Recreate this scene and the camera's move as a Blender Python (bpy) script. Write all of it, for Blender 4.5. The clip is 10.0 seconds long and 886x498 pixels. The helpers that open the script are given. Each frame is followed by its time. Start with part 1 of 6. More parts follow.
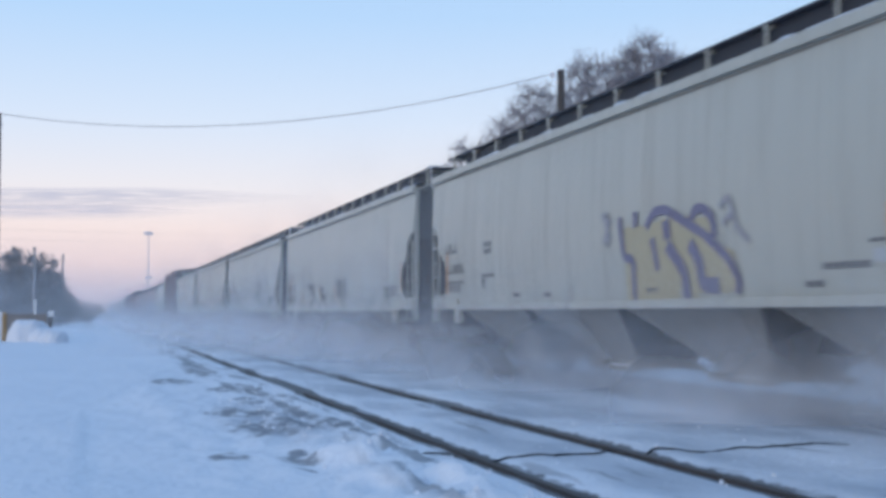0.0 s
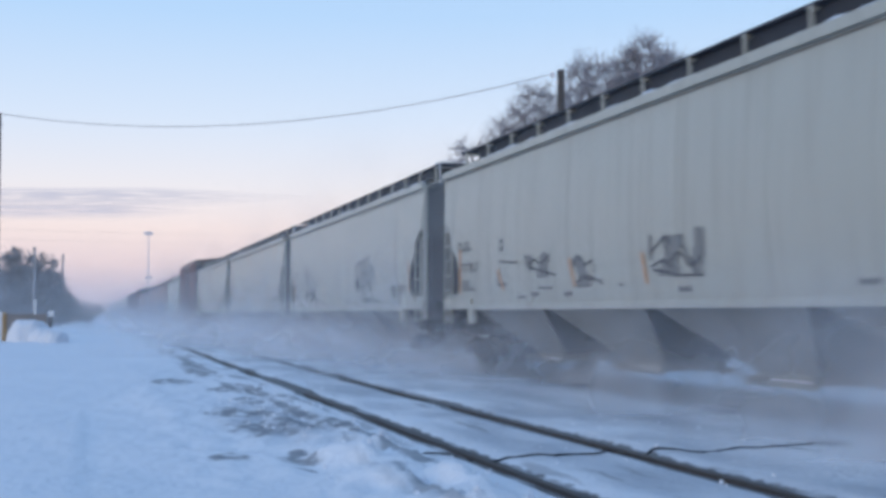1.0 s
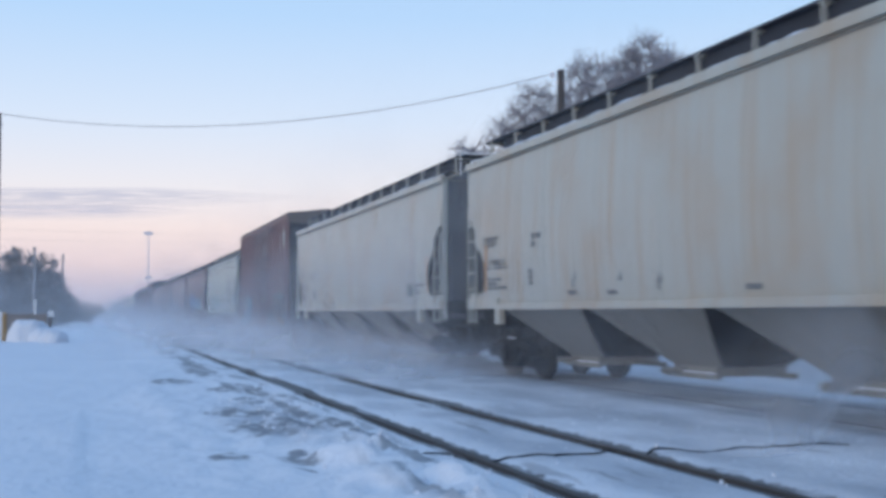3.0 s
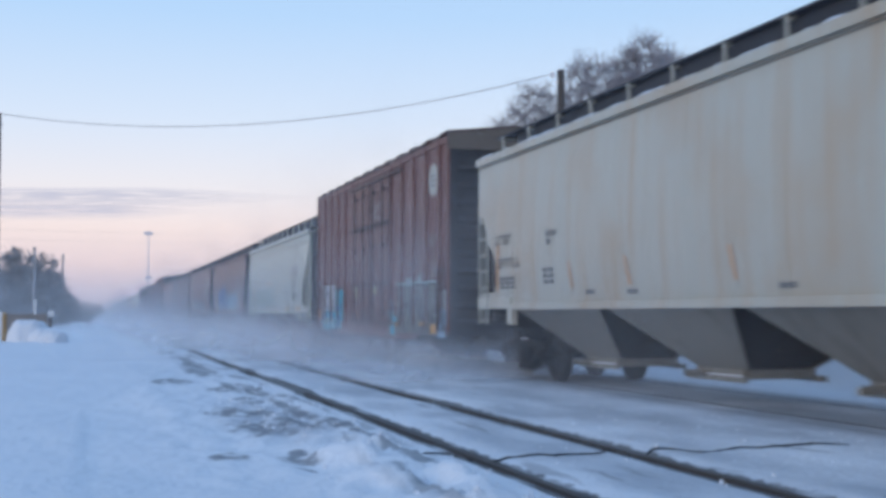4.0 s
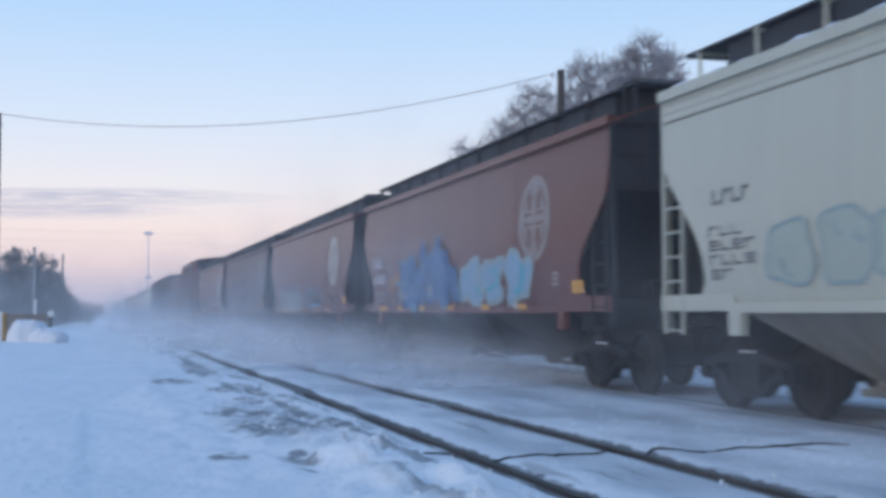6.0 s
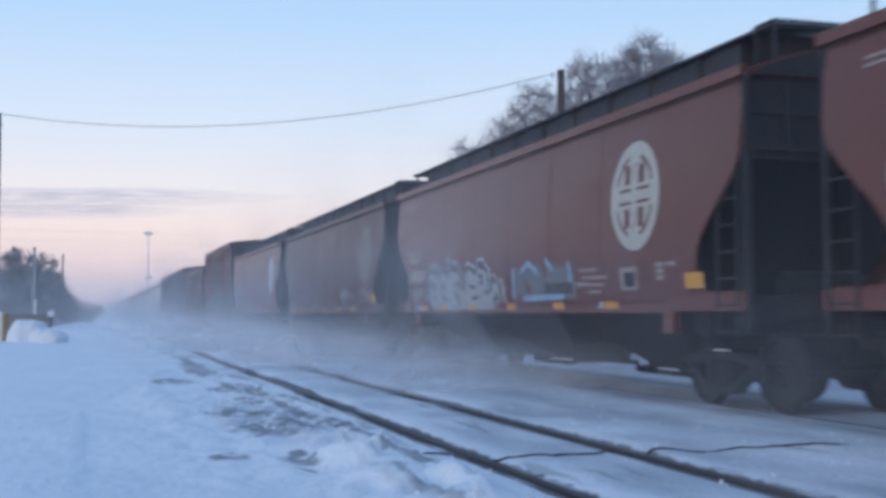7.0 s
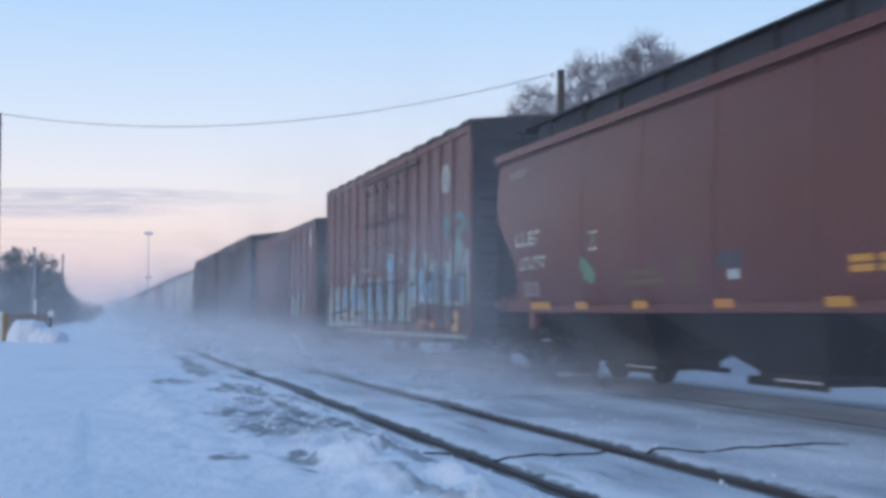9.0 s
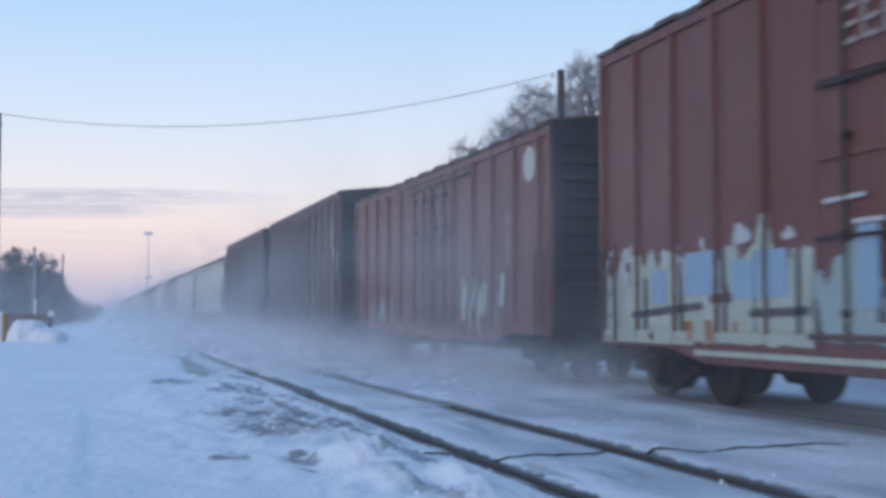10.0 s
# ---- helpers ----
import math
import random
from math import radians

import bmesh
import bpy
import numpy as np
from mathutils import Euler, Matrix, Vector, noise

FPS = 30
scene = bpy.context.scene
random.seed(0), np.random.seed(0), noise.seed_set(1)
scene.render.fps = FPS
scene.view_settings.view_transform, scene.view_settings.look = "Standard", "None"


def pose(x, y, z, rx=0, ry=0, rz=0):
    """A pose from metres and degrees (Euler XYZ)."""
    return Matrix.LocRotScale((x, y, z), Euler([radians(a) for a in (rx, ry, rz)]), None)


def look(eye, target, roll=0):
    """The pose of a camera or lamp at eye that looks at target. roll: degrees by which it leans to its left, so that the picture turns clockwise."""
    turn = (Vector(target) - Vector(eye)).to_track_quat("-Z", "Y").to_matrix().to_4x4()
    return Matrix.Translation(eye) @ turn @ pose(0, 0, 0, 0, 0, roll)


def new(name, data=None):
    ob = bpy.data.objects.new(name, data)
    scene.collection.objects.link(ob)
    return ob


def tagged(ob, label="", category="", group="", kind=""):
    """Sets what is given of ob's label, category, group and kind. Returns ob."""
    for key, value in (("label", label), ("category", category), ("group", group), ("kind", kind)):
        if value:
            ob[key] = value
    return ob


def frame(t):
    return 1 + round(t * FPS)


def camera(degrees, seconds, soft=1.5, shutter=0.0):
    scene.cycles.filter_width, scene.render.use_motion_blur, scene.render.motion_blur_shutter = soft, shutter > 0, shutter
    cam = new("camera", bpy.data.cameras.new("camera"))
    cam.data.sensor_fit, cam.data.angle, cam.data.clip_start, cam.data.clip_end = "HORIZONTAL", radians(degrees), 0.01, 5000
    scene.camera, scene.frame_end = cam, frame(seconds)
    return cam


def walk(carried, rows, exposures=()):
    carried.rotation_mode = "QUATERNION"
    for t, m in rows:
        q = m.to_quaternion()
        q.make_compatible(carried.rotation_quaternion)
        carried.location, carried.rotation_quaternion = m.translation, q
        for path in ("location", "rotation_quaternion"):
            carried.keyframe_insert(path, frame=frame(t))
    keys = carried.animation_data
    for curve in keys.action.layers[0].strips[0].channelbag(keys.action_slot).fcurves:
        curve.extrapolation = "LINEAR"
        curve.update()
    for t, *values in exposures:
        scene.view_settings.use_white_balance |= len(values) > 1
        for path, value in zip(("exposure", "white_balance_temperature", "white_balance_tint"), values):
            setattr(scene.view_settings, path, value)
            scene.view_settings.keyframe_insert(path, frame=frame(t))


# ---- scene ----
# ---- camera ----
EYE_H, TURN, TILT = 1.222, 16.48, 3.107
cam = camera(40.96, 10.0, soft=3.8, shutter=0.2)
walk(cam, [(0, pose(0, 0, EYE_H, 90 + TILT, 0, -TURN)), (10, pose(0, 0, EYE_H, 90 + TILT, 0, -TURN))])

# ---- world and light ----
SPEED = 21.7          # metres a second, towards the camera
TRACK = 8.87          # centre line of the main track
world = bpy.data.worlds.new("dusk_sky")
scene.world = world
world.use_nodes = True
wn, wl = world.node_tree.nodes, world.node_tree.links
wn.clear()
w_out = wn.new("ShaderNodeOutputWorld")
w_bg = wn.new("ShaderNodeBackground")
w_co = wn.new("ShaderNodeTexCoord")
w_sep = wn.new("ShaderNodeSeparateXYZ")
w_ramp = wn.new("ShaderNodeValToRGB")
w_map = wn.new("ShaderNodeMapRange")
w_map.inputs["From Min"].default_value, w_map.inputs["From Max"].default_value = 0.0, 0.5
wl.new(w_co.outputs["Generated"], w_sep.inputs[0])
wl.new(w_sep.outputs["Z"], w_map.inputs["Value"])
wl.new(w_map.outputs["Result"], w_ramp.inputs["Fac"])
SKY = [(0.0, (0.46, 0.48, 0.62)), (0.035, (0.57, 0.53, 0.66)), (0.08, (0.80, 0.67, 0.71)), (0.14, (0.89, 0.77, 0.78)),
       (0.21, (0.82, 0.81, 0.88)), (0.32, (0.66, 0.77, 0.95)), (0.49, (0.46, 0.67, 0.96)), (1.0, (0.25, 0.45, 0.80))]
el = w_ramp.color_ramp.elements
while len(el) < len(SKY):
    el.new(0.5)
for e, (p, c) in zip(el, SKY):
    e.position, e.color = p, (*c, 1)
w_sky = wn.new("ShaderNodeTexSky")
w_sky.sky_type, w_sky.sun_disc = "NISHITA", False
w_sky.sun_elevation, w_sky.sun_rotation = radians(1.5), radians(215)
w_mix = wn.new("ShaderNodeMixRGB")
w_mix.blend_type = "ADD"
w_mix.inputs["Fac"].default_value = 0.02
wl.new(w_ramp.outputs["Color"], w_mix.inputs["Color1"])
wl.new(w_sky.outputs["Color"], w_mix.inputs["Color2"])
wl.new(w_mix.outputs["Color"], w_bg.inputs["Color"])
w_bg.inputs["Strength"].default_value = 1.0
wl.new(w_bg.outputs["Background"], w_out.inputs["Surface"])
scene.cycles.transparent_max_bounces = 64
# the afterglow behind the camera, broad and low
glow = new("sun", bpy.data.lights.new("sun", "SUN"))
glow.data.energy, glow.data.angle, glow.data.color = 0.85, radians(50), (1.0, 0.88, 0.70)
glow.matrix_world = look((-40, -22, 10), (0, 0, 0))
scene.view_settings.exposure = 0.0

# ---- materials ----
def mat(name, colour, rough=0.6, metal=0.0, vary=0.25, scale=1.5, fine=25.0, bump=0.15, streak=0.0, dirt=None, dirt_amount=0.0, each=0.0, ior=1.36):
    """A worn surface: colour, varied at two scales, with fine relief, vertical streaks and dirt."""
    m = bpy.data.materials.new(name)
    m.use_nodes = True
    n, l = m.node_tree.nodes, m.node_tree.links
    b = n["Principled BSDF"]
    b.inputs["Roughness"].default_value, b.inputs["Metallic"].default_value = rough, metal
    b.inputs["IOR"].default_value = ior
    co = n.new("ShaderNodeTexCoord")
    src = co.outputs["Object"]
    big, small = n.new("ShaderNodeTexNoise"), n.new("ShaderNodeTexNoise")
    for t, s in ((big, scale), (small, fine)):
        t.inputs["Scale"].default_value, t.inputs["Detail"].default_value = s, 5
        l.new(src, t.inputs["Vector"])
    def blend(a, fac_socket, amount, c2):
        mul = n.new("ShaderNodeMath")
        mul.operation = "MULTIPLY"
        mul.inputs[1].default_value = amount
        l.new(fac_socket, mul.inputs[0])
        mx = n.new("ShaderNodeMixRGB")
        l.new(mul.outputs[0], mx.inputs["Fac"])
        if isinstance(a, tuple):
            mx.inputs["Color1"].default_value = (*a, 1)
        else:
            l.new(a, mx.inputs["Color1"])
        mx.inputs["Color2"].default_value = (*c2, 1)
        return mx.outputs["Color"]
    c = blend(colour, big.outputs["Fac"], vary, tuple(v * 0.45 for v in colour))
    c = blend(c, small.outputs["Fac"], vary * 0.6, tuple(min(1, v * 1.5) for v in colour))
    if streak:
        mp = n.new("ShaderNodeMapping")
        mp.inputs["Scale"].default_value = (1, 3.5, 0.22)
        l.new(src, mp.inputs["Vector"])
        st = n.new("ShaderNodeTexNoise")
        st.inputs["Scale"].default_value, st.inputs["Detail"].default_value = 1.6, 6
        l.new(mp.outputs["Vector"], st.inputs["Vector"])
        rp = n.new("ShaderNodeMapRange")
        rp.inputs["From Min"].default_value, rp.inputs["From Max"].default_value = 0.48, 0.75
        l.new(st.outputs["Fac"], rp.inputs["Value"])
        c = blend(c, rp.outputs["Result"], streak, dirt or tuple(v * 0.4 for v in colour))
    if dirt_amount:
        rp = n.new("ShaderNodeMapRange")
        rp.inputs["From Min"].default_value, rp.inputs["From Max"].default_value = 0.5, 0.72
        l.new(big.outputs["Fac"], rp.inputs["Value"])
        c = blend(c, rp.outputs["Result"], dirt_amount, dirt)
    if each:
        oi = n.new("ShaderNodeObjectInfo")
        c = blend(c, oi.outputs["Random"], each, tuple(v * 0.4 for v in colour))
    l.new(c, b.inputs["Base Color"])
    if bump:
        bp = n.new("ShaderNodeBump")
        bp.inputs["Strength"].default_value, bp.inputs["Distance"].default_value = bump, 0.02
        l.new(small.outputs["Fac"], bp.inputs["Height"])
        l.new(bp.outputs["Normal"], b.inputs["Normal"])
    return m


RUST = (0.20, 0.085, 0.035)
M = {
    "grey_paint": mat("grey_hopper_paint", (0.44, 0.44, 0.39), 0.40, vary=0.22, scale=0.5, streak=0.4, dirt=(0.27, 0.24, 0.20), ior=1.47),
    "rusty_grey": mat("rust_streaked_grey_paint", (0.46, 0.45, 0.39), 0.40, vary=0.22, scale=0.5, streak=0.6, dirt=(0.43, 0.29, 0.17), dirt_amount=0.55, ior=1.47),
    "white_paint": mat("cream_hopper_paint", (0.455, 0.465, 0.395), 0.40, vary=0.15, scale=0.5, streak=0.3, dirt=(0.40, 0.37, 0.31), ior=1.47),
    "brown_paint": mat("mineral_red_paint", (0.132, 0.043, 0.035), 0.36, vary=0.3, scale=0.6, streak=0.4, dirt=(0.09, 0.045, 0.045)),
    "faded_brown": mat("faded_brown_paint", (0.066, 0.026, 0.023), 0.42, vary=0.35, scale=0.6, streak=0.5, dirt=(0.07, 0.05, 0.05)),
    "box_paint": mat("boxcar_red_paint", (0.140, 0.049, 0.042), 0.42, vary=0.4, scale=0.8, streak=0.45, dirt=(0.08, 0.04, 0.04)),
    "box_dark": mat("weathered_boxcar_paint", (0.080, 0.045, 0.040), 0.5, vary=0.4, scale=0.8, streak=0.5, dirt=(0.05, 0.035, 0.035)),
    # near black, for car ends and for the trim of brown hoppers
    "dark_end": mat("dark_end_steel", (0.034, 0.033, 0.038), 0.75, vary=0.4, scale=2.0),
    "tan_end": mat("dusty_tan_fascia", (0.15, 0.125, 0.105), 0.7, vary=0.35, scale=1.5),
    # much darker grey than the side paint, with darker streaks
    "grey_end": mat("streaked_grey_end", (0.15, 0.158, 0.165), 0.7, vary=0.35, scale=1.5, streak=0.4, dirt=(0.1, 0.1, 0.1)),
    # deep shade of the open end bays, put into a dark sheet colour
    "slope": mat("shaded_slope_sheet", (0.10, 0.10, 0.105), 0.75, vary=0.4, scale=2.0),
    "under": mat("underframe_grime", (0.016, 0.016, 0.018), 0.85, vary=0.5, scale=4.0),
    "chute": mat("dusty_chute_paint", (0.25, 0.235, 0.21), 0.75, vary=0.45, scale=1.2, streak=0.5, dirt=(0.12, 0.10, 0.09)),
    # far darker than the brown side paint
    "chute_brown": mat("near_black_brown_chute", (0.024, 0.020, 0.020), 0.85, vary=0.45, scale=1.2),
    "cast": mat("cast_steel", (0.017, 0.016, 0.018), 0.75, 0.0, vary=0.4, scale=8.0),
    "tread": mat("worn_wheel_steel", (0.026, 0.024, 0.024), 0.6, 0.2, vary=0.3, scale=6.0),
    "rail": mat("rusty_rail_steel", (0.085, 0.075, 0.072), 0.6, 0.2, vary=0.4, scale=5.0),
    # shade of the gap under the roof walkway, put into the colour
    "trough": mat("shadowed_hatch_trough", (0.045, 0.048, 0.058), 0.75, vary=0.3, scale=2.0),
    "seam": mat("eave_shade_line", (0.21, 0.205, 0.185), 0.7, vary=0.4, scale=1.2),
    "crease": mat("dusty_lap", (0.42, 0.415, 0.365), 0.5, vary=0.3, scale=1.2),
    "lock": mat("greasy_lock_rods", (0.040, 0.025, 0.024), 0.6, vary=0.4, scale=3.0),
    "snow_cap": mat("settled_snow", (0.72, 0.74, 0.79), 0.7, vary=0.08, scale=3.0, bump=0.4),
    "black": mat("black_stencil", (0.035, 0.035, 0.04), 0.6, vary=0.2),
    "grey_ink": mat("faded_stencil", (0.20, 0.20, 0.20), 0.6, vary=0.3, scale=6),
    "white_ink": mat("white_stencil", (0.47, 0.455, 0.40), 0.6, vary=0.45, scale=3),
    "faint_ink": mat("worn_white_stencil", (0.30, 0.25, 0.24), 0.6, vary=0.4, scale=8),
    "ghost_ink": mat("nearly_gone_stencil", (0.20, 0.16, 0.145), 0.6, vary=0.4, scale=5),
    "orange": mat("orange_paint", (0.62, 0.25, 0.06), 0.5, vary=0.2, scale=5),
    "pale_orange": mat("faded_orange_paint", (0.56, 0.34, 0.21), 0.6, vary=0.3, scale=5),
    "sp_burnt": mat("burnt_brown_spray", (0.13, 0.065, 0.045), 0.6, vary=0.3, scale=3),
    "sp_rust": mat("dull_orange_spray", (0.33, 0.155, 0.075), 0.6, vary=0.3, scale=3),
    "yellow": mat("reflective_yellow", (0.62, 0.30, 0.05), 0.4, vary=0.15, scale=8),
    "sp_yellow": mat("yellow_spray", (0.44, 0.39, 0.27), 0.6, vary=0.3, scale=3),
    "sp_purple": mat("purple_spray", (0.19, 0.18, 0.26), 0.6, vary=0.3, scale=3),
    "sp_haze": mat("thin_violet_overspray", (0.33, 0.325, 0.35), 0.6, vary=0.3, scale=3),
    "sp_white": mat("white_spray", (0.45, 0.47, 0.485), 0.6, vary=0.3, scale=3),
    "sp_chalk": mat("dull_white_spray", (0.36, 0.375, 0.385), 0.6, vary=0.35, scale=3),
    "sp_pale": mat("pale_green_spray", (0.38, 0.43, 0.38), 0.6, vary=0.4, scale=3),
    "sp_mint": mat("mint_spray", (0.13, 0.30, 0.29), 0.6, vary=0.4, scale=3),
    "sp_leaf": mat("soft_green_spray", (0.16, 0.27, 0.18), 0.6, vary=0.3, scale=3),
    "sp_ochre": mat("faded_ochre_paint", (0.17, 0.115, 0.065), 0.6, vary=0.35, scale=4),
    "sp_dim": mat("dim_grey_blue_spray", (0.17, 0.175, 0.195), 0.6, vary=0.35, scale=3),
    "worn_emblem": mat("worn_emblem_paint", (0.235, 0.215, 0.19), 0.6, vary=0.5, scale=3),
    "sp_green": mat("grey_green_spray", (0.27, 0.34, 0.29), 0.6, vary=0.4, scale=3),
    "sp_aqua": mat("aqua_spray", (0.10, 0.38, 0.48), 0.6, vary=0.3, scale=3),
    "sp_cyan": mat("cyan_spray", (0.03, 0.34, 0.46), 0.55, vary=0.2, scale=3),
    "sp_blue": mat("blue_spray", (0.045, 0.13, 0.31), 0.6, vary=0.3, scale=3),
    "sp_dull": mat("dull_silver_spray", (0.165, 0.165, 0.158), 0.6, vary=0.35, scale=2),
    "sp_smear": mat("smeared_dark_spray", (0.085, 0.082, 0.09), 0.6, vary=0.35, scale=2),
    "sp_line": mat("worn_black_spray", (0.10, 0.10, 0.115), 0.6, vary=0.4, scale=3),
    "sp_deep": mat("deep_blue_spray", (0.045, 0.11, 0.27), 0.6, vary=0.3, scale=3),
    "sp_edge": mat("pale_cyan_spray", (0.13, 0.30, 0.42), 0.6, vary=0.3, scale=3),
    "sp_teal": mat("faded_teal_spray", (0.28, 0.36, 0.37), 0.6, vary=0.4, scale=3),
    "sp_ltblue": mat("light_blue_spray", (0.24, 0.37, 0.50), 0.6, vary=0.3, scale=3),
    "sp_scrawl": mat("dry_grey_scrawl", (0.23, 0.23, 0.225), 0.6, vary=0.4, scale=3),
    "faded_line": mat("faded_black_spray", (0.155, 0.155, 0.165), 0.6, vary=0.4, scale=3),
    "sp_black": mat("black_spray", (0.045, 0.045, 0.055), 0.6, vary=0.3, scale=3),
    # wood paler than its own tone: frost, plus distance haze in the colour
    "bark": mat("frost_hazed_bark", (0.18, 0.165, 0.16), 0.9, vary=0.4, scale=6),
    "twig": mat("frost_hazed_twigs", (0.40, 0.37, 0.38), 0.9, vary=0.3, scale=3),
    "dark_twig": mat("haze_paled_brush", (0.30, 0.29, 0.295), 0.9, vary=0.4, scale=2),
    "pole_wood": mat("creosoted_pole", (0.085, 0.072, 0.065), 0.85, vary=0.4, scale=5, streak=0.4),
    "wire": mat("weathered_cable", (0.17, 0.17, 0.19), 0.6, vary=0.2),
    # lightened steel: the far mast's haze is put into its colour
    "mast": mat("hazy_galvanised_mast", (0.80, 0.74, 0.74), 0.6, 0.0, vary=0.2),
    "bollard": mat("yellow_bollard_paint", (0.36, 0.235, 0.12), 0.5, vary=0.25, scale=4),
    "board_wood": mat("grey_fence_boards", (0.27, 0.25, 0.245), 0.85, vary=0.4, scale=3, streak=0.5, each=0.3),
    "sign_white": mat("white_marker_paint", (0.72, 0.72, 0.72), 0.5, vary=0.12, scale=5),
    "ember": mat("crack_shadow", (0.02, 0.022, 0.028), 0.9, vary=0.3, scale=6),
}


def snow_material():
    """Wind-packed snow with scoured patches of dark gravel and the rails' flangeways."""
    m = bpy.data.materials.new("packed_snow")
    m.use_nodes = True
    n, l = m.node_tree.nodes, m.node_tree.links
    b = n["Principled BSDF"]
    b.inputs["Roughness"].default_value = 0.75
    co = n.new("ShaderNodeTexCoord")
    sep = n.new("ShaderNodeSeparateXYZ")
    l.new(co.outputs["Object"], sep.inputs[0])
    def math_node(op, a, c=None, clamp=False):
        k = n.new("ShaderNodeMath")
        k.operation, k.use_clamp = op, clamp
        for i, v in enumerate((a, c)):
            if v is None:
                continue
            if isinstance(v, (int, float)):
                k.inputs[i].default_value = v
            else:
                l.new(v, k.inputs[i])
        return k.outputs[0]
    def noise_node(scale, detail=6, stretch=None):
        t = n.new("ShaderNodeTexNoise")
        t.inputs["Scale"].default_value, t.inputs["Detail"].default_value = scale, detail
        if stretch:
            mp = n.new("ShaderNodeMapping")
            mp.inputs["Scale"].default_value = stretch
            l.new(co.outputs["Object"], mp.inputs["Vector"])
            l.new(mp.outputs["Vector"], t.inputs["Vector"])
        else:
            l.new(co.outputs["Object"], t.inputs["Vector"])
        return t.outputs["Fac"]
    def ramp(v, lo, hi):
        r = n.new("ShaderNodeMapRange")
        r.interpolation_type = "SMOOTHSTEP"
        r.inputs["From Min"].default_value, r.inputs["From Max"].default_value = lo, hi
        l.new(v, r.inputs["Value"])
        return r.outputs["Result"]
    def band(centre, half, soft):
        d = math_node("ABSOLUTE", math_node("SUBTRACT", sep.outputs["X"], centre))
        return math_node("SUBTRACT", 1.0, ramp(d, half, half + soft))
    def over(a, fac, colour):
        mx = n.new("ShaderNodeMixRGB")
        l.new(fac, mx.inputs["Fac"])
        if isinstance(a, tuple):
            mx.inputs["Color1"].default_value = (*a, 1)
        else:
            l.new(a, mx.inputs["Color1"])
        mx.inputs["Color2"].default_value = (*colour, 1)
        return mx.outputs["Color"]
    c = over((0.80, 0.82, 0.86), math_node("MULTIPLY", noise_node(0.35), 0.35), (0.66, 0.69, 0.75))
    fine = noise_node(9.0, 8)
    # greyer, wind-scoured snow between and beside the rails
    grey = math_node("MULTIPLY", band(5.6, 1.7, 0.8), ramp(noise_node(0.9, 6, (1, 0.45, 1)), 0.30, 0.7))
    c = over(c, math_node("MULTIPLY", grey, 0.80), (0.37, 0.40, 0.45))
    # scuffed gravel patches beside the siding
    ragged = math_node("MULTIPLY", math_node("SUBTRACT", noise_node(3.6, 9, (1.5, 0.9, 1)), 0.5), 2.3)
    soft_x = math_node("DIVIDE", math_node("SUBTRACT", sep.outputs["X"], 2.0), 0.75)
    soft_y = math_node("DIVIDE", math_node("SUBTRACT", sep.outputs["Y"], 13.6), 3.4)
    soft = math_node("SQRT", math_node("ADD", math_node("MULTIPLY", soft_x, soft_x), math_node("MULTIPLY", soft_y, soft_y)))
    dusty = math_node("MULTIPLY", math_node("SUBTRACT", 1.0, ramp(math_node("ADD", soft, math_node("MULTIPLY", ragged, 0.35)), 0.35, 1.1)), ramp(noise_node(2.2, 7, (1.2, 0.6, 1)), 0.32, 0.6))
    c = over(c, math_node("MULTIPLY", dusty, 0.60), (0.33, 0.35, 0.40))
    patch = None
    for cx, cy, rx, ry in ((1.80, 14.6, 0.36, 0.55), (1.98, 12.6, 0.46, 0.75), (1.70, 12.0, 0.20, 0.40), (1.14, 10.2, 0.15, 0.22), (1.68, 9.9, 0.16, 0.35), (1.58, 9.15, 0.10, 0.14),
                           (2.10, 25.4, 0.20, 2.0), (1.40, 21.7, 0.35, 0.7), (1.98, 19.0, 0.20, 0.5), (2.46, 18.8, 0.13, 1.5), (2.44, 15.0, 0.12, 1.9), (2.55, 12.4, 0.15, 1.0),
                           (2.38, 30, 0.14, 5.0), (2.12, 16.6, 0.20, 0.5)):
        dx = math_node("DIVIDE", math_node("SUBTRACT", sep.outputs["X"], cx), rx)
        dy = math_node("DIVIDE", math_node("SUBTRACT", sep.outputs["Y"], cy), ry)
        d = math_node("SQRT", math_node("ADD", math_node("MULTIPLY", dx, dx), math_node("MULTIPLY", dy, dy)))
        one = math_node("SUBTRACT", 1.0, ramp(math_node("ADD", d, ragged), 0.75, 1.35))
        patch = one if patch is None else math_node("MAXIMUM", patch, one)
    patch = math_node("MULTIPLY", patch, ramp(noise_node(6.0, 7, (1, 0.8, 1)), 0.30, 0.56))
    c = over(c, math_node("MULTIPLY", patch, 0.80), (0.15, 0.155, 0.175))
    scuff = math_node("MULTIPLY", band(4.6, 2.4, 0.8), ramp(noise_node(1.6, 8, (2.6, 0.32, 1)), 0.60, 0.70))
    c = over(c, math_node("MULTIPLY", scuff, 0.5), (0.16, 0.17, 0.19))
    tyre = math_node("MULTIPLY", band(2.45, 0.28, 0.25), ramp(noise_node(1.1, 8, (3.0, 0.30, 1)), 0.50, 0.62))
    c = over(c, math_node("MULTIPLY", tyre, 0.70), (0.20, 0.21, 0.23))
    # patchy darker, blue-grey band along the trackbed under the train
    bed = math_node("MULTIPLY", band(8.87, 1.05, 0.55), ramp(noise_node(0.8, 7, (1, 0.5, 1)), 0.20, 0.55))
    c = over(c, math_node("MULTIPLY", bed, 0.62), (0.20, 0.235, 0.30))
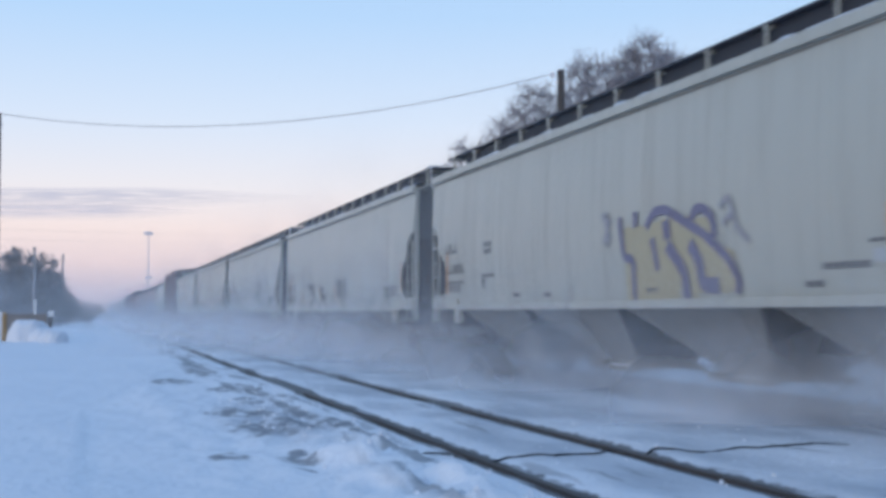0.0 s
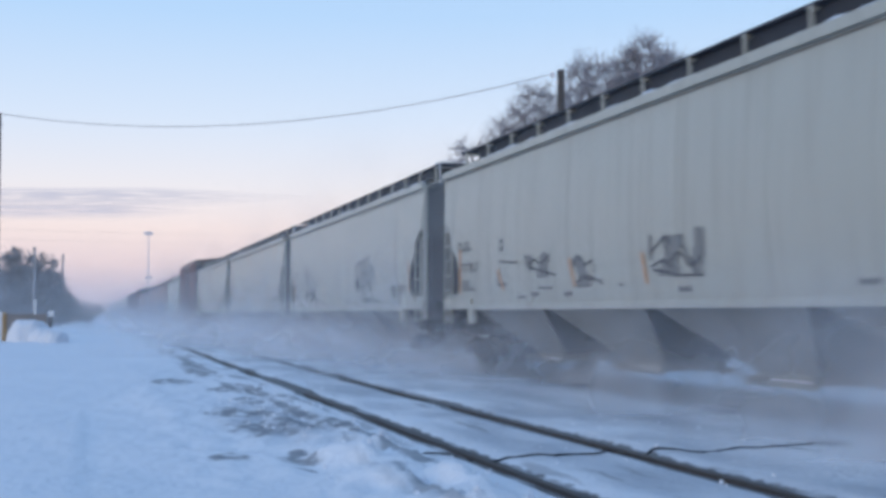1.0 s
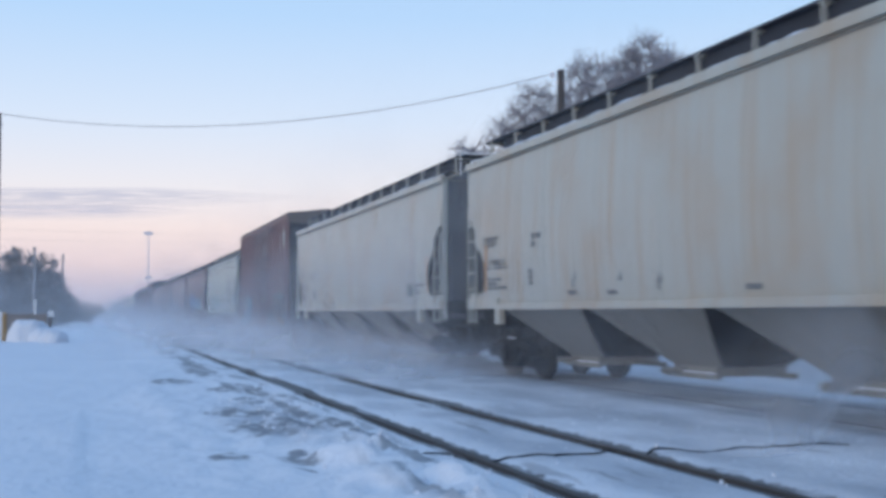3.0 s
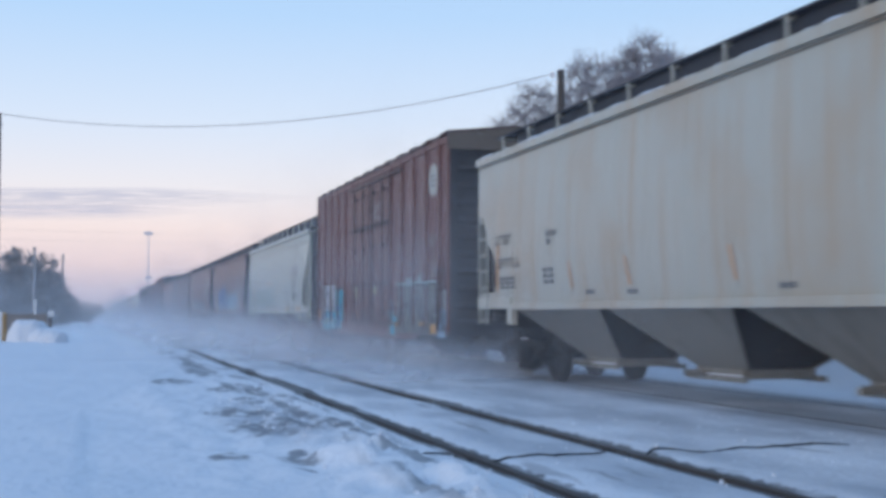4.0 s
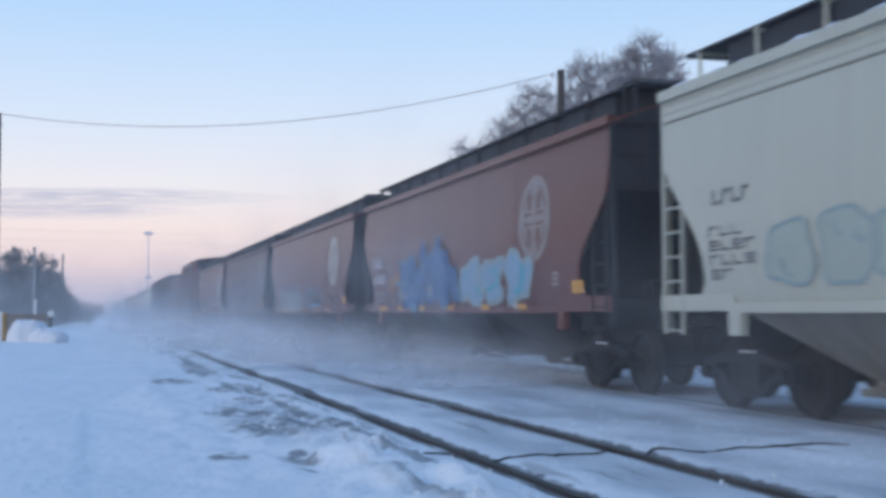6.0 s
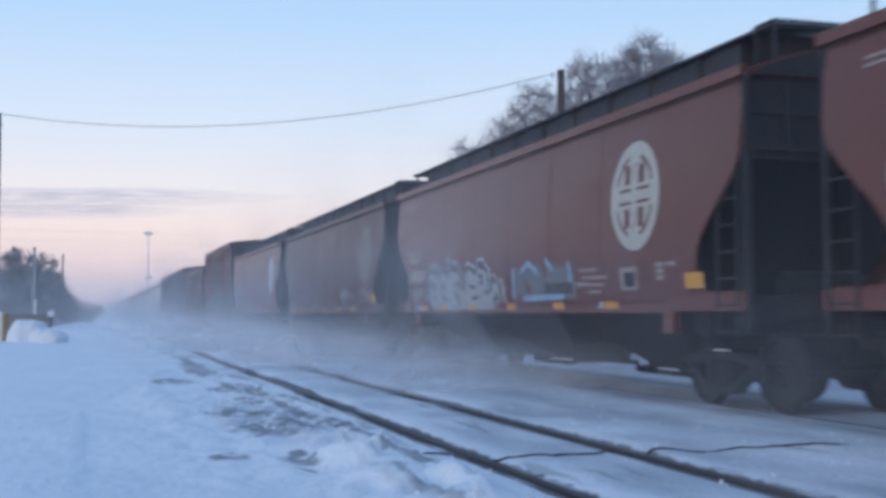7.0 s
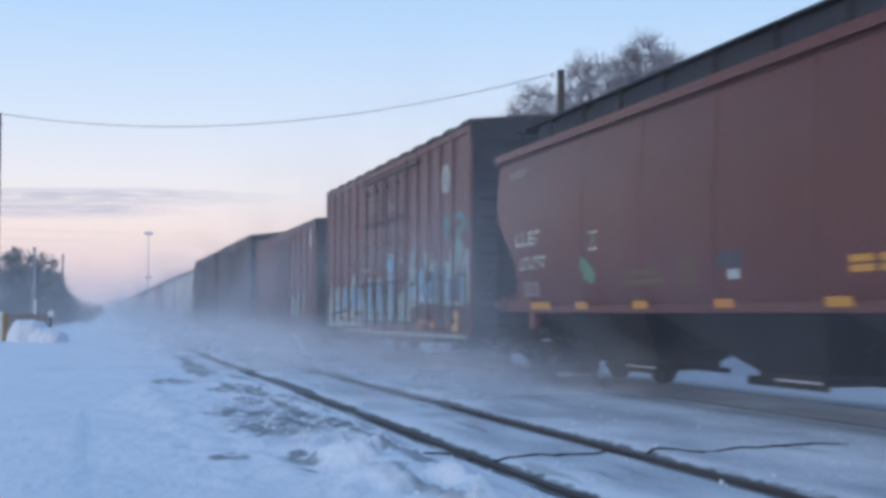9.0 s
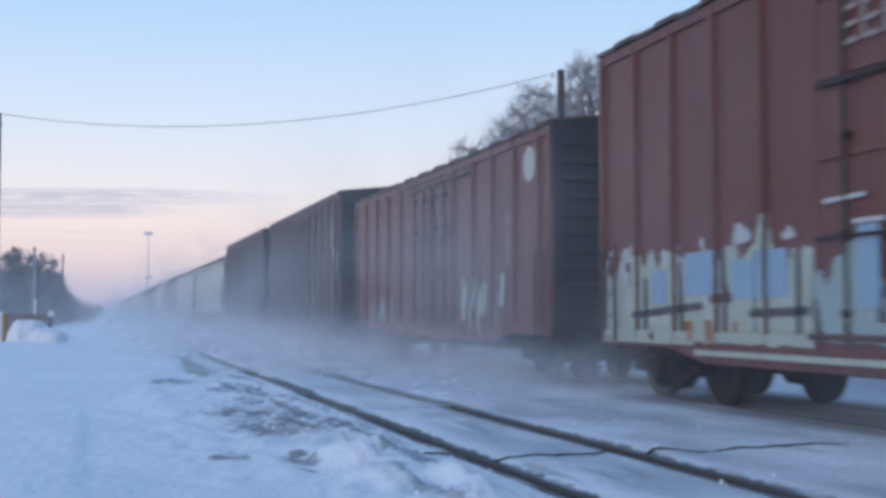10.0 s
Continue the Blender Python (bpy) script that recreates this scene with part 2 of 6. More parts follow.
    # dirty ruts along the rails
    for centre, half, amount in ((3.2, 0.155, 0.93), (4.62, 0.165, 0.85), (7.72, 0.06, 0.22), (8.12, 0.03, 0.35), (9.62, 0.04, 0.4)):
        wobble = math_node("MULTIPLY", math_node("SUBTRACT", noise_node(7.0, 9), 0.5), 0.13)
        away = math_node("ADD", math_node("ABSOLUTE", math_node("SUBTRACT", sep.outputs["X"], centre)), wobble)
        edge = math_node("SUBTRACT", 1.0, ramp(away, half, half + 0.035))
        edge = math_node("MULTIPLY", edge, ramp(noise_node(1.3, 8, (1, 0.6, 1)), 0.24, 0.46))
        if centre < 5:
            far = 85 if centre < 4 else 55
            edge = math_node("MULTIPLY", edge, math_node("SUBTRACT", 1.0, math_node("MULTIPLY", ramp(sep.outputs["Y"], far * 0.15, far), 0.85)))
        c = over(c, math_node("MULTIPLY", edge, amount), (0.095, 0.088, 0.088))
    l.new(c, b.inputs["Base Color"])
    bp = n.new("ShaderNodeBump")
    bp.inputs["Strength"].default_value, bp.inputs["Distance"].default_value = 0.6, 0.05
    l.new(math_node("ADD", math_node("ADD", fine, math_node("MULTIPLY", noise_node(2.2, 6, (1, 0.6, 1)), 1.6)), math_node("MULTIPLY", noise_node(45.0, 4), 0.3)), bp.inputs["Height"])
    l.new(bp.outputs["Normal"], b.inputs["Normal"])
    return m


def drift_material(name, density, lo=0.28, hi=0.75):
    """A thin veil of blown snow: scattered light with soft, ragged gaps."""
    m = bpy.data.materials.new(name)
    m.use_nodes = True
    n, l = m.node_tree.nodes, m.node_tree.links
    n.clear()
    out, mix, clear = n.new("ShaderNodeOutputMaterial"), n.new("ShaderNodeMixShader"), n.new("ShaderNodeBsdfTransparent")
    scatter, dif, tra = n.new("ShaderNodeMixShader"), n.new("ShaderNodeBsdfDiffuse"), n.new("ShaderNodeBsdfTranslucent")
    for s in (dif, tra):
        s.inputs["Color"].default_value = (0.86, 0.88, 0.93, 1)
    l.new(dif.outputs[0], scatter.inputs[1]), l.new(tra.outputs[0], scatter.inputs[2])
    co, oi, add = n.new("ShaderNodeTexCoord"), n.new("ShaderNodeObjectInfo"), n.new("ShaderNodeVectorMath")
    sc = n.new("ShaderNodeVectorMath")
    sc.operation = "SCALE"
    sc.inputs[0].default_value = (37, 11, 23)
    l.new(oi.outputs["Random"], sc.inputs["Scale"])
    l.new(co.outputs["Object"], add.inputs[0]), l.new(sc.outputs[0], add.inputs[1])
    t = n.new("ShaderNodeTexNoise")
    t.inputs["Scale"].default_value, t.inputs["Detail"].default_value = 0.42, 3
    l.new(add.outputs[0], t.inputs["Vector"])
    uv = n.new("ShaderNodeSeparateXYZ")
    l.new(co.outputs["UV"], uv.inputs[0])
    def ramp(v, lo, hi):
        r = n.new("ShaderNodeMapRange")
        r.interpolation_type = "SMOOTHSTEP"
        r.inputs["From Min"].default_value, r.inputs["From Max"].default_value = lo, hi
        l.new(v, r.inputs["Value"])
        return r.outputs["Result"]
    def times(a, c):
        k = n.new("ShaderNodeMath")
        k.operation = "MULTIPLY"
        l.new(a, k.inputs[0])
        if isinstance(c, float):
            k.inputs[1].default_value = c
        else:
            l.new(c, k.inputs[1])
        return k.outputs[0]
    a = times(ramp(t.outputs["Fac"], lo, hi), ramp(uv.outputs["Y"], 1.0, 0.10))
    a = times(times(a, ramp(uv.outputs["X"], 0.0, 0.4)), ramp(uv.outputs["X"], 1.0, 0.8))
    l.new(times(a, density), mix.inputs["Fac"])
    l.new(clear.outputs[0], mix.inputs[1]), l.new(scatter.outputs[0], mix.inputs[2])
    l.new(mix.outputs[0], out.inputs["Surface"])
    return m


M["snow"] = snow_material()
M["drift"] = drift_material("blown_snow", 0.72, 0.22, 0.85)
M["light_drift"] = drift_material("light_blown_snow", 0.09)
M["ground_drift"] = drift_material("creeping_snow", 0.50)
M["near_haze"] = drift_material("near_lens_veil", 0.07)
M["far_haze"] = drift_material("far_snow_haze", 0.085, -0.1, 0.85)
M["haze"] = drift_material("snow_haze", 0.22)

# ---- mesh helpers ----
MESHES = {}


def link_part(name, mesh, parent, label=""):
    ob = new(name, mesh)
    ob.parent = parent
    if label:
        tagged(ob, label)
    return ob


def finish(bm, name, material, smooth=False):
    bmesh.ops.recalc_face_normals(bm, faces=bm.faces)
    me = bpy.data.meshes.new(name)
    bm.to_mesh(me)
    bm.free()
    me.materials.append(M[material])
    if smooth:
        for p in me.polygons:
            p.use_smooth = True
    return me


def part(name, bm, material, parent, label="", smooth=False):
    return link_part(name, finish(bm, name, material, smooth), parent, label)


def shared(name, key, material, parent, build, label="", smooth=False, at=None):
    """A part whose mesh is built once and used again by alike parts."""
    k = (name, material, key)
    if k not in MESHES:
        bm = bmesh.new()
        build(bm)
        MESHES[k] = finish(bm, name, material, smooth)
    ob = link_part(name, MESHES[k], parent, label)
    if at:
        ob.location = at
    return ob


def box(bm, x0, x1, y0, y1, z0, z1):
    v = [bm.verts.new((x, y, z)) for x in (x0, x1) for y in (y0, y1) for z in (z0, z1)]
    for f in ((0, 1, 3, 2), (4, 6, 7, 5), (0, 4, 5, 1), (2, 3, 7, 6), (0, 2, 6, 4), (1, 5, 7, 3)):
        bm.faces.new([v[i] for i in f])


def tube(bm, p0, p1, r0, r1=None, seg=8, cap=True):
    r1 = r0 if r1 is None else r1
    p0, p1 = Vector(p0), Vector(p1)
    q = (p1 - p0).to_track_quat("Z", "Y")
    rings = []
    for p, r in ((p0, r0), (p1, r1)):
        rings.append([bm.verts.new(p + q @ Vector((r * math.cos(a), r * math.sin(a), 0))) for a in (2 * math.pi * i / seg for i in range(seg))])
    for i in range(seg):
        bm.faces.new((rings[0][i], rings[0][(i + 1) % seg], rings[1][(i + 1) % seg], rings[1][i]))
    if cap:
        bm.faces.new(rings[0][::-1]), bm.faces.new(rings[1])


def prism(bm, outline, x0, x1):
    """Extrudes an outline of (y, z) from x0 to x1."""
    a = [bm.verts.new((x0, y, z)) for y, z in outline]
    b = [bm.verts.new((x1, y, z)) for y, z in outline]
    bm.faces.new(a), bm.faces.new(b[::-1])
    for i in range(len(a)):
        j = (i + 1) % len(a)
        bm.faces.new((a[i], b[i], b[j], a[j]))


def smooth_step(a, b, x):
    u = min(1, max(0, (x - a) / (b - a)))
    return u * u * (3 - 2 * u)

# ---- ground ----
def ground_height(x, y):
    near = 1 - smooth_step(25, 60, y)
    p = Vector((x * 0.9, y * 0.45, 0))
    z = 0.030 * (noise.noise(p) + 0.5 * noise.noise(p * 3.1)) * near
    # ploughed ridge of lumps beside the siding
    ridge = smooth_step(1.4, 2.2, x) * (1 - smooth_step(2.45, 2.78, x)) * (1 - smooth_step(8.6, 15, y))
    z += ridge * (0.05 + 0.17 * max(0, noise.noise(Vector((x * 2.2, y * 1.6, 3)))) + 0.08 * noise.noise(Vector((x * 4.5, y * 4.5, 5))) + 0.06 * abs(noise.noise(Vector((x * 8, y * 8, 5)))))
    # scuffed lumps between the yard and the siding
    scuffed = smooth_step(0.2, 1.0, x) * (1 - smooth_step(2.9, 3.1, x)) * (1 - smooth_step(20, 34, y))
    z += scuffed * 0.06 * abs(noise.noise(Vector((x * 1.7, y * 0.9, 21)))) + scuffed * 0.03 * noise.noise(Vector((x * 5, y * 3.2, 4)))
    between = smooth_step(3.4, 3.7, x) * (1 - smooth_step(7.2, 7.8, x)) * near
    z += between * (0.02 * noise.noise(Vector((x * 2.5, y * 1.2, 14))) + 0.012 * noise.noise(Vector((x * 9, y * 6, 4))))
    # wheel tracks and drifts on the left
    z += 0.05 * smooth_step(0.1, 0.5, noise.noise(Vector((x * 0.35, y * 0.18, 9)))) * near * (1 - smooth_step(0.5, 2.0, x))
    # the edge of an old tyre track
    z += 0.03 * (1 - smooth_step(-0.10, -0.02, x + 0.05 * noise.noise(Vector((y, 0, 2))))) * smooth_step(7.5, 9, y) * (1 - smooth_step(14.5, 16.5, y)) * smooth_step(-2.2, -0.6, x)
    for rail in (3.2, 4.62):
        d = abs(x - rail)
        far = smooth_step(20, 70, y) if rail < 4 else smooth_step(13, 48, y)
        # drifted patches that bury the rail, more of them with distance
        buried = smooth_step(0.02, 0.30, noise.noise(Vector((rail, y * 0.55, 31)))) * smooth_step(11, 20, y)
        far = max(far, buried)
        z = z * smooth_step(0.03, 0.35, d) - (0.045 * (1 - far) - 0.004 * far) * (1 - smooth_step(0.14, 0.22, d))
    # ploughed bank beyond the main track
    z += 0.8 * smooth_step(11.4, 12.7, x + 0.25 * noise.noise(Vector((0, y * 0.4, 6)))) * (1 - smooth_step(13.4, 20, x)) * smooth_step(4, 9, y) * (1 - smooth_step(30, 60, y))
    # shallow bed under the train
    d = abs(x - TRACK)
    z = z * smooth_step(1.2, 2.4, d) - 0.005 * (1 - smooth_step(1.0, 1.7, d))
    return z


def snow_ground():
    xs = [-3500, -1200, -500, -200, -90, -50, -32, -22, -16, -12]
    xs += [-12 + 0.3 * i for i in range(1, 38)] + [-0.6 + 0.07 * i for i in range(1, 51)]
    xs += [3.0, 3.06, 3.09, 3.12, 3.15, 3.2, 3.25, 3.28, 3.31, 3.36, 3.45] + [3.6 + 0.12 * i for i in range(8)]
    xs += [4.5, 4.53, 4.56, 4.62, 4.68, 4.71, 4.75, 4.85] + [5.0 + 0.2 * i for i in range(31)]
    xs += [11.3, 11.6, 11.9, 12.2, 12.5, 12.8, 13.5, 16, 20, 28, 45, 90, 200, 600, 1500, 3500]
    xs = sorted(set(round(x, 3) for x in xs))
    ys = [-400, -100, -30, -10, -3, 0, 2] + [3 + 0.07 * i for i in range(218)] + [18.3 + 0.3 * i for i in range(90)]
    ys += [45.5 + 1.0 * i for i in range(40)] + [90, 100, 120, 150, 200, 300, 500, 900, 1800, 4500]
    verts = [(x, y, ground_height(x, y)) for y in ys for x in xs]
    k = len(xs)
    faces = [(j * k + i, j * k + i + 1, (j + 1) * k + i + 1, (j + 1) * k + i) for j in range(len(ys) - 1) for i in range(k - 1)]
    me = bpy.data.meshes.new("ground")
    me.from_pydata(verts, [], faces)
    me.materials.append(M["snow"])
    for p in me.polygons:
        p.use_smooth = True
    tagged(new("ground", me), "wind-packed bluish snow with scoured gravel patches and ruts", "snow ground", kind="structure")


def rail_lines():
    for x, z in ((3.2, -0.012), (4.62, -0.012), (TRACK - 0.755, 0.0), (TRACK + 0.755, 0.0)):
        bm = bmesh.new()
        for x0, x1, z0, z1 in ((x - 0.036, x + 0.036, z - 0.04, z), (x - 0.01, x + 0.01, z - 0.14, z - 0.04), (x - 0.07, x + 0.07, z - 0.17, z - 0.14)):
            box(bm, x0, x1, -120, 900, z0, z1)
        tagged(new("rail", finish(bm, "rail", "rail")), "dark rusty steel rail sunk in packed snow", "rail", "rails", "structure")


def crack_line():
    """The dark open joint that runs across the siding in the packed snow."""
    bm = bmesh.new()
    rng = random.Random(4)
    pts = []
    bends = ((2.74, 9.86), (2.95, 9.75), (3.3, 9.66), (3.73, 9.73), (3.80, 9.52), (4.2, 9.58), (4.62, 9.70), (5.05, 9.73), (5.17, 9.50), (5.9, 9.58), (6.72, 9.66), (6.80, 9.44))
    for (xa, ya), (xb, yb) in zip(bends, bends[1:]):
        k = max(2, int((xb - xa) / 0.07))
        for i in range(k):
            x, y = xa + (xb - xa) * i / k, ya + (yb - ya) * i / k + rng.uniform(-0.02, 0.02)
            pts.append((x, y, max(ground_height(x, y + d) for d in (-0.06, 0, 0.06)) + (0.012 if x > 3.2 else 0.02)))
    w = 0.022
    rows = [[bm.verts.new((x, y + s * w * rng.uniform(0.5, 1.2), z - (0.012 if lo else 0))) for s, lo in ((-1, 1), (-1, 0), (1, 0), (1, 1))] for x, y, z in pts]
    for a, b in zip(rows, rows[1:]):
        if abs(a[0].co.x - 3.2) < 0.08 or abs(a[0].co.x - 4.62) < 0.08:
            continue
        for i in range(3):
            bm.faces.new((a[i], a[i + 1], b[i + 1], b[i]))
    tagged(new("crack", finish(bm, "crack", "ember")), "dark crooked open joint across the packed snow", "crack", kind="structure")


def snow_crumbs():
    """Loose lumps of snow along the ploughed ridge and between the rails."""
    bm = bmesh.new()
    rng = random.Random(7)
    for i in range(420):
        if i < 300:
            x, y = 2.92 - 1.3 * rng.random() ** 1.7, 5 + 16 * rng.random() ** 1.6
            r = rng.uniform(0.008, 0.032)
        else:
            x, y = rng.uniform(3.4, 7.4), rng.uniform(7, 24)
            r = rng.uniform(0.006, 0.022)
        if abs(x - 3.2) < 0.17 or abs(x - 4.62) < 0.15:
            continue
        m = Matrix.LocRotScale((x, y, ground_height(x, y) + r * 0.1), Euler((rng.random() * 6, rng.random() * 6, rng.random() * 6)), (r, r * rng.uniform(0.6, 1.2), r * 0.7))
        bmesh.ops.create_icosphere(bm, subdivisions=1, radius=1, matrix=m)
    tagged(new("snow_lumps", finish(bm, "snow_lumps", "snow_cap")), "loose lumps of broken snow strewn beside the rails", "snow lumps", kind="stuff")


snow_ground()
rail_lines()
crack_line()
snow_crumbs()

# ---- rolling stock ----
HALF = 1.55           # half the width of a car at its sill
AXLE = 0.889          # half the spacing of a truck's axles
WHEEL = 0.48          # radius of a wheel
WHEELSETS = []


def truck(car, y):
    def bolster(bm):
        box(bm, -1.05, 1.05, -0.2, 0.2, 0.52, 0.78)
        box(bm, -0.4, 0.4, -0.32, 0.32, 0.78, 0.95)
        for s in (-1, 1):
            for k in (-0.12, 0.0, 0.12):
                tube(bm, (s * 1.0, k, 0.34), (s * 1.0, k, 0.56), 0.055, seg=8)
    t = shared("truck", "bolster", "under", car, bolster, "grimy two-axle cast steel truck", at=(0, y, 0))

    def frame_bm(side):
        def build(bm):
            x0, x1 = (-1.13, -0.96) if side < 0 else (0.96, 1.13)
            prism(bm, [(-1.06, 0.62), (-1.06, 0.52), (-0.40, 0.62), (0.40, 0.62), (1.06, 0.52), (1.06, 0.62), (0.42, 0.74), (-0.42, 0.74)], x0, x1)
            prism(bm, [(-0.74, 0.50), (-0.34, 0.20), (0.34, 0.20), (0.74, 0.50), (0.62, 0.52), (0.30, 0.30), (-0.30, 0.30), (-0.62, 0.52)], x0, x1)
            for y in (-AXLE, AXLE):
                prism(bm, [(y - 0.17, 0.56), (y - 0.17, 0.42), (y - 0.11, 0.38), (y + 0.11, 0.38), (y + 0.17, 0.42), (y + 0.17, 0.56)], x0, x1)
            for y in (-0.27, 0.27):
                box(bm, x0, x1, y - 0.035, y + 0.035, 0.26, 0.66)
            for k in (-0.15, 0.0, 0.15):
                tube(bm, (side * 1.05, k, 0.28), (side * 1.05, k, 0.60), 0.06, seg=8)
            for y in (-AXLE, AXLE):
                tube(bm, (side * 1.08, y, WHEEL), (side * 1.20, y, WHEEL), 0.10, 0.085, seg=12)
                for a in range(3):
                    ca, sa = 0.06 * math.cos(a * 2.09), 0.06 * math.sin(a * 2.09)
                    tube(bm, (side * 1.2, y + ca, WHEEL + sa), (side * 1.225, y + ca, WHEEL + sa), 0.016, seg=6)
        return build
    for side in (-1, 1):
        shared("sideframe", side, "cast", t, frame_bm(side))

    def crust(bm):
        for y, z, w in ((-AXLE, 0.605, 0.16), (0.0, 0.735, 0.30), (AXLE, 0.605, 0.16)):
            box(bm, -1.12, -0.99, y - w / 2, y + w / 2, z, z + 0.025)
    tagged(shared("snow_crust", "truck", "snow_cap", t, crust, "thin crust of snow"), kind="stuff")

    def wheelset(bm):
        tube(bm, (-1.05, 0, 0), (1.05, 0, 0), 0.075, seg=10)
        for s in (-1, 1):
            ring = [(0.68, WHEEL + 0.028), (0.71, WHEEL + 0.028), (0.725, WHEEL), (0.815, WHEEL - 0.008), (0.815, WHEEL - 0.055), (0.765, WHEEL - 0.075),
                    (0.735, 0.17), (0.80, 0.13), (0.80, 0.08), (0.66, 0.08), (0.66, 0.13), (0.70, 0.17), (0.72, WHEEL - 0.075), (0.68, WHEEL - 0.05)]
            seg = 28
            loops = [[bm.verts.new((s * x, r * math.cos(2 * math.pi * k / seg), r * math.sin(2 * math.pi * k / seg))) for x, r in ring] for k in range(seg)]
            for a, b in zip(loops, loops[1:] + loops[:1]):
                for i in range(len(ring)):
                    j = (i + 1) % len(ring)
                    bm.faces.new((a[i], a[j], b[j], b[i]))
    for y0 in (-AXLE, AXLE):
        w = shared("wheelset", "wheelset", "tread", t, wheelset, "steel wheels on a grimy axle", smooth=False, at=(0, y0, WHEEL))
        WHEELSETS.append(w)
    return t


def coupler(car, y, way):
    def build(bm):
        y1 = way * 0.55
        for a in ((-0.09, 0.09, 0, y1, 0.78, 0.96), (-0.17, 0.17, y1, y1 + way * 0.2, 0.72, 1.02), (-0.28, 0.28, way * 0.0, way * 0.08, 0.62, 1.14)):
            x0, x1, ya, yb, z0, z1 = a
            box(bm, x0, x1, min(ya, yb), max(ya, yb), z0, z1)
        tube(bm, (0.35, way * 0.05, 0.85), (0.3, way * 0.4, 0.55), 0.03, seg=6)
        tube(bm, (0.3, way * 0.4, 0.55), (0.2, way * 0.75, 0.62), 0.03, seg=6)
        tube(bm, (-1.3, way * 0.1, 0.95), (-0.2, way * 0.12, 0.98), 0.015, seg=6)
    shared("coupler", way, "cast", car, build, at=(0, y, 0))


def bulge(kind, z):
    """How far the side stands from the centre line at height z."""
    zs, ze, swell = kind["sill"], kind["eave"], kind["swell"]
    return HALF - 0.05 + swell * math.sin(math.pi * min(1, max(0, (z - zs) / (ze - zs))) ** 0.8)


def cutaway(kind, z):
    """How far the side sheet is cut back from the car's end at height z."""
    (lo, hi), depth = kind["cut"], kind["depth"]
    if z <= lo or z >= hi:
        return 0.10
    u = (z - lo) / (hi - lo)
    if kind.get("lobed"):
        lower = min(1, 0.80 + 1.4 * u) * max(0, 1 - (max(0, u - 0.25) / 0.42) ** 2.4) ** 0.5
        upper = 0.56 * max(0, 1 - (max(0, u - 0.6) / 0.40) ** 2) ** 0.5
        return 0.10 + depth * max(lower, upper) + 0.12 * max(0, 0.6 - u)
    return 0.10 + depth * min(1, 0.78 + 1.6 * u) * (1 - smooth_step(0.22, kind["flare"], u)) + 0.16 * (1 - u)


def hopper_side(kind, side):
    def build(bm):
        zs, ze, length = kind["sill"], kind["eave"], kind["length"]
        levels = [zs + (ze - zs) * i / 44 for i in range(45)] + [kind["cut"][0] + 0.001, kind["cut"][1] - 0.001]
        cols = [(None, 0)]
        for k in range(1, kind["seams"]):
            y = length * k / kind["seams"]
            if 2.3 < y < length - 2.3:
                cols += [(y - 0.05, 0), (y - 0.02, 0.009), (y + 0.02, 0.009), (y + 0.05, 0)]
        cols.append((None, 0))
        n, rows = len(cols), []
        for z in sorted(levels):
            c, x = cutaway(kind, z), side * bulge(kind, z)
            ys = [c] + [y for y, _ in cols[1:-1]] + [length - c]
            rows.append([bm.verts.new((x + side * (lift if d == 0 else -d), y, z)) for d in (0, 0.03) for y, (_, lift) in zip(ys, cols)])
        for a, b in zip(rows, rows[1:]):
            for i in list(range(n - 1)) + list(range(n, 2 * n - 1)):
                bm.faces.new((a[i], a[i + 1], b[i + 1], b[i]))
            for i in (0, n - 1):
                bm.faces.new((a[i], a[i + n], b[i + n], b[i]))
        for row in (rows[0], rows[-1]):
            for i in range(n - 1):
                bm.faces.new((row[i], row[i + 1], row[i + 1 + n], row[i + n]))
    return build


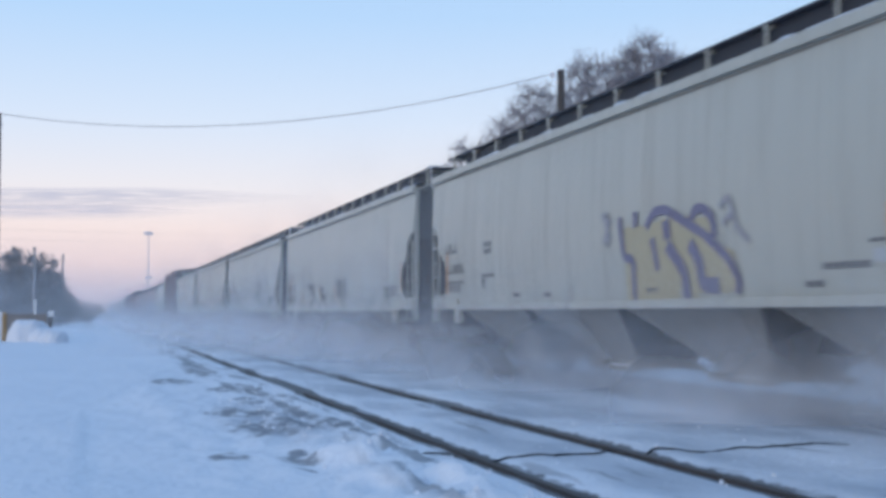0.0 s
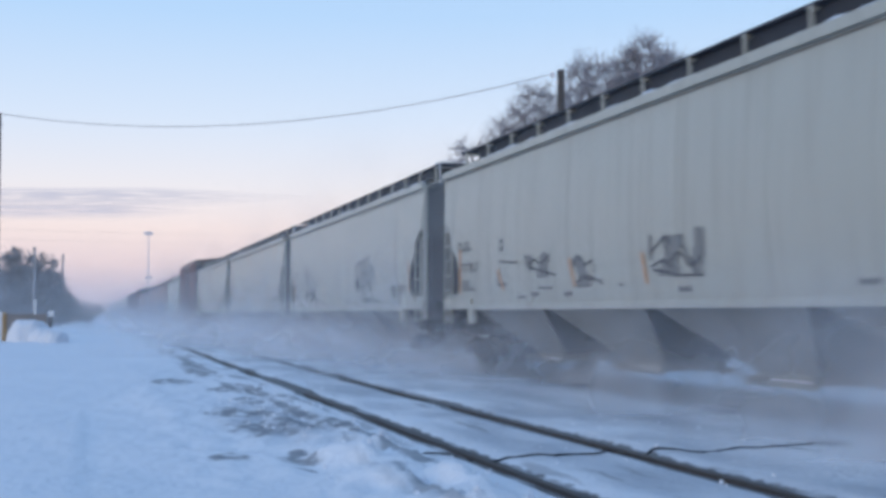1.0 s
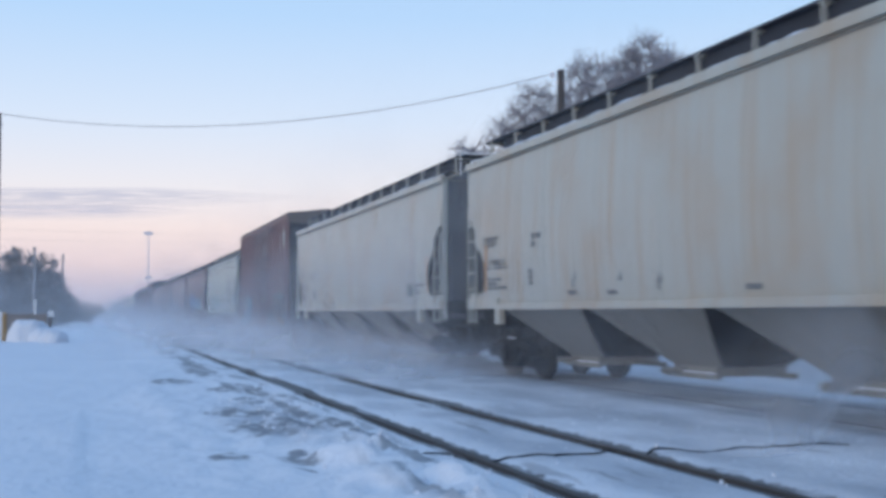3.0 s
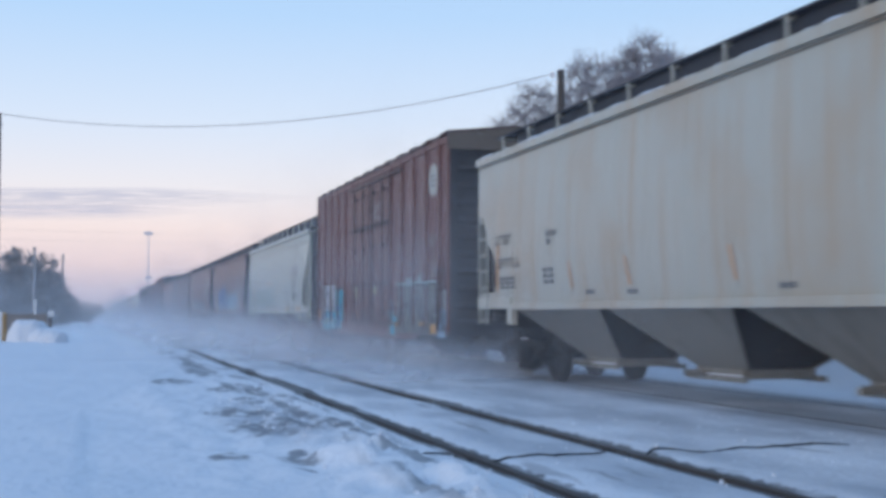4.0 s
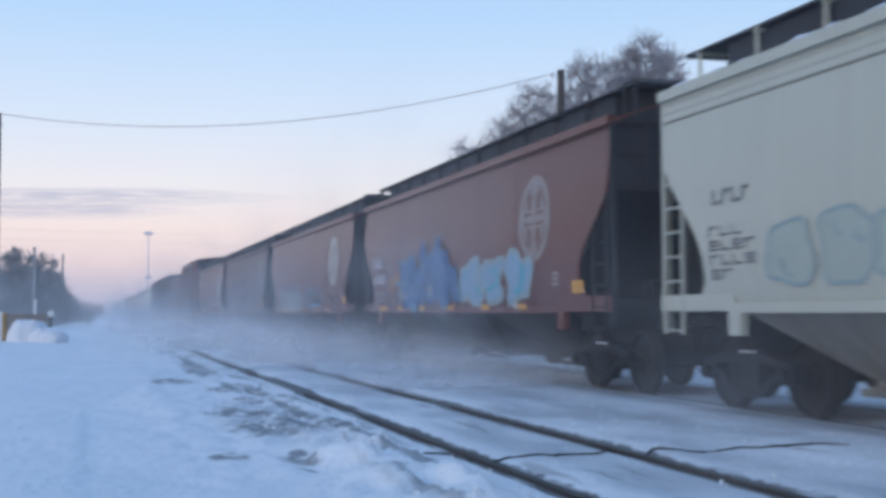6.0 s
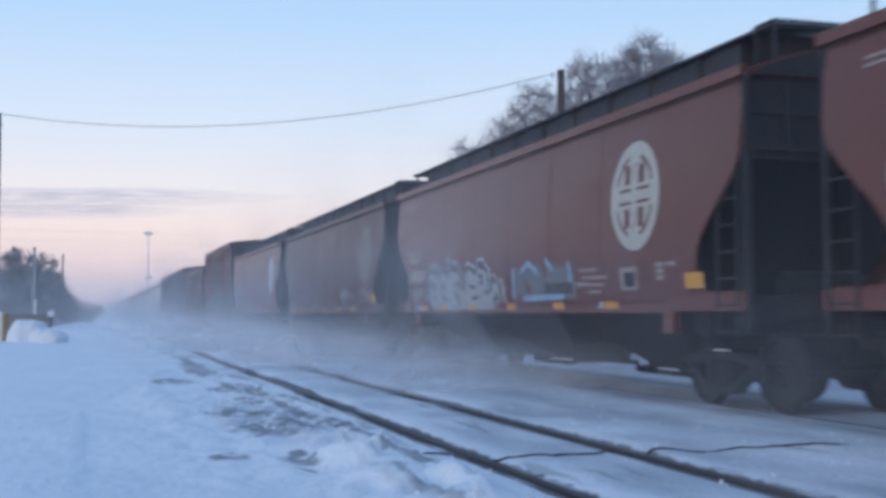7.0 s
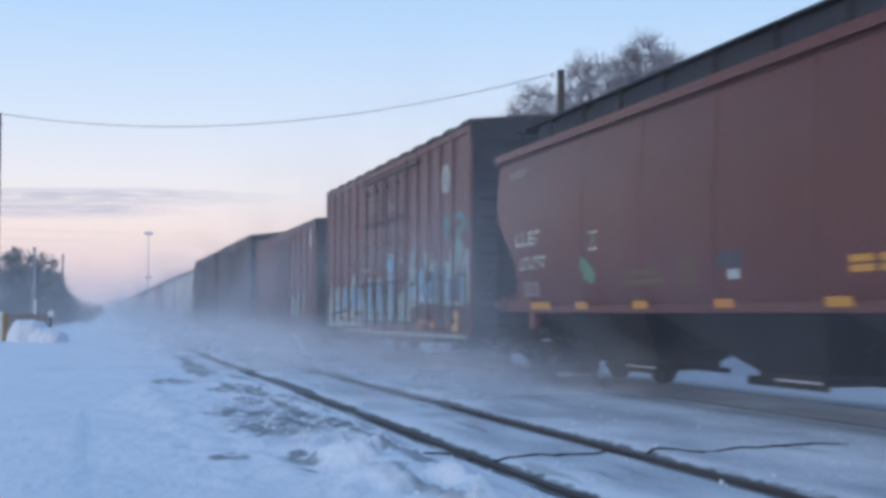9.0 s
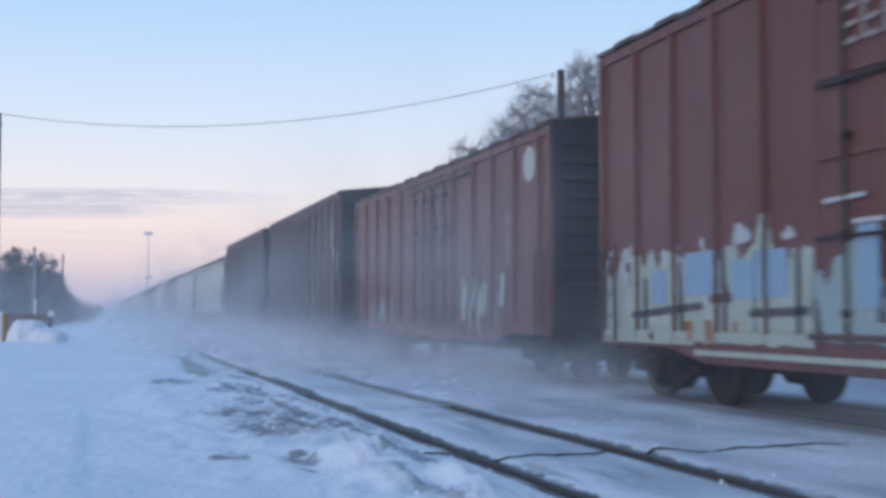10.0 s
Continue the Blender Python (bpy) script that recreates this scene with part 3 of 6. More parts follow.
def hopper(name, lead, kind, label, marks=None, detail=True):
    car = new(name)
    car.empty_display_size = 0.5
    tagged(car, label, "hopper car", "freight train")
    zs, ze, length, key = kind["sill"], kind["eave"], kind["length"], kind["key"]
    paint, edge_w, zb = kind["paint"], bulge(kind, ze), ze + kind["walk"]
    for side in (-1, 1):
        shared("side_sheet", (key, side), paint, car, hopper_side(kind, side))

    # end slopes, coloured dark for the shade inside the cut-outs
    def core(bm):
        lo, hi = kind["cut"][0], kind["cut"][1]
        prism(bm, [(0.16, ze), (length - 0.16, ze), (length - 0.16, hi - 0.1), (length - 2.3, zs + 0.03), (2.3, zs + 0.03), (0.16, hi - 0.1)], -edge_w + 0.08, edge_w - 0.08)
    shared("end_slope", key, "dark_end" if kind["trim"] == "dark_end" else "slope", car, core, "sloped steel end sheets with the bay's shade in their colour")

    if kind["end"] == "grey_end":
        def partition(bm):
            box(bm, -1.30, 1.30, -0.02, 0.02, zs - 0.25, kind["cut"][1] + 0.2)
            for x in (-1.26, 0.0, 1.26):
                box(bm, x - 0.04, x + 0.04, -0.06, 0.06, zs - 0.25, kind["cut"][1] + 0.2)
        for y in (0.22, length - 0.22):
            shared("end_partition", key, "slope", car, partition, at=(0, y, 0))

    def end_sheet(bm):
        hi = kind["cut"][1]
        box(bm, -edge_w + 0.09, edge_w - 0.09, -0.02, 0.02, hi - 0.15, ze - 0.02)
        cap = [(u * (edge_w - 0.06), ze - 0.03 + 0.36 * (1 - abs(u) ** 2.2)) for u in (i / 6 - 1 for i in range(13))]
        for y in (-0.10, -0.085):
            bm.faces.new([bm.verts.new((x, y, z)) for x, z in cap])
        for x in (-0.9, 0, 0.9):
            box(bm, x - 0.05, x + 0.05, -0.06, 0.0, hi - 0.1, ze - 0.05)
        for z in (hi, (hi + ze) / 2):
            box(bm, -edge_w + 0.1, edge_w - 0.1, -0.05, 0.0, z - 0.05, z + 0.05)
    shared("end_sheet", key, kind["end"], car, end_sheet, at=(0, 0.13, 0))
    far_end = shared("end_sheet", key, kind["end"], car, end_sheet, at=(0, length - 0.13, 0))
    far_end.rotation_euler = (0, 0, math.pi)

    def roof(bm):
        n, prof = 12, []
        for i in range(n + 1):
            u = -1 + 2 * i / n
            prof.append((u * edge_w, ze + 0.34 * (1 - abs(u) ** 2.2)))
        ya, yb = 0.06, length - 0.06
        a = [bm.verts.new((x, ya, z)) for x, z in prof]
        b = [bm.verts.new((x, yb, z)) for x, z in prof]
        for i in range(n):
            bm.faces.new((a[i], a[i + 1], b[i + 1], b[i]))
        bm.faces.new(a + [bm.verts.new((edge_w, ya, ze - 0.04)), bm.verts.new((-edge_w, ya, ze - 0.04))])
        bm.faces.new(b + [bm.verts.new((edge_w, yb, ze - 0.04)), bm.verts.new((-edge_w, yb, ze - 0.04))])
    shared("roof", key, paint, car, roof)

    for side in (-1, 1):
        def chord(bm):
            x = side * (edge_w + 0.035)
            box(bm, x - 0.05, x + 0.05, 0.03, length - 0.03, ze - 0.06, ze + 0.075)
        shared("top_chord", (key, side), paint, car, chord)

        # thin dark strip that draws the shadow line below the eave
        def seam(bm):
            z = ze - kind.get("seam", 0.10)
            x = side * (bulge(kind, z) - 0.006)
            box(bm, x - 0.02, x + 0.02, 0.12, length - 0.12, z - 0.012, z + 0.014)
        shared("eave_seam", (key, side), "box_dark" if kind["trim"] == "dark_end" else "seam", car, seam, "dark strip drawn as the shadow line under the eave")
        if "seam" in kind:
            def crease(bm):
                for z in (ze - 0.13, ze - 0.24):
                    x = side * (bulge(kind, z) - 0.013)
                    box(bm, x - 0.02, x + 0.02, 0.12, length - 0.12, z - 0.012, z + 0.012)
            shared("eave_crease", (key, side), "crease", car, crease, "faint stepped lap of the roof sheet")

    def snow_edge(bm):
        rng = random.Random(key)
        prev, k = None, int(length / 0.3)
        for i in range(k + 1):
            y = 0.1 + (length - 0.2) * i / k
            h, w = rng.uniform(0.01, 0.06) * kind["snow"], rng.uniform(0.10, 0.34) * kind["snow"]
            if kind["snow"] < 0.5 and noise.noise(Vector((y * 0.5, len(key) + 0.37, 0.5))) < 0.33:
                prev = None
                continue
            cur = [bm.verts.new((-edge_w - (0.05 if kind["snow"] > 0.5 else -0.05), y, ze + 0.079)), bm.verts.new((-edge_w + 0.02, y, ze + 0.085 + h)), bm.verts.new((-edge_w + w, y, ze + 0.15 + h * 0.7)), bm.verts.new((-edge_w + w + 0.15, y, ze + 0.12))]
            if prev:
                for j in range(3):
                    bm.faces.new((prev[j], prev[j + 1], cur[j + 1], cur[j]))
            prev = cur
        for v in [v for v in bm.verts if not v.link_faces]:
            bm.verts.remove(v)
    if kind["snow"] > 0.5:
        tagged(shared("roof_snow", key, "snow_cap", car, snow_edge, "thin crust of blown snow on the roof edge", smooth=True), kind="stuff")

    if kind["trim"] == "dark_end":
        def fascia(bm):
            box(bm, -1.1, 1.1, -0.02, 0.02, ze + 0.02, zb - 0.04)
        shared("walkway_end_plate", key, "dark_end", car, fascia, at=(0, 0.42, 0))

    # trough widened and dark, so it fills the shaded gap below the walkway
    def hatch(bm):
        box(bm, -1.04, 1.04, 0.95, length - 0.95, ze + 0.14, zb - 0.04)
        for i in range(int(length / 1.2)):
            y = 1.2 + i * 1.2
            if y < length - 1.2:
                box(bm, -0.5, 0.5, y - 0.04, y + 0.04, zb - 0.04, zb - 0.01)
    shared("hatch", key, "trough", car, hatch, "roof hatch trough with the gap's shade in its colour")

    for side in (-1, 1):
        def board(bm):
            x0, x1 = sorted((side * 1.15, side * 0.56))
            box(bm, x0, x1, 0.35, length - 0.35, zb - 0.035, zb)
        shared("running_board", (key, side), "trough", car, board, "steel roof walkway grating with underside shade in its colour")

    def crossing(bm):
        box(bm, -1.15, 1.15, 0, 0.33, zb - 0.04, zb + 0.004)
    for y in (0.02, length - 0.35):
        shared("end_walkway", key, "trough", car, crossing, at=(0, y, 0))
        if kind["trim"] == "dark_end":
            tagged(shared("walkway_snow", key, "snow_cap", car, lambda bm: box(bm, -1.0, 0.5, 0.02, 0.26, zb + 0.004, zb + 0.05), "thin cake of snow", at=(0, y, 0)), kind="stuff")

    def stand(bm):
        tube(bm, (-1.13, 0, ze + 0.12), (-1.13, 0, zb), 0.028, seg=6)
        tube(bm, (1.13, 0, ze + 0.12), (1.13, 0, zb), 0.028, seg=6)
        box(bm, -1.16, 1.16, -0.03, 0.03, zb - 0.075, zb - 0.037)
    k = int(length / 1.42)
    for i in range(k + 1):
        y = 0.4 + (length - 0.8) * i / k
        shared("walkway_stand", key, kind["trim"], car, stand, at=(0, y, 0))

    # sill, end platform, posts and ladders
    def sill(bm):
        for side in (-1, 1):
            x = side * (HALF - 0.03)
            box(bm, x - 0.05, x + 0.05, 1.9, length - 1.9, zs - 0.07, zs + 0.05)
            for y0, y1 in ((0.05, 1.95), (length - 1.95, length - 0.05)):
                box(bm, x - 0.04, x + 0.04, y0, y1, zs - 0.05, zs + 0.16)
            for y in (1.95, length - 1.95):
                box(bm, x - 0.05, x + 0.05, y - 0.14, y + 0.14, zs - 0.34, zs + 0.05)
    shared("side_sill", key, paint, car, sill)

    def centre(bm):
        box(bm, -0.25, 0.25, 0.0, length, 0.72, 1.12)
        for y in (1.42, length - 1.42):
            box(bm, -1.35, 1.35, y - 0.2, y + 0.2, 0.95, 1.22)
        for y0 in (0.02, length - 0.12):
            box(bm, -HALF + 0.1, HALF - 0.1, y0, y0 + 0.1, zs - 0.12, zs + 0.14)
        for y0 in (0.3, length - 2.0):
            box(bm, -1.3, 1.3, y0, y0 + 1.7, zs - 0.12, zs - 0.08)
        tube(bm, (-0.6, 0.75, zs + 0.25), (0.5, 0.75, zs + 0.25), 0.2, seg=12)
        tube(bm, (0.7, length - 1.4, zs + 0.3), (0.7, length - 0.6, zs + 0.3), 0.22, seg=12)
    shared("centre_sill", key, "under", car, centre)

    def post(bm):
        box(bm, -0.045, 0.045, -0.05, 0.05, zs - 0.28, ze - 0.02)
    for y in (0.08, length - 0.08):
        for side in (-1, 1):
            shared("corner_post", key, kind["trim"], car, post, at=(side * (HALF - 0.07), y, 0))

    def ladder(bm):
        for y in (-0.24, 0.24):
            box(bm, -0.018, 0.018, y - 0.018, y + 0.018, zs - 0.35, kind["cut"][1] - 0.2)
        for i in range(7):
            z = zs - 0.3 + i * 0.32
            box(bm, -0.012, 0.012, -0.24, 0.24, z - 0.012, z + 0.012)
    for y in (0.42, length - 0.42):
        for side in (-1, 1):
            shared("ladder", key, kind["trim"], car, ladder, at=(side * (HALF + 0.01), y, 0))

    def rails_top(bm):
        for x in (-1.15, 1.15):
            tube(bm, (x, 0, ze + 0.05), (x, 0, zb + 0.02), 0.018, seg=6)
            tube(bm, (x, 0, zb + 0.02), (x, 0.45, zb + 0.02), 0.018, seg=6)
        tube(bm, (-1.15, 0, zb + 0.02), (1.15, 0, zb + 0.02), 0.018, seg=6)
    shared("end_grabrail", key, "sign_white" if kind["snow"] > 0.5 else "trough", car, rails_top, at=(0, -0.02, 0))
    # discharge chutes
    bays = kind["bays"]
    span = (length - 3.5) / bays

    # sloping faces near black: grime, and the shade of the gaps between chutes
    def chute(bm):
        top, bot, z0, z1 = span / 2 - 0.06, span * 0.14, 0.36, zs - 0.02
        w1, w0 = HALF - 0.10, 0.48
        a = [bm.verts.new((x, y, z1)) for x, y in ((-w1, -top), (w1, -top), (w1, top), (-w1, top))]
        b = [bm.verts.new((x, y, z0 + 0.12)) for x, y in ((-w0, -bot), (w0, -bot), (w0, bot), (-w0, bot))]
        bm.faces.new(a), bm.faces.new(b[::-1])
        for i in range(4):
            bm.faces.new((a[i], a[(i + 1) % 4], b[(i + 1) % 4], b[i]))

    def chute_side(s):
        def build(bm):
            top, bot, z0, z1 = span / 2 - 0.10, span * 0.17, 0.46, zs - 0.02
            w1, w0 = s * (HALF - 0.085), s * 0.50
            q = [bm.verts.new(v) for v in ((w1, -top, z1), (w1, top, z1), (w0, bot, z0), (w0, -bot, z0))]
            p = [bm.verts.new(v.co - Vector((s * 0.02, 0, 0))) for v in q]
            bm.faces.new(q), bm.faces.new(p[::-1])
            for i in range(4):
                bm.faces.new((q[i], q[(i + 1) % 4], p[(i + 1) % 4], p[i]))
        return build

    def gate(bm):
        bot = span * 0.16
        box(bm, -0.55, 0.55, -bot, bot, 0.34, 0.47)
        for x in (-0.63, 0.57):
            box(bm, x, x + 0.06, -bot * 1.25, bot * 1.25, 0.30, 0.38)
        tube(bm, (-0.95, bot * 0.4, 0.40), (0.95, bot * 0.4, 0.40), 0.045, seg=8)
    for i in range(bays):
        c = shared("chute", key, "under", car, chute, "grimy discharge chute with gap shade in its dark slopes", at=(0, 1.75 + span * (i + 0.5), 0))
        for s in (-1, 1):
            shared("chute_side", (key, s), kind["chute"], c, chute_side(s), "painted chute side plate")
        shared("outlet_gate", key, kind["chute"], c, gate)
        tagged(shared("gate_snow", key, "snow_cap", c, lambda bm: box(bm, -0.625, -0.58, -span * 0.17, span * 0.12, 0.381, 0.40), "thin line of caked snow"), kind="stuff")
    for y in (1.42, length - 1.42):
        truck(car, y)
    coupler(car, 0, -1), coupler(car, length, 1)
    if marks:
        marks(car, kind)
    TRAIN.append((car, lead))
    return car


def side_x(kind, z, lift=0.012, y=None):
    """Where paint lies on the near side; on a door or a post it lies on that part's face."""
    d0, d1 = kind.get("door", (0, 0))
    proud = 0.0
    if y is not None:
        if d0 < y < d1:
            proud = 0.075
        elif any(abs(y - p) < 0.076 for p in kind.get("spots", ())):
            proud = 0.062
        if "spots" in kind and z < kind["sill"] + 0.272:
            proud = max(proud, 0.048)
    return -(bulge(kind, z) + lift + proud)


def patch(bm, kind, y0, y1, z0, z1, lean=0.0, lift=0.012):
    """A painted rectangle on a car's side, which follows its swell and steps over its posts."""
    if "spots" in kind and z0 < kind["sill"] + 0.272 < z1:
        patch(bm, kind, y0, y1, z0, kind["sill"] + 0.271, lean, lift)
        y0, y1, z0 = y0 + lean * (kind["sill"] + 0.273 - z0), y1 + lean * (kind["sill"] + 0.273 - z0), kind["sill"] + 0.273
    steps = max(1, int((z1 - z0) / 0.15))
    cuts = sorted({y0, y1} | {q for p in kind.get("spots", ()) for q in (p - 0.075, p + 0.075) if y0 < q < y1} | {q for q in kind.get("door", ()) if y0 < q < y1})
    for ya, yb in zip(cuts, cuts[1:]):
        prev = None
        for i in range(steps + 1):
            z = z0 + (z1 - z0) * i / steps
            s = lean * (z - z0)
            x = side_x(kind, z, lift, (ya + yb) / 2 + s)
            cur = [bm.verts.new((x, ya + s, z)), bm.verts.new((x, yb + s, z))]
            if prev:
                bm.faces.new((prev[0], prev[1], cur[1], cur[0]))
            prev = cur


def bars(car, kind, y0, y1, z0, z1, rows=1, ink="black", cols=4, seed=1, name="stencil"):
    """Writing that shows as rows of short bars."""
    rng = random.Random(seed)
    bm = bmesh.new()
    h = (z1 - z0) / rows
    for r in range(rows):
        za, zb = z0 + r * h + h * 0.16, z0 + (r + 1) * h - h * 0.1
        w = (y1 - y0) / cols
        n = cols if rows == 1 else rng.randint(max(1, cols - 2), cols)
        for c in range(n):
            ya = y1 - (c + 1) * w + w * 0.14
            yb = y1 - c * w - w * 0.06
            if zb - za > 0.12:
                t = min(0.06, (zb - za) * 0.25)
                patch(bm, kind, yb - t, yb, za, zb)
                kind_of = rng.randint(0, 2)
                if kind_of != 1:
                    patch(bm, kind, ya, yb - t, zb - t, zb)
                if kind_of != 0:
                    patch(bm, kind, ya, yb - t, za, za + t)
                if kind_of == 2:
                    patch(bm, kind, ya, yb - t, (za + zb) / 2 - t / 2, (za + zb) / 2 + t / 2)
            else:
                patch(bm, kind, ya, yb, za, zb)
    tagged(part(name, bm, ink, car), kind="stuff")


def block(car, kind, y0, y1, z0, z1, ink, lean=0.0, name="painted_mark", lift=0.012):
    bm = bmesh.new()
    patch(bm, kind, y0, y1, z0, z1, lean, lift)
    part(name, bm, ink, car)


def disc(car, kind, y, z, r, ink, name="emblem", lift=0.012, hole=0.0, squash=1.0):
    bm = bmesh.new()
    rings, seg = 5, 40
    loops = []
    for k in range(rings + 1):
        rr = hole + (r - hole) * k / rings
        loops.append([bm.verts.new((side_x(kind, z + rr * math.sin(a), lift), y + squash * rr * math.cos(a), z + rr * math.sin(a))) for a in (2 * math.pi * i / seg for i in range(seg))])
    for a, b in zip(loops, loops[1:]):
        for i in range(seg):
            bm.faces.new((a[i], a[(i + 1) % seg], b[(i + 1) % seg], b[i]))
    part(name, bm, ink, car)


def cross_emblem(car, kind, y, z, r, ink):
    """A round emblem: a broad ring round a cross, with the car's paint in the gaps."""
    disc(car, kind, y, z, r, ink, lift=0.008)
    bm = bmesh.new()
    for a0 in (0.30, 1.87, 3.44, 5.01):
        prev = None
        for i in range(9):
            a = a0 + 0.96 * i / 8
            cur = [bm.verts.new((side_x(kind, z + q * math.sin(a), 0.013), y + q * math.cos(a), z + q * math.sin(a))) for q in (r * 0.70, r * 0.78)]
            if prev:
                bm.faces.new((prev[0], prev[1], cur[1], cur[0]))
            prev = cur
    for s in (-1, 1):
        for v in (-1, 1):
            ya, yb = sorted((y + s * r * 0.16, y + s * r * 0.40))
            za, zb = sorted((z + v * r * 0.22, z + v * r * 0.58))
            patch(bm, kind, ya, yb, za, zb, lift=0.013)
            za, zb = sorted((z + v * r * 0.09, z + v * r * 0.15))
            patch(bm, kind, *sorted((y + s * r * 0.10, y + s * r * 0.62)), za, zb, lift=0.013)
    patch(bm, kind, y - 0.02 * r, y + 0.02 * r, z + 0.30 * r, z + 0.62 * r, lift=0.013)
    patch(bm, kind, y - 0.02 * r, y + 0.02 * r, z - 0.62 * r, z - 0.30 * r, lift=0.013)
    part("emblem_gap", bm, kind["paint"], car)


def stroke(bm, kind, pts, w, lift):
    prev = None
    for i, (y, z) in enumerate(pts):
        a, b = pts[max(0, i - 1)], pts[min(len(pts) - 1, i + 1)]
        dy, dz = b[0] - a[0], b[1] - a[1]
        d = math.hypot(dy, dz) or 1
        ny, nz = -dz / d * w / 2, dy / d * w / 2
        cur = [bm.verts.new((side_x(kind, z + s * nz, lift, y), y + s * ny, z + s * nz)) for s in (-1, 1)]
        if prev:
            bm.faces.new((prev[0], prev[1], cur[1], cur[0]))
        prev = cur


def graffiti(car, kind, y0, y1, z0, z1, n, fill, outline, seed, width=0.05, inner=None, spiky=0.25, base=0.013):
    """Sprayed letter-like shapes that cannot be read: blobs with outlines and inner strokes."""
    rng = random.Random(seed)
    fb, ob, ib = bmesh.new(), bmesh.new(), bmesh.new()
    w = (y1 - y0) / n
    for i in range(n):
        cy, cz = y0 + (i + 0.5) * w + rng.uniform(-0.08, 0.08) * w, (z0 + z1) / 2 + rng.uniform(-0.06, 0.06) * (z1 - z0)
        ry, rz = w * rng.uniform(0.50, 0.62), (z1 - z0) * rng.uniform(0.42, 0.5)
        k = 26
        ph, p2 = rng.random() * 6, rng.random() * 6
        pts = []
        for j in range(k):
            a = 2 * math.pi * j / k
            r = 1 + spiky * (0.5 * math.sin(3 * a + ph) + 0.4 * math.sin(5 * a + p2)) - 0.1
            ca, sa = math.cos(a), math.sin(a)
            q = 0.7
            pts.append((cy + ry * r * math.copysign(abs(ca) ** q, ca), cz + rz * r * math.copysign(abs(sa) ** q, sa)))
        lift = base + 0.003 * (i % 2)
        if fill:
            mid = fb.verts.new((side_x(kind, cz, lift, cy), cy, cz))
            half = [fb.verts.new((side_x(kind, (z + cz) / 2, lift, cy), (y + cy) / 2, (z + cz) / 2)) for y, z in pts]
            rim = [fb.verts.new((side_x(kind, z, lift, cy), y, z)) for y, z in pts]
            for j in range(k):
                m = (j + 1) % k
                fb.faces.new((mid, half[j], half[m])), fb.faces.new((half[j], rim[j], rim[m], half[m]))
        stroke(ob, kind, pts + pts[:2], width, lift + 0.004)
        for _ in range(rng.randint(1, 3)):
            a0, a1 = rng.random() * 6.28, rng.random() * 6.28
            line = []
            for u in (0, 0.25, 0.5, 0.75, 1):
                a, r = a0 + (a1 - a0) * u * 0.6, 0.25 + 0.4 * abs(math.sin(2 * u + a0))
                line.append((cy + ry * r * math.cos(a), cz + rz * r * math.sin(a)))
            stroke(ib, kind, line, width * rng.uniform(0.8, 1.6), lift + 0.005)
    if fill:
        tagged(part("graffiti_fill", fb, fill, car), kind="stuff")
    else:
        fb.free()
    tagged(part("graffiti_outline", ob, outline, car), kind="stuff")
    tagged(part("graffiti_stroke", ib, inner or outline, car), kind="stuff")


def wild_style(car, kind, y0, y1, z0, z1, n, fills, outline, seed, wide=0.3, base=0.013):
    """Interlocking bent arms of spray paint with a rim round each arm."""
    rng = random.Random(seed)
    layers = {ink: bmesh.new() for ink in (*fills, outline)}
    for i in range(n):
        y, z = y0 + (y1 - y0) * (i + rng.random()) / n, rng.uniform(z0 + 0.1, z1 - 0.1)
        a, pts = rng.uniform(-1.3, 1.3) + math.pi * rng.randint(0, 1), []
        for k in range(4):
            pts.append((min(y1, max(y0, y)), min(z1, max(z0, z))))
            y, z = y + 0.42 * math.cos(a), z + 0.36 * math.sin(a)
            a += rng.uniform(-0.9, 0.9)
        w = wide * rng.uniform(0.7, 1.25)
        stroke(layers[outline], kind, pts, w + 0.09, base + 0.004 * i)
        stroke(layers[fills[i % len(fills)]], kind, pts, w, base + 0.004 * i + 0.002)
    for ink, bm in layers.items():
        tagged(part("graffiti_rim" if ink == outline else "graffiti_fill", bm, ink, car), kind="stuff")


def drips(car, kind, y0, y1, z0, z1, ink, seed, n=18, name="spray_mark", widest=0.22, base=0.012):
    """Loose upright spray bars."""
    rng = random.Random(seed)
    bm = bmesh.new()
    for i in range(n):
        y = rng.uniform(y0, y1)
        h = (z1 - z0) * rng.uniform(0.15, 0.75)
        z = rng.uniform(z0, z1 - h)
        w = rng.uniform(0.04, widest)
        line = [(y + rng.uniform(-0.05, 0.05) + 0.05 * math.sin(6 * u), z + h * u) for u in (0, 0.25, 0.5, 0.75, 1)]
        stroke(bm, kind, line, w, base + 0.0006 * i)
    tagged(part(name, bm, ink, car), kind="stuff")


def panels(car, kind, ink, lift, *rects):
    """Sprayed rectangles (y from, y to, z from, z to)."""
    bm = bmesh.new()
    for r in rects:
        patch(bm, kind, *r, 0.0, lift)
    tagged(part("graffiti_fill", bm, ink, car), kind="stuff")


def lines(car, kind, ink, w, lift, *paths):
    """Sprayed strokes, each a run of (y, z), rounded between its corners."""
    bm = bmesh.new()
    for p in paths:
        fine = []
        for a, b in zip(p, p[1:]):
            k = max(2, int(math.hypot(b[0] - a[0], b[1] - a[1]) / 0.06))
            fine += [(a[0] + (b[0] - a[0]) * i / k, a[1] + (b[1] - a[1]) * i / k) for i in range(k)]
        fine.append(p[-1])
        for _ in range(3):
            fine = [fine[0]] + [tuple((a[c] + 2 * b[c] + d[c]) / 4 for c in (0, 1)) for a, b, d in zip(fine, fine[1:], fine[2:])] + [fine[-1]]
        stroke(bm, kind, fine, w, lift)
    tagged(part("graffiti_stroke", bm, ink, car), kind="stuff")


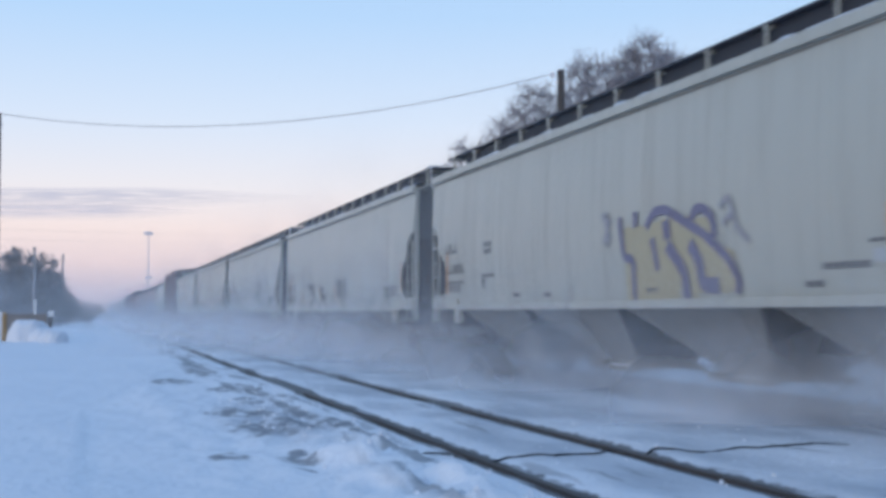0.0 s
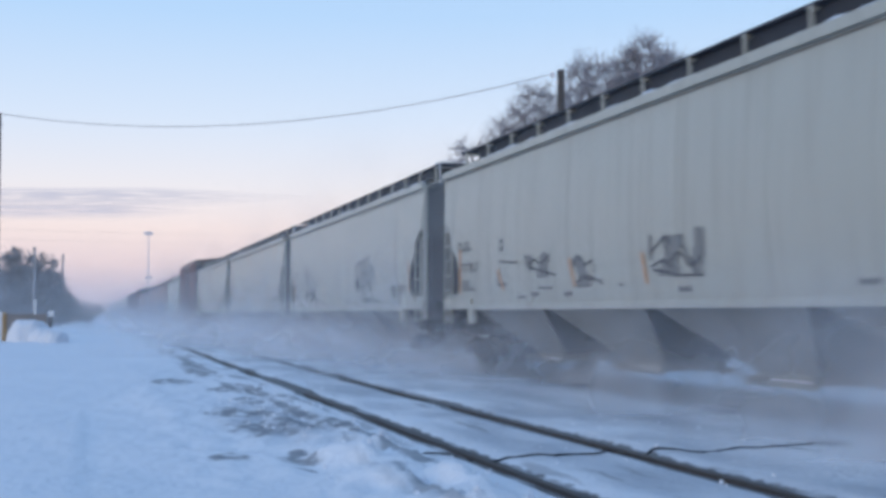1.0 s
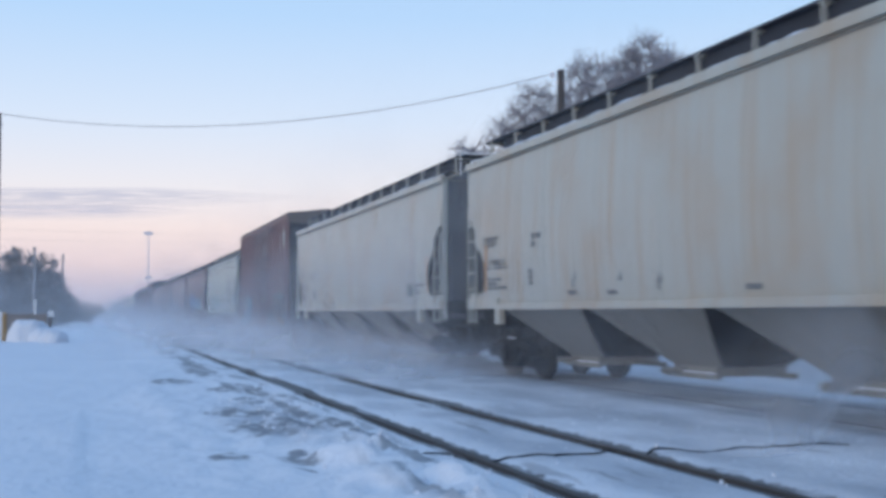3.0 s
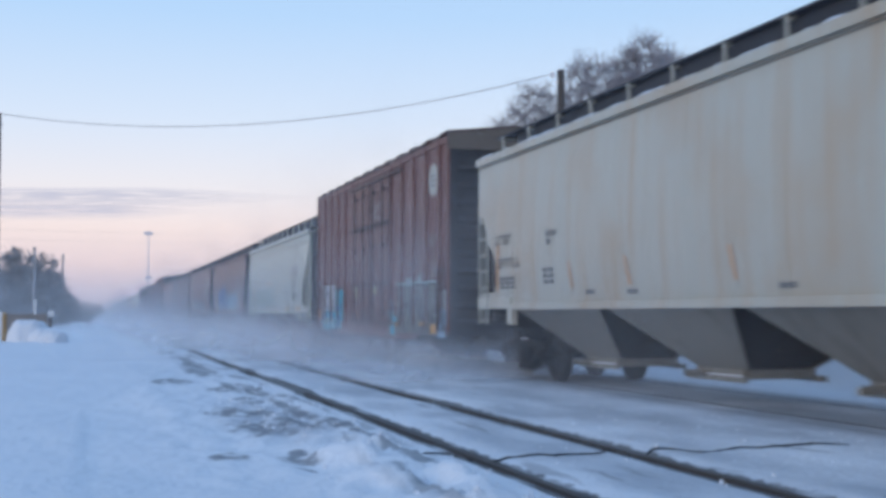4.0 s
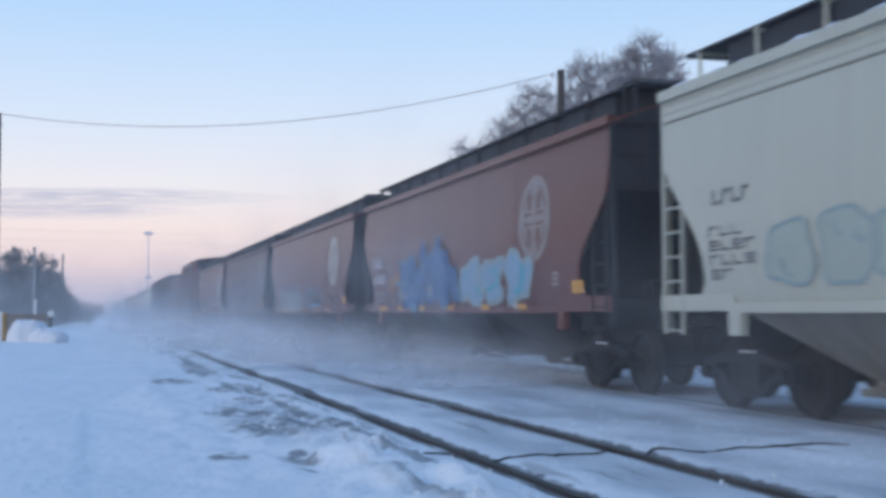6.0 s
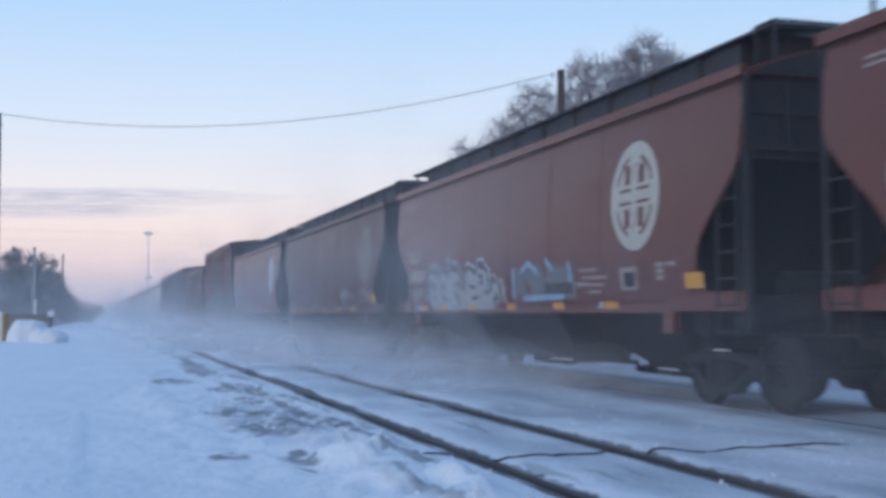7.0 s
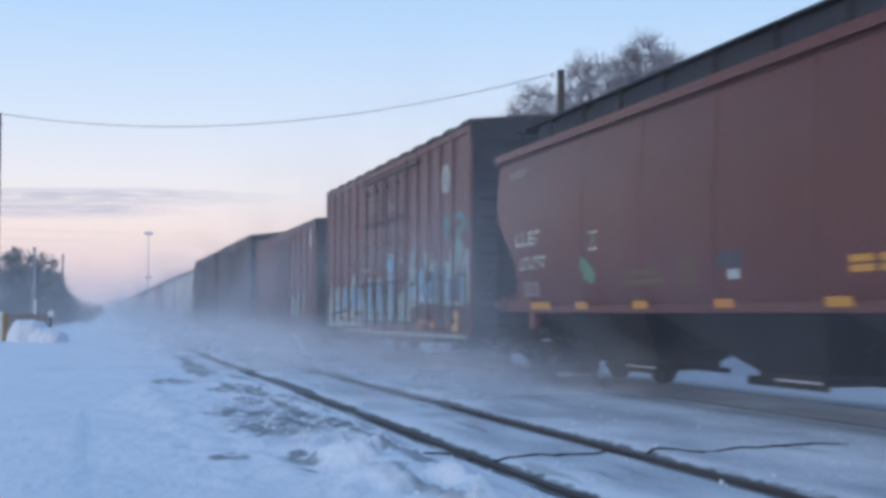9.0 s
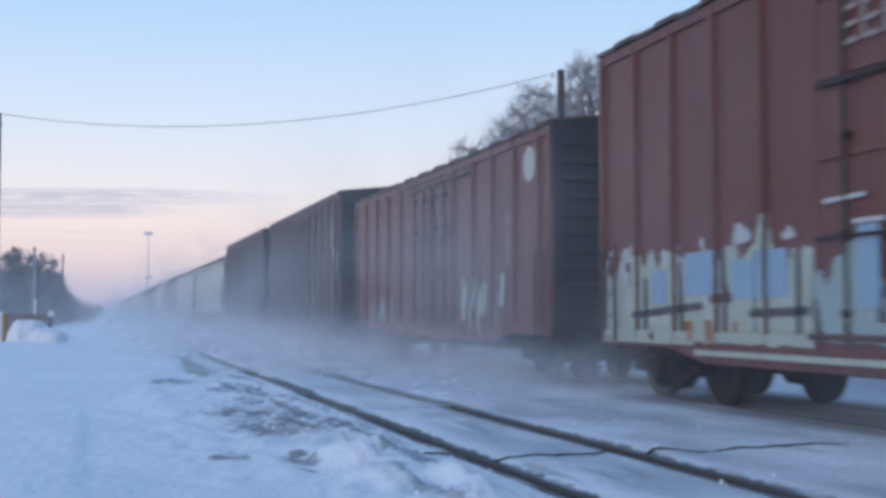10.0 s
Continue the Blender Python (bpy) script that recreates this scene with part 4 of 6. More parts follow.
def loop(y, z, ry, rz):
    return [(y + ry * math.cos(a), z + rz * math.sin(a)) for a in (math.pi * i / 8 for i in range(17))]


def ragged(car, kind, ink, lift, y0, y1, z0, z1, rough, seed, holes=0.0):
    """A sprayed field with an uneven upper edge and worn gaps."""
    bm = bmesh.new()
    k = max(2, int((y1 - y0) / 0.05))
    for i in range(k):
        ya, yb = y0 + (y1 - y0) * i / k, y0 + (y1 - y0) * (i + 1) / k
        n = noise.noise(Vector((ya * 1.7, seed, 0))) + 0.6 * noise.noise(Vector((ya * 5.5, seed, 3)))
        top, z = z1 + rough * n, z0 + 0.04 * noise.noise(Vector((ya * 4, seed, 7)))
        while z < top - 0.02:
            zn = min(top, z + 0.12)
            if noise.noise(Vector((ya * 2.6, z * 2.6, seed))) > -1 + holes * 1.3:
                patch(bm, kind, ya, yb, z, zn, 0.0, lift)
            z = zn
    tagged(part("graffiti_fill", bm, ink, car), kind="stuff")


def boxcar(name, lead, kind, label, marks=None):
    car = new(name)
    car.empty_display_size = 0.5
    tagged(car, label, "boxcar", "freight train")
    length, z0, z1, paint, key = kind["length"], kind["sill"], kind["eave"], kind["paint"], kind["key"]
    x = HALF - 0.05

    def walls(bm):
        box(bm, -x, x, 0.05, length - 0.05, z0 + 0.15, z1)
    shared("body", key, paint, car, walls)

    def roof(bm):
        k, rings = int(length / 0.62), []
        for i in range(k):
            for y in (length * i / k + 0.02, length * (i + 1) / k - 0.02):
                lo = z1 + (0.0 if i % 2 else 0.035)
                rings.append([bm.verts.new((s, y, z)) for s, z in ((-x - 0.07, lo - 0.015), (-x - 0.07, lo + 0.05), (0, lo + 0.22), (x + 0.07, lo + 0.05), (x + 0.07, lo - 0.015))])
        bm.faces.new(rings[0]), bm.faces.new(rings[-1][::-1])
        for a, b in zip(rings, rings[1:]):
            for j in range(5):
                bm.faces.new((a[j], a[(j + 1) % 5], b[(j + 1) % 5], b[j]))
    shared("roof", key, "box_dark", car, roof, "weathered ribbed steel roof with snow at the edge")

    def rib(s):
        def build(bm):
            a = [(s * x, -0.075), (s * (x + 0.06), -0.05), (s * (x + 0.06), 0.05), (s * x, 0.075)]
            lo = [bm.verts.new((p, q, z0 + 0.12)) for p, q in a]
            hi = [bm.verts.new((p, q, z1 - 0.06)) for p, q in a]
            for i in range(4):
                bm.faces.new((lo[i], lo[(i + 1) % 4], hi[(i + 1) % 4], hi[i]))
            bm.faces.new(lo), bm.faces.new(hi)
        return build
    d0, d1 = kind["door"]
    first = [0.1] + [kind["post"] + (d0 - kind["post"]) * i / 4 for i in range(5)]
    spots = first + [d1 + (length - 0.1 - d1) * i / 5 for i in range(6)]
    kind["spots"] = spots
    for y in spots:
        for s in (-1, 1):
            shared("side_post", (key, s), paint, car, rib(s), at=(0, y, 0))

    def sill(bm):
        for s in (-1, 1):
            xa, xb = sorted((s * (x - 0.02), s * (x + 0.045)))
            prism(bm, [(0.05, z0 + 0.05), (2.2, z0 + 0.05), (3.2, z0 - 0.12), (length - 3.2, z0 - 0.12), (length - 2.2, z0 + 0.05), (length - 0.05, z0 + 0.05), (length - 0.05, z0 + 0.27), (0.05, z0 + 0.27)], xa, xb)
    shared("side_sill", key, paint, car, sill)

    for s in (-1, 1):
        def top_rail(bm):
            box(bm, *sorted((s * x, s * (x + 0.045))), 0.05, length - 0.05, z1 - 0.16, z1 - 0.02)
        shared("top_rail", (key, s), paint, car, top_rail)

        def door_track(bm):
            box(bm, *sorted((s * x, s * (x + 0.11))), d0 - 1.2, d1 + 0.1, z1 - 0.33, z1 - 0.27)
            box(bm, *sorted((s * x, s * (x + 0.12))), d0 - 1.2, d1 + 0.1, z0 + 0.22, z0 + 0.29)
        shared("door_track", (key, s), "box_dark", car, door_track)
    for s in (-1, 1):
        w = (d1 - d0) / 2
        for i in range(2):
            def leaf(bm, i=i):
                xa, xb = sorted((s * x, s * (x + 0.05)))
                ya = d0 + i * w + 0.02
                box(bm, xa, xb, ya, ya + w - 0.04, z0 + 0.3, z1 - 0.34)
                for k in range(5):
                    z = z0 + 0.45 + (z1 - z0 - 1.0) * k / 4
                    box(bm, *sorted((s * (x + 0.05), s * (x + 0.085))), ya + 0.05, ya + w - 0.1, z - 0.04, z + 0.04)
            door = shared("door", (key, s, i), paint, car, leaf, "closed plug door with locking bars")

            def locks(bm, i=i):
                ya = d0 + i * w + 0.02
                for q in (0.26, 0.74):
                    tube(bm, (s * (x + 0.11), ya + w * q, z0 + 0.3), (s * (x + 0.11), ya + w * q, z1 - 0.4), 0.022, seg=6)
                    for z in (z0 + 0.5, z0 + 1.3, z0 + 2.3, z1 - 1.5, z1 - 0.6):
                        box(bm, *sorted((s * (x + 0.05), s * (x + 0.14))), ya + w * q - 0.055, ya + w * q + 0.055, z - 0.04, z + 0.04)
                box(bm, *sorted((s * (x + 0.09), s * (x + 0.14))), ya + 0.1, ya + w - 0.12, z0 + 1.26, z0 + 1.30)
                box(bm, *sorted((s * (x + 0.09), s * (x + 0.13))), ya + 0.1, ya + w - 0.12, z1 - 1.52, z1 - 1.46)
                box(bm, *sorted((s * (x + 0.02), s * (x + 0.075))), ya - 0.05, ya + 0.012, z0 + 0.3, z1 - 0.34)
            shared("locking_bars", (key, s, i), "lock", door, locks, "dark greasy locking rods and gasket")

    def end_panel(bm):
        n = 11
        ys = []
        zs = []
        for i in range(n * 4 + 1):
            u = i / (n * 4)
            zs.append(z0 + 0.2 + (z1 - z0 - 0.3) * u)
            ys.append(-0.05 * max(0, math.sin(2 * math.pi * u * n)) ** 0.7 if 0 < u < 1 else 0)
        prev = None
        for y, z in zip(ys, zs):
            cur = [bm.verts.new((-x + 0.16, y - 0.01, z)), bm.verts.new((x - 0.16, y - 0.01, z))]
            if prev:
                bm.faces.new((prev[0], prev[1], cur[1], cur[0]))
            prev = cur
    a = shared("end_panel", key, "dark_end", car, end_panel, "dark corrugated steel end", at=(0, 0.04, 0))
    b = shared("end_panel", key, "dark_end", car, end_panel, "dark corrugated steel end", at=(0, length - 0.04, 0))
    b.rotation_euler = (0, 0, math.pi)

    def end_post(bm):
        box(bm, -0.08, 0.08, -0.05, 0.06, z0 + 0.1, z1)
    for xx in (-x + 0.08, x - 0.08):
        for y in (0.04, length - 0.05):
            shared("end_post", key, "dark_end", car, end_post, at=(xx, y, 0))

    def end_sill(bm):
        box(bm, -x, x, -0.06, 0.06, z0 + 0.02, z0 + 0.28)
    for y in (0.03, length - 0.03):
        shared("end_sill", key, "under", car, end_sill, at=(0, y, 0))

    def end_cap(bm):
        bm.faces.new([bm.verts.new(v) for v in ((-x - 0.06, -0.01, z1 - 0.30), (x + 0.06, -0.01, z1 - 0.30), (x + 0.06, -0.01, z1 + 0.02), (0, -0.01, z1 + 0.2), (-x - 0.06, -0.01, z1 + 0.02))])
        box(bm, -x - 0.06, x + 0.06, -0.05, 0.0, z1 - 0.32, z1 - 0.27)
    shared("end_fascia", key, kind.get("fascia", "dark_end"), car, end_cap, at=(0, -0.012, 0))

    def ladder(bm):
        for y in (0.22, 0.66):
            box(bm, -0.015, 0.015, y - 0.02, y + 0.02, z0 + 0.1, z0 + 1.5)
        for i in range(5):
            z = z0 + 0.15 + i * 0.32
            box(bm, -0.015, 0.015, 0.22, 0.66, z - 0.012, z + 0.012)
    def stirrup(bm):
        tube(bm, (0, -0.2, z0 - 0.35), (0, 0.2, z0 - 0.35), 0.02, seg=6)
        for y in (-0.2, 0.2):
            tube(bm, (0, y, z0 - 0.35), (0, y, z0 + 0.1), 0.018, seg=6)
    for s in (-1, 1):
        for y in (0, length - 0.88):
            shared("ladder", key, "box_dark", car, ladder, at=(s * (x + 0.105), y, 0))
            shared("stirrup", key, "under", car, stirrup, at=(s * (x + 0.01), y + 0.44, 0))

    def under(bm):
        box(bm, -0.35, 0.35, 0.0, length, 0.62, 1.0)
        # deeper, wider stretch added to stand for the dark below the floor
        box(bm, -0.55, 0.55, 2.9, length - 2.9, 0.50, 0.95)
        for i in range(5):
            y = 3.4 + (length - 6.8) * i / 4
            prism(bm, [(y - 0.09, 0.56), (y + 0.09, 0.56), (y + 0.09, 1.0), (y - 0.09, 1.0)], -1.35, 1.35)
        for y in (1.42, length - 1.42):
            box(bm, -1.4, 1.4, y - 0.2, y + 0.2, 0.75, 1.0)
        tube(bm, (-0.8, length * 0.42, 0.72), (-0.8, length * 0.52, 0.72), 0.2, seg=12)
        box(bm, -1.3, 1.3, 0.2, length - 0.2, z0 + 0.18, z0 + 0.25)
    shared("centre_sill", key, "under", car, under)
    for y in (1.42, length - 1.42):
        truck(car, y)
    coupler(car, 0, -1), coupler(car, length, 1)
    if marks:
        marks(car, kind)
    TRAIN.append((car, lead))
    return car


TRAIN = []
GREY = dict(key="long_grey", lobed=True, length=19.3, sill=1.36, eave=4.18, swell=0.08, cut=(1.62, 3.15), depth=1.06, flare=0.98, paint="grey_paint", snow=1.0, trim="grey_paint", walk=0.54, end="grey_end", chute="chute", bays=4, seams=9)
RUSTY = dict(GREY, key="long_rusty", paint="rusty_grey")
CREAM = dict(key="cream", seam=0.36, length=16.4, sill=1.30, eave=4.12, swell=0.10, cut=(1.34, 3.45), depth=1.0, flare=1.0, paint="white_paint", snow=0.8, trim="white_paint", walk=0.62, end="grey_end", chute="chute", bays=3, seams=11)
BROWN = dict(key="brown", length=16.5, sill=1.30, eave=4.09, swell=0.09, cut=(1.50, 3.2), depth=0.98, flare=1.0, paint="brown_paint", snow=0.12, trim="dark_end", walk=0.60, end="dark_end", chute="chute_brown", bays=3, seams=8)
FADED = dict(BROWN, key="faded", paint="faded_brown")
HIGH_BOX = dict(key="high_box", fascia="tan_end", length=15.4, sill=0.72, eave=5.09, swell=0.0, paint="box_paint", door=(5.2, 9.8), post=0.78)
TAGGED_BOX = dict(HIGH_BOX, fascia="dark_end", key="tagged_box", post=1.36)
LOW_BOX = dict(key="low_box", post=0.66, length=15.4, sill=0.80, eave=4.40, swell=0.0, paint="box_paint", door=(5.6, 8.9))
DARK_BOX = dict(key="dark_box", post=0.9, length=15.2, sill=0.75, eave=4.94, swell=0.0, paint="box_dark", door=(5.6, 8.9))
for k in (HIGH_BOX, LOW_BOX, DARK_BOX):
    k["swell"] = 0.0


def grey_marks(seed):
    def put(car, kind):
        bars(car, kind, 17.2, 18.1, 2.44, 2.70, 1, "grey_ink", 4, seed)
        bars(car, kind, 16.75, 17.95, 2.01, 2.26, 1, "grey_ink", 6, seed + 1)
        bars(car, kind, 16.8, 17.9, 1.66, 1.90, 3, "grey_ink", 4, seed + 2)
        block(car, kind, 18.0, 18.13, 1.62, 2.53, "pale_orange", -0.15)
        block(car, kind, 1.2, 1.3, 1.70, 2.50, "pale_orange", -0.1)
        block(car, kind, 2.52, 3.02, 1.64, 1.91, "black")
        bars(car, kind, 2.60, 2.95, 1.67, 1.88, 3, "white_ink", 2, seed + 6)
        bars(car, kind, 1.55, 2.35, 1.66, 1.92, 3, "grey_ink", 3, seed + 3)
        bars(car, kind, 14.9, 15.7, 1.7, 2.0, 3, "grey_ink", 3, seed + 4)
        bars(car, kind, 15.0, 15.5, 2.35, 2.62, 2, "grey_ink", 2, seed + 5)
        for y, z in ((4.4, 1.5), (8.2, 1.5), (12.1, 1.5), (13.6, 1.52)):
            block(car, kind, y, y + 0.35, z, z + 0.07, "grey_ink")
    return put


def marks_first(car, kind):
    grey_marks(11)(car, kind)
    ragged(car, kind, "sp_yellow", 0.012, 7.1, 9.15, 1.40, 2.45, 0.10, 3, 0.35)
    ragged(car, kind, "sp_yellow", 0.013, 6.15, 7.2, 1.48, 2.05, 0.25, 4, 0.35)
    panels(car, kind, "sp_yellow", 0.015, (6.65, 7.08, 2.0, 2.42))
    lines(car, kind, "sp_purple", 0.13, 0.020, ((9.28, 2.6), (9.16, 2.01), (8.85, 1.98), (8.93, 1.39)), ((8.78, 2.64), (8.76, 2.42)), ((8.26, 2.24), (8.13, 1.80)),
          ((8.43, 2.39), (8.2, 2.6), (7.85, 2.6), (6.82, 2.2), (6.28, 1.88), (6.05, 1.59), (6.14, 1.46)), ((7.16, 2.40), (7.1, 2.54), (6.85, 2.54), (6.6, 2.39), (6.6, 2.15)))
    lines(car, kind, "sp_purple", 0.20, 0.024, ((7.82, 2.13), (7.37, 1.74), (7.38, 1.40)), ((7.21, 2.11), (6.98, 1.88), (6.96, 1.58), (6.54, 1.56)), ((7.85, 2.45), (7.8, 2.2)))
    lines(car, kind, "sp_haze", 0.09, 0.016, ((6.44, 2.5), (6.25, 2.66), (6.07, 2.23), (5.8, 2.07)), ((6.38, 2.3), (6.1, 2.45)), ((9.9, 2.7), (9.62, 2.3)), ((9.6, 2.62), (9.86, 2.25)), ((9.75, 2.72), (9.7, 2.2)))
    panels(car, kind, "pale_orange", 0.012, (3.1, 3.3, 1.5, 2.3))
    panels(car, kind, "sp_white", 0.012, (3.32, 3.55, 1.72, 1.86))
    panels(car, kind, "grey_ink", 0.012, (3.6, 4.4, 1.68, 1.75), (3.3, 3.6, 1.92, 1.96))


def marks_second(car, kind):
    grey_marks(21)(car, kind)
    ragged(car, kind, "sp_scrawl", 0.012, 12.93, 14.22, 1.83, 2.22, 0.10, 90, 0.75)
    ragged(car, kind, "sp_scrawl", 0.012, 12.68, 13.13, 1.81, 1.92, 0.10, 91, 0.75)
    ragged(car, kind, "sp_scrawl", 0.012, 11.14, 12.02, 1.62, 2.12, 0.10, 92, 0.75)
    ragged(car, kind, "sp_scrawl", 0.012, 10.91, 11.14, 1.64, 1.81, 0.10, 93, 0.75)
    ragged(car, kind, "sp_scrawl", 0.012, 7.78, 9.32, 1.71, 2.27, 0.10, 94, 0.75)
    lines(car, kind, "sp_line", 0.035, 0.018, ((14.16, 2.23), (14, 1.97), (13.77, 2.19), (13.44, 2.05), (13.02, 2.17)), ((13.94, 2.02), (13.34, 1.94), (12.73, 1.85)), ((11.98, 1.93), (11.8, 2.17), (11.54, 1.96), (11.21, 2.03)), ((11.89, 1.71), (11.46, 1.82), (10.91, 1.68)), ((11.76, 1.79), (11.22, 1.73)), ((9.29, 2.03), (9.02, 2.16), (8.79, 2.27), (8.66, 2.13)), ((9.27, 1.85), (8.91, 1.94), (8.63, 1.82)), ((9.21, 1.81), (8.63, 1.75)), ((8.88, 2.22), (8.8, 2)))
    lines(car, kind, "sp_line", 0.035, 0.018, ((8.73, 1.9), (8.43, 2.05), (8.18, 1.8), (7.83, 1.95)), ((8.63, 1.72), (7.83, 1.7)), ((8.33, 2.1), (8.03, 1.75)))
    lines(car, kind, "pale_orange", 0.10, 0.014, ((9.54, 2.07), (9.43, 1.63)), ((12.15, 2.1), (11.98, 1.64)), ((15.62, 2.04), (15.36, 1.65)))
    lines(car, kind, "grey_ink", 0.04, 0.014, ((15.55, 2.19), (14.52, 2.13)), ((13.61, 1.66), (12.93, 1.64)), ((10.35, 1.64), (10.18, 1.63)), ((14.72, 1.5), (14.24, 1.52)))


def marks_third(car, kind):
    grey_marks(41)(car, kind)
    lines(car, kind, "faded_line", 0.055, 0.016, ((6.9, 2.19), (6.86, 2.55), (6.6, 2.72), (6.37, 2.54), (6.38, 2), (6.56, 1.93)), ((6.4, 2.58), (6.17, 2.71), (5.88, 2.53), (5.83, 2.08), (6.06, 1.94), (6.32, 2.01), (6.34, 2.5)), ((5.88, 2.61), (5.6, 2.8), (5.37, 2.55), (5.44, 2.16), (5.68, 2), (5.83, 2.38)), ((5.38, 2.48), (5.15, 2.51), (4.88, 2.4)), ((6.49, 1.93), (6.4, 1.5), (6.16, 1.64), (6.22, 1.91)), ((6.12, 1.87), (5.91, 1.6), (5.63, 1.66)), ((5.62, 1.99), (5.44, 2.09), (5.22, 1.93), (5.23, 1.62), (5.52, 1.53), (5.69, 1.7)), ((5.15, 2.39), (4.94, 2.23), (5.05, 1.99)), ((6.17, 2.56), (6.18, 2.37), (5.98, 2.35), (6.05, 2.17)))
    disc(car, kind, 6.88, 2.05, 0.20, "sp_black", "spray_mark", 0.02)
    lines(car, kind, "faded_line", 0.04, 0.016, ((7.13, 2), (7.01, 2.64), (6.55, 2.65), (6.33, 1.97)), ((6.33, 1.9), (6.1, 2.73), (5.78, 2.75), (5.58, 1.95)), ((5.57, 2.43), (5.37, 1.81), (4.87, 2.52), (4.58, 1.95)), ((6.67, 1.77), (6.22, 1.51), (5.37, 1.61), (4.68, 1.5), (4.49, 1.72)))
    lines(car, kind, "faded_line", 0.045, 0.016, ((15.9, 2.17), (15.79, 2.68), (15.39, 2.83), (14.98, 2.72), (14.68, 2.19), (14.69, 1.68)), ((15.12, 2.74), (15.09, 1.94), (14.74, 1.7)), ((15.75, 2.21), (15.66, 1.92), (15.23, 1.58), (15.09, 1.94)), ((15.55, 2.4), (15.36, 2.23), (15.13, 2.26)))
    ragged(car, kind, "sp_scrawl", 0.012, 13.72, 14.68, 1.67, 2.1, 0.12, 97, 0.6)
    lines(car, kind, "grey_ink", 0.05, 0.014, ((13.9, 2.28), (13.56, 2.3)), ((13.31, 2.1), (12.95, 2.24), (12.56, 2.36)), ((13.13, 2.19), (12.89, 2.27)), ((13.69, 1.65), (12.97, 1.69)))
    lines(car, kind, "pale_orange", 0.09, 0.014, ((12.13, 2.06), (12, 1.66)))


def marks_fourth(car, kind):
    grey_marks(51)(car, kind)
    drips(car, kind, 4.0, 14.0, 1.55, 2.0, "grey_ink", 56, 6, widest=0.06)


def marks_fifth(car, kind):
    grey_marks(61)(car, kind)
    for y in (9.4, 4.6, 12.3, 14.4):
        block(car, kind, y, y + 0.09, 1.62, 2.05, "pale_orange", 0.25)


def marks_high_box(car, kind):
    disc(car, kind, 1.27, 4.23, 0.37, "white_ink", "emblem", 0.02)
    bm = bmesh.new()
    for z in (4.10, 4.21, 4.32):
        patch(bm, kind, 1.02, 1.48, z - 0.02, z + 0.02, 0, 0.026)
    part("emblem_bar", bm, "grey_ink", car)
    bars(car, kind, 6.15, 6.9, 3.70, 4.14, 3, "faint_ink", 2, 71)
    bars(car, kind, 0.9, 1.5, 1.9, 2.4, 4, "faint_ink", 3, 72)
    bars(car, kind, 1.3, 2.0, 2.7, 2.95, 1, "faint_ink", 3, 73)
    for y in (3.6, 2.4):
        bars(car, kind, y, y + 0.5, 2.2, 2.9, 3, "faint_ink", 2, 74)
    ragged(car, kind, "sp_dull", 0.012, 0.86, 4.57, 0.74, 1.92, 0.04, 21)
    ragged(car, kind, "sp_smear", 0.018, 0.95, 4.4, 0.80, 1.45, 0.25, 22, 0.95)
    lines(car, kind, "sp_teal", 0.07, 0.024, ((4.54, 1.97), (4.01, 1.94), (3.23, 1.88), (2.69, 1.98), (1.88, 1.91), (1.36, 1.95), (0.89, 1.9)))
    lines(car, kind, "sp_black", 0.06, 0.022, ((4.54, 1.93), (4.01, 1.90), (3.23, 1.84), (2.69, 1.94), (1.88, 1.87), (1.36, 1.91), (0.89, 1.86)))
    ragged(car, kind, "sp_teal", 0.020, 3.05, 3.7, 1.95, 2.08, 0.12, 23, 0.5)
    ragged(car, kind, "sp_teal", 0.020, 2.28, 2.62, 1.98, 2.14, 0.10, 24, 0.3)
    lines(car, kind, "sp_smear", 0.16, 0.026, ((4.4, 1.25), (4.1, 1.2), (3.8, 1.5)), ((3.3, 1.55), (3.0, 1.3)), ((2.7, 1.6), (2.4, 1.2), (2.0, 1.1)), ((2.3, 1.6), (2.1, 1.3)))
    panels(car, kind, "sp_smear", 0.028, (0.86, 1.22, 1.18, 1.58), (2.95, 3.3, 1.28, 1.58))
    lines(car, kind, "sp_white", 0.035, 0.034, ((0.84, 1.47), (1.26, 1.48)), ((0.86, 1.18), (1.24, 1.19)), ((2.0, 1.63), (2.2, 1.64)), ((3.0, 1.58), (3.3, 1.59)), ((3.0, 1.29), (3.2, 1.29)))
    lines(car, kind, "ghost_ink", 0.05, 0.014, loop(4.25, 2.77, 0.15, 0.36), loop(3.35, 2.63, 0.17, 0.28), loop(2.25, 2.63, 0.24, 0.31), loop(1.12, 2.67, 0.24, 0.27))
    lines(car, kind, "faint_ink", 0.04, 0.018, *[((0.84, z + 0.03), (1.34, z)) for z in (2.06, 2.14, 2.22, 2.31)], ((3.2, 2.9), (3.45, 2.9)), ((3.2, 2.38), (3.45, 2.36)), ((2.1, 2.34), (2.45, 2.33)), ((1.0, 2.95), (1.3, 2.93)))
    ragged(car, kind, "sp_aqua", 0.014, 5.02, 5.19, 0.71, 1.6, 0.2, 25, 0.5)
    ragged(car, kind, "sp_aqua", 0.02, 4.62, 5.02, 0.68, 1.15, 0.2, 26, 0.5)
    ragged(car, kind, "sp_ltblue", 0.014, 0.18, 0.80, 0.68, 1.36, 0.08, 27, 0.2)
    panels(car, kind, "sp_white", 0.02, (0.3, 0.62, 1.3, 1.75))
    panels(car, kind, "sp_yellow", 0.016, (8.99, 9.22, 1.80, 2.0), (6.53, 6.92, 1.76, 1.92), (8.95, 9.1, 1.62, 1.78), (6.95, 7.1, 1.62, 1.8))
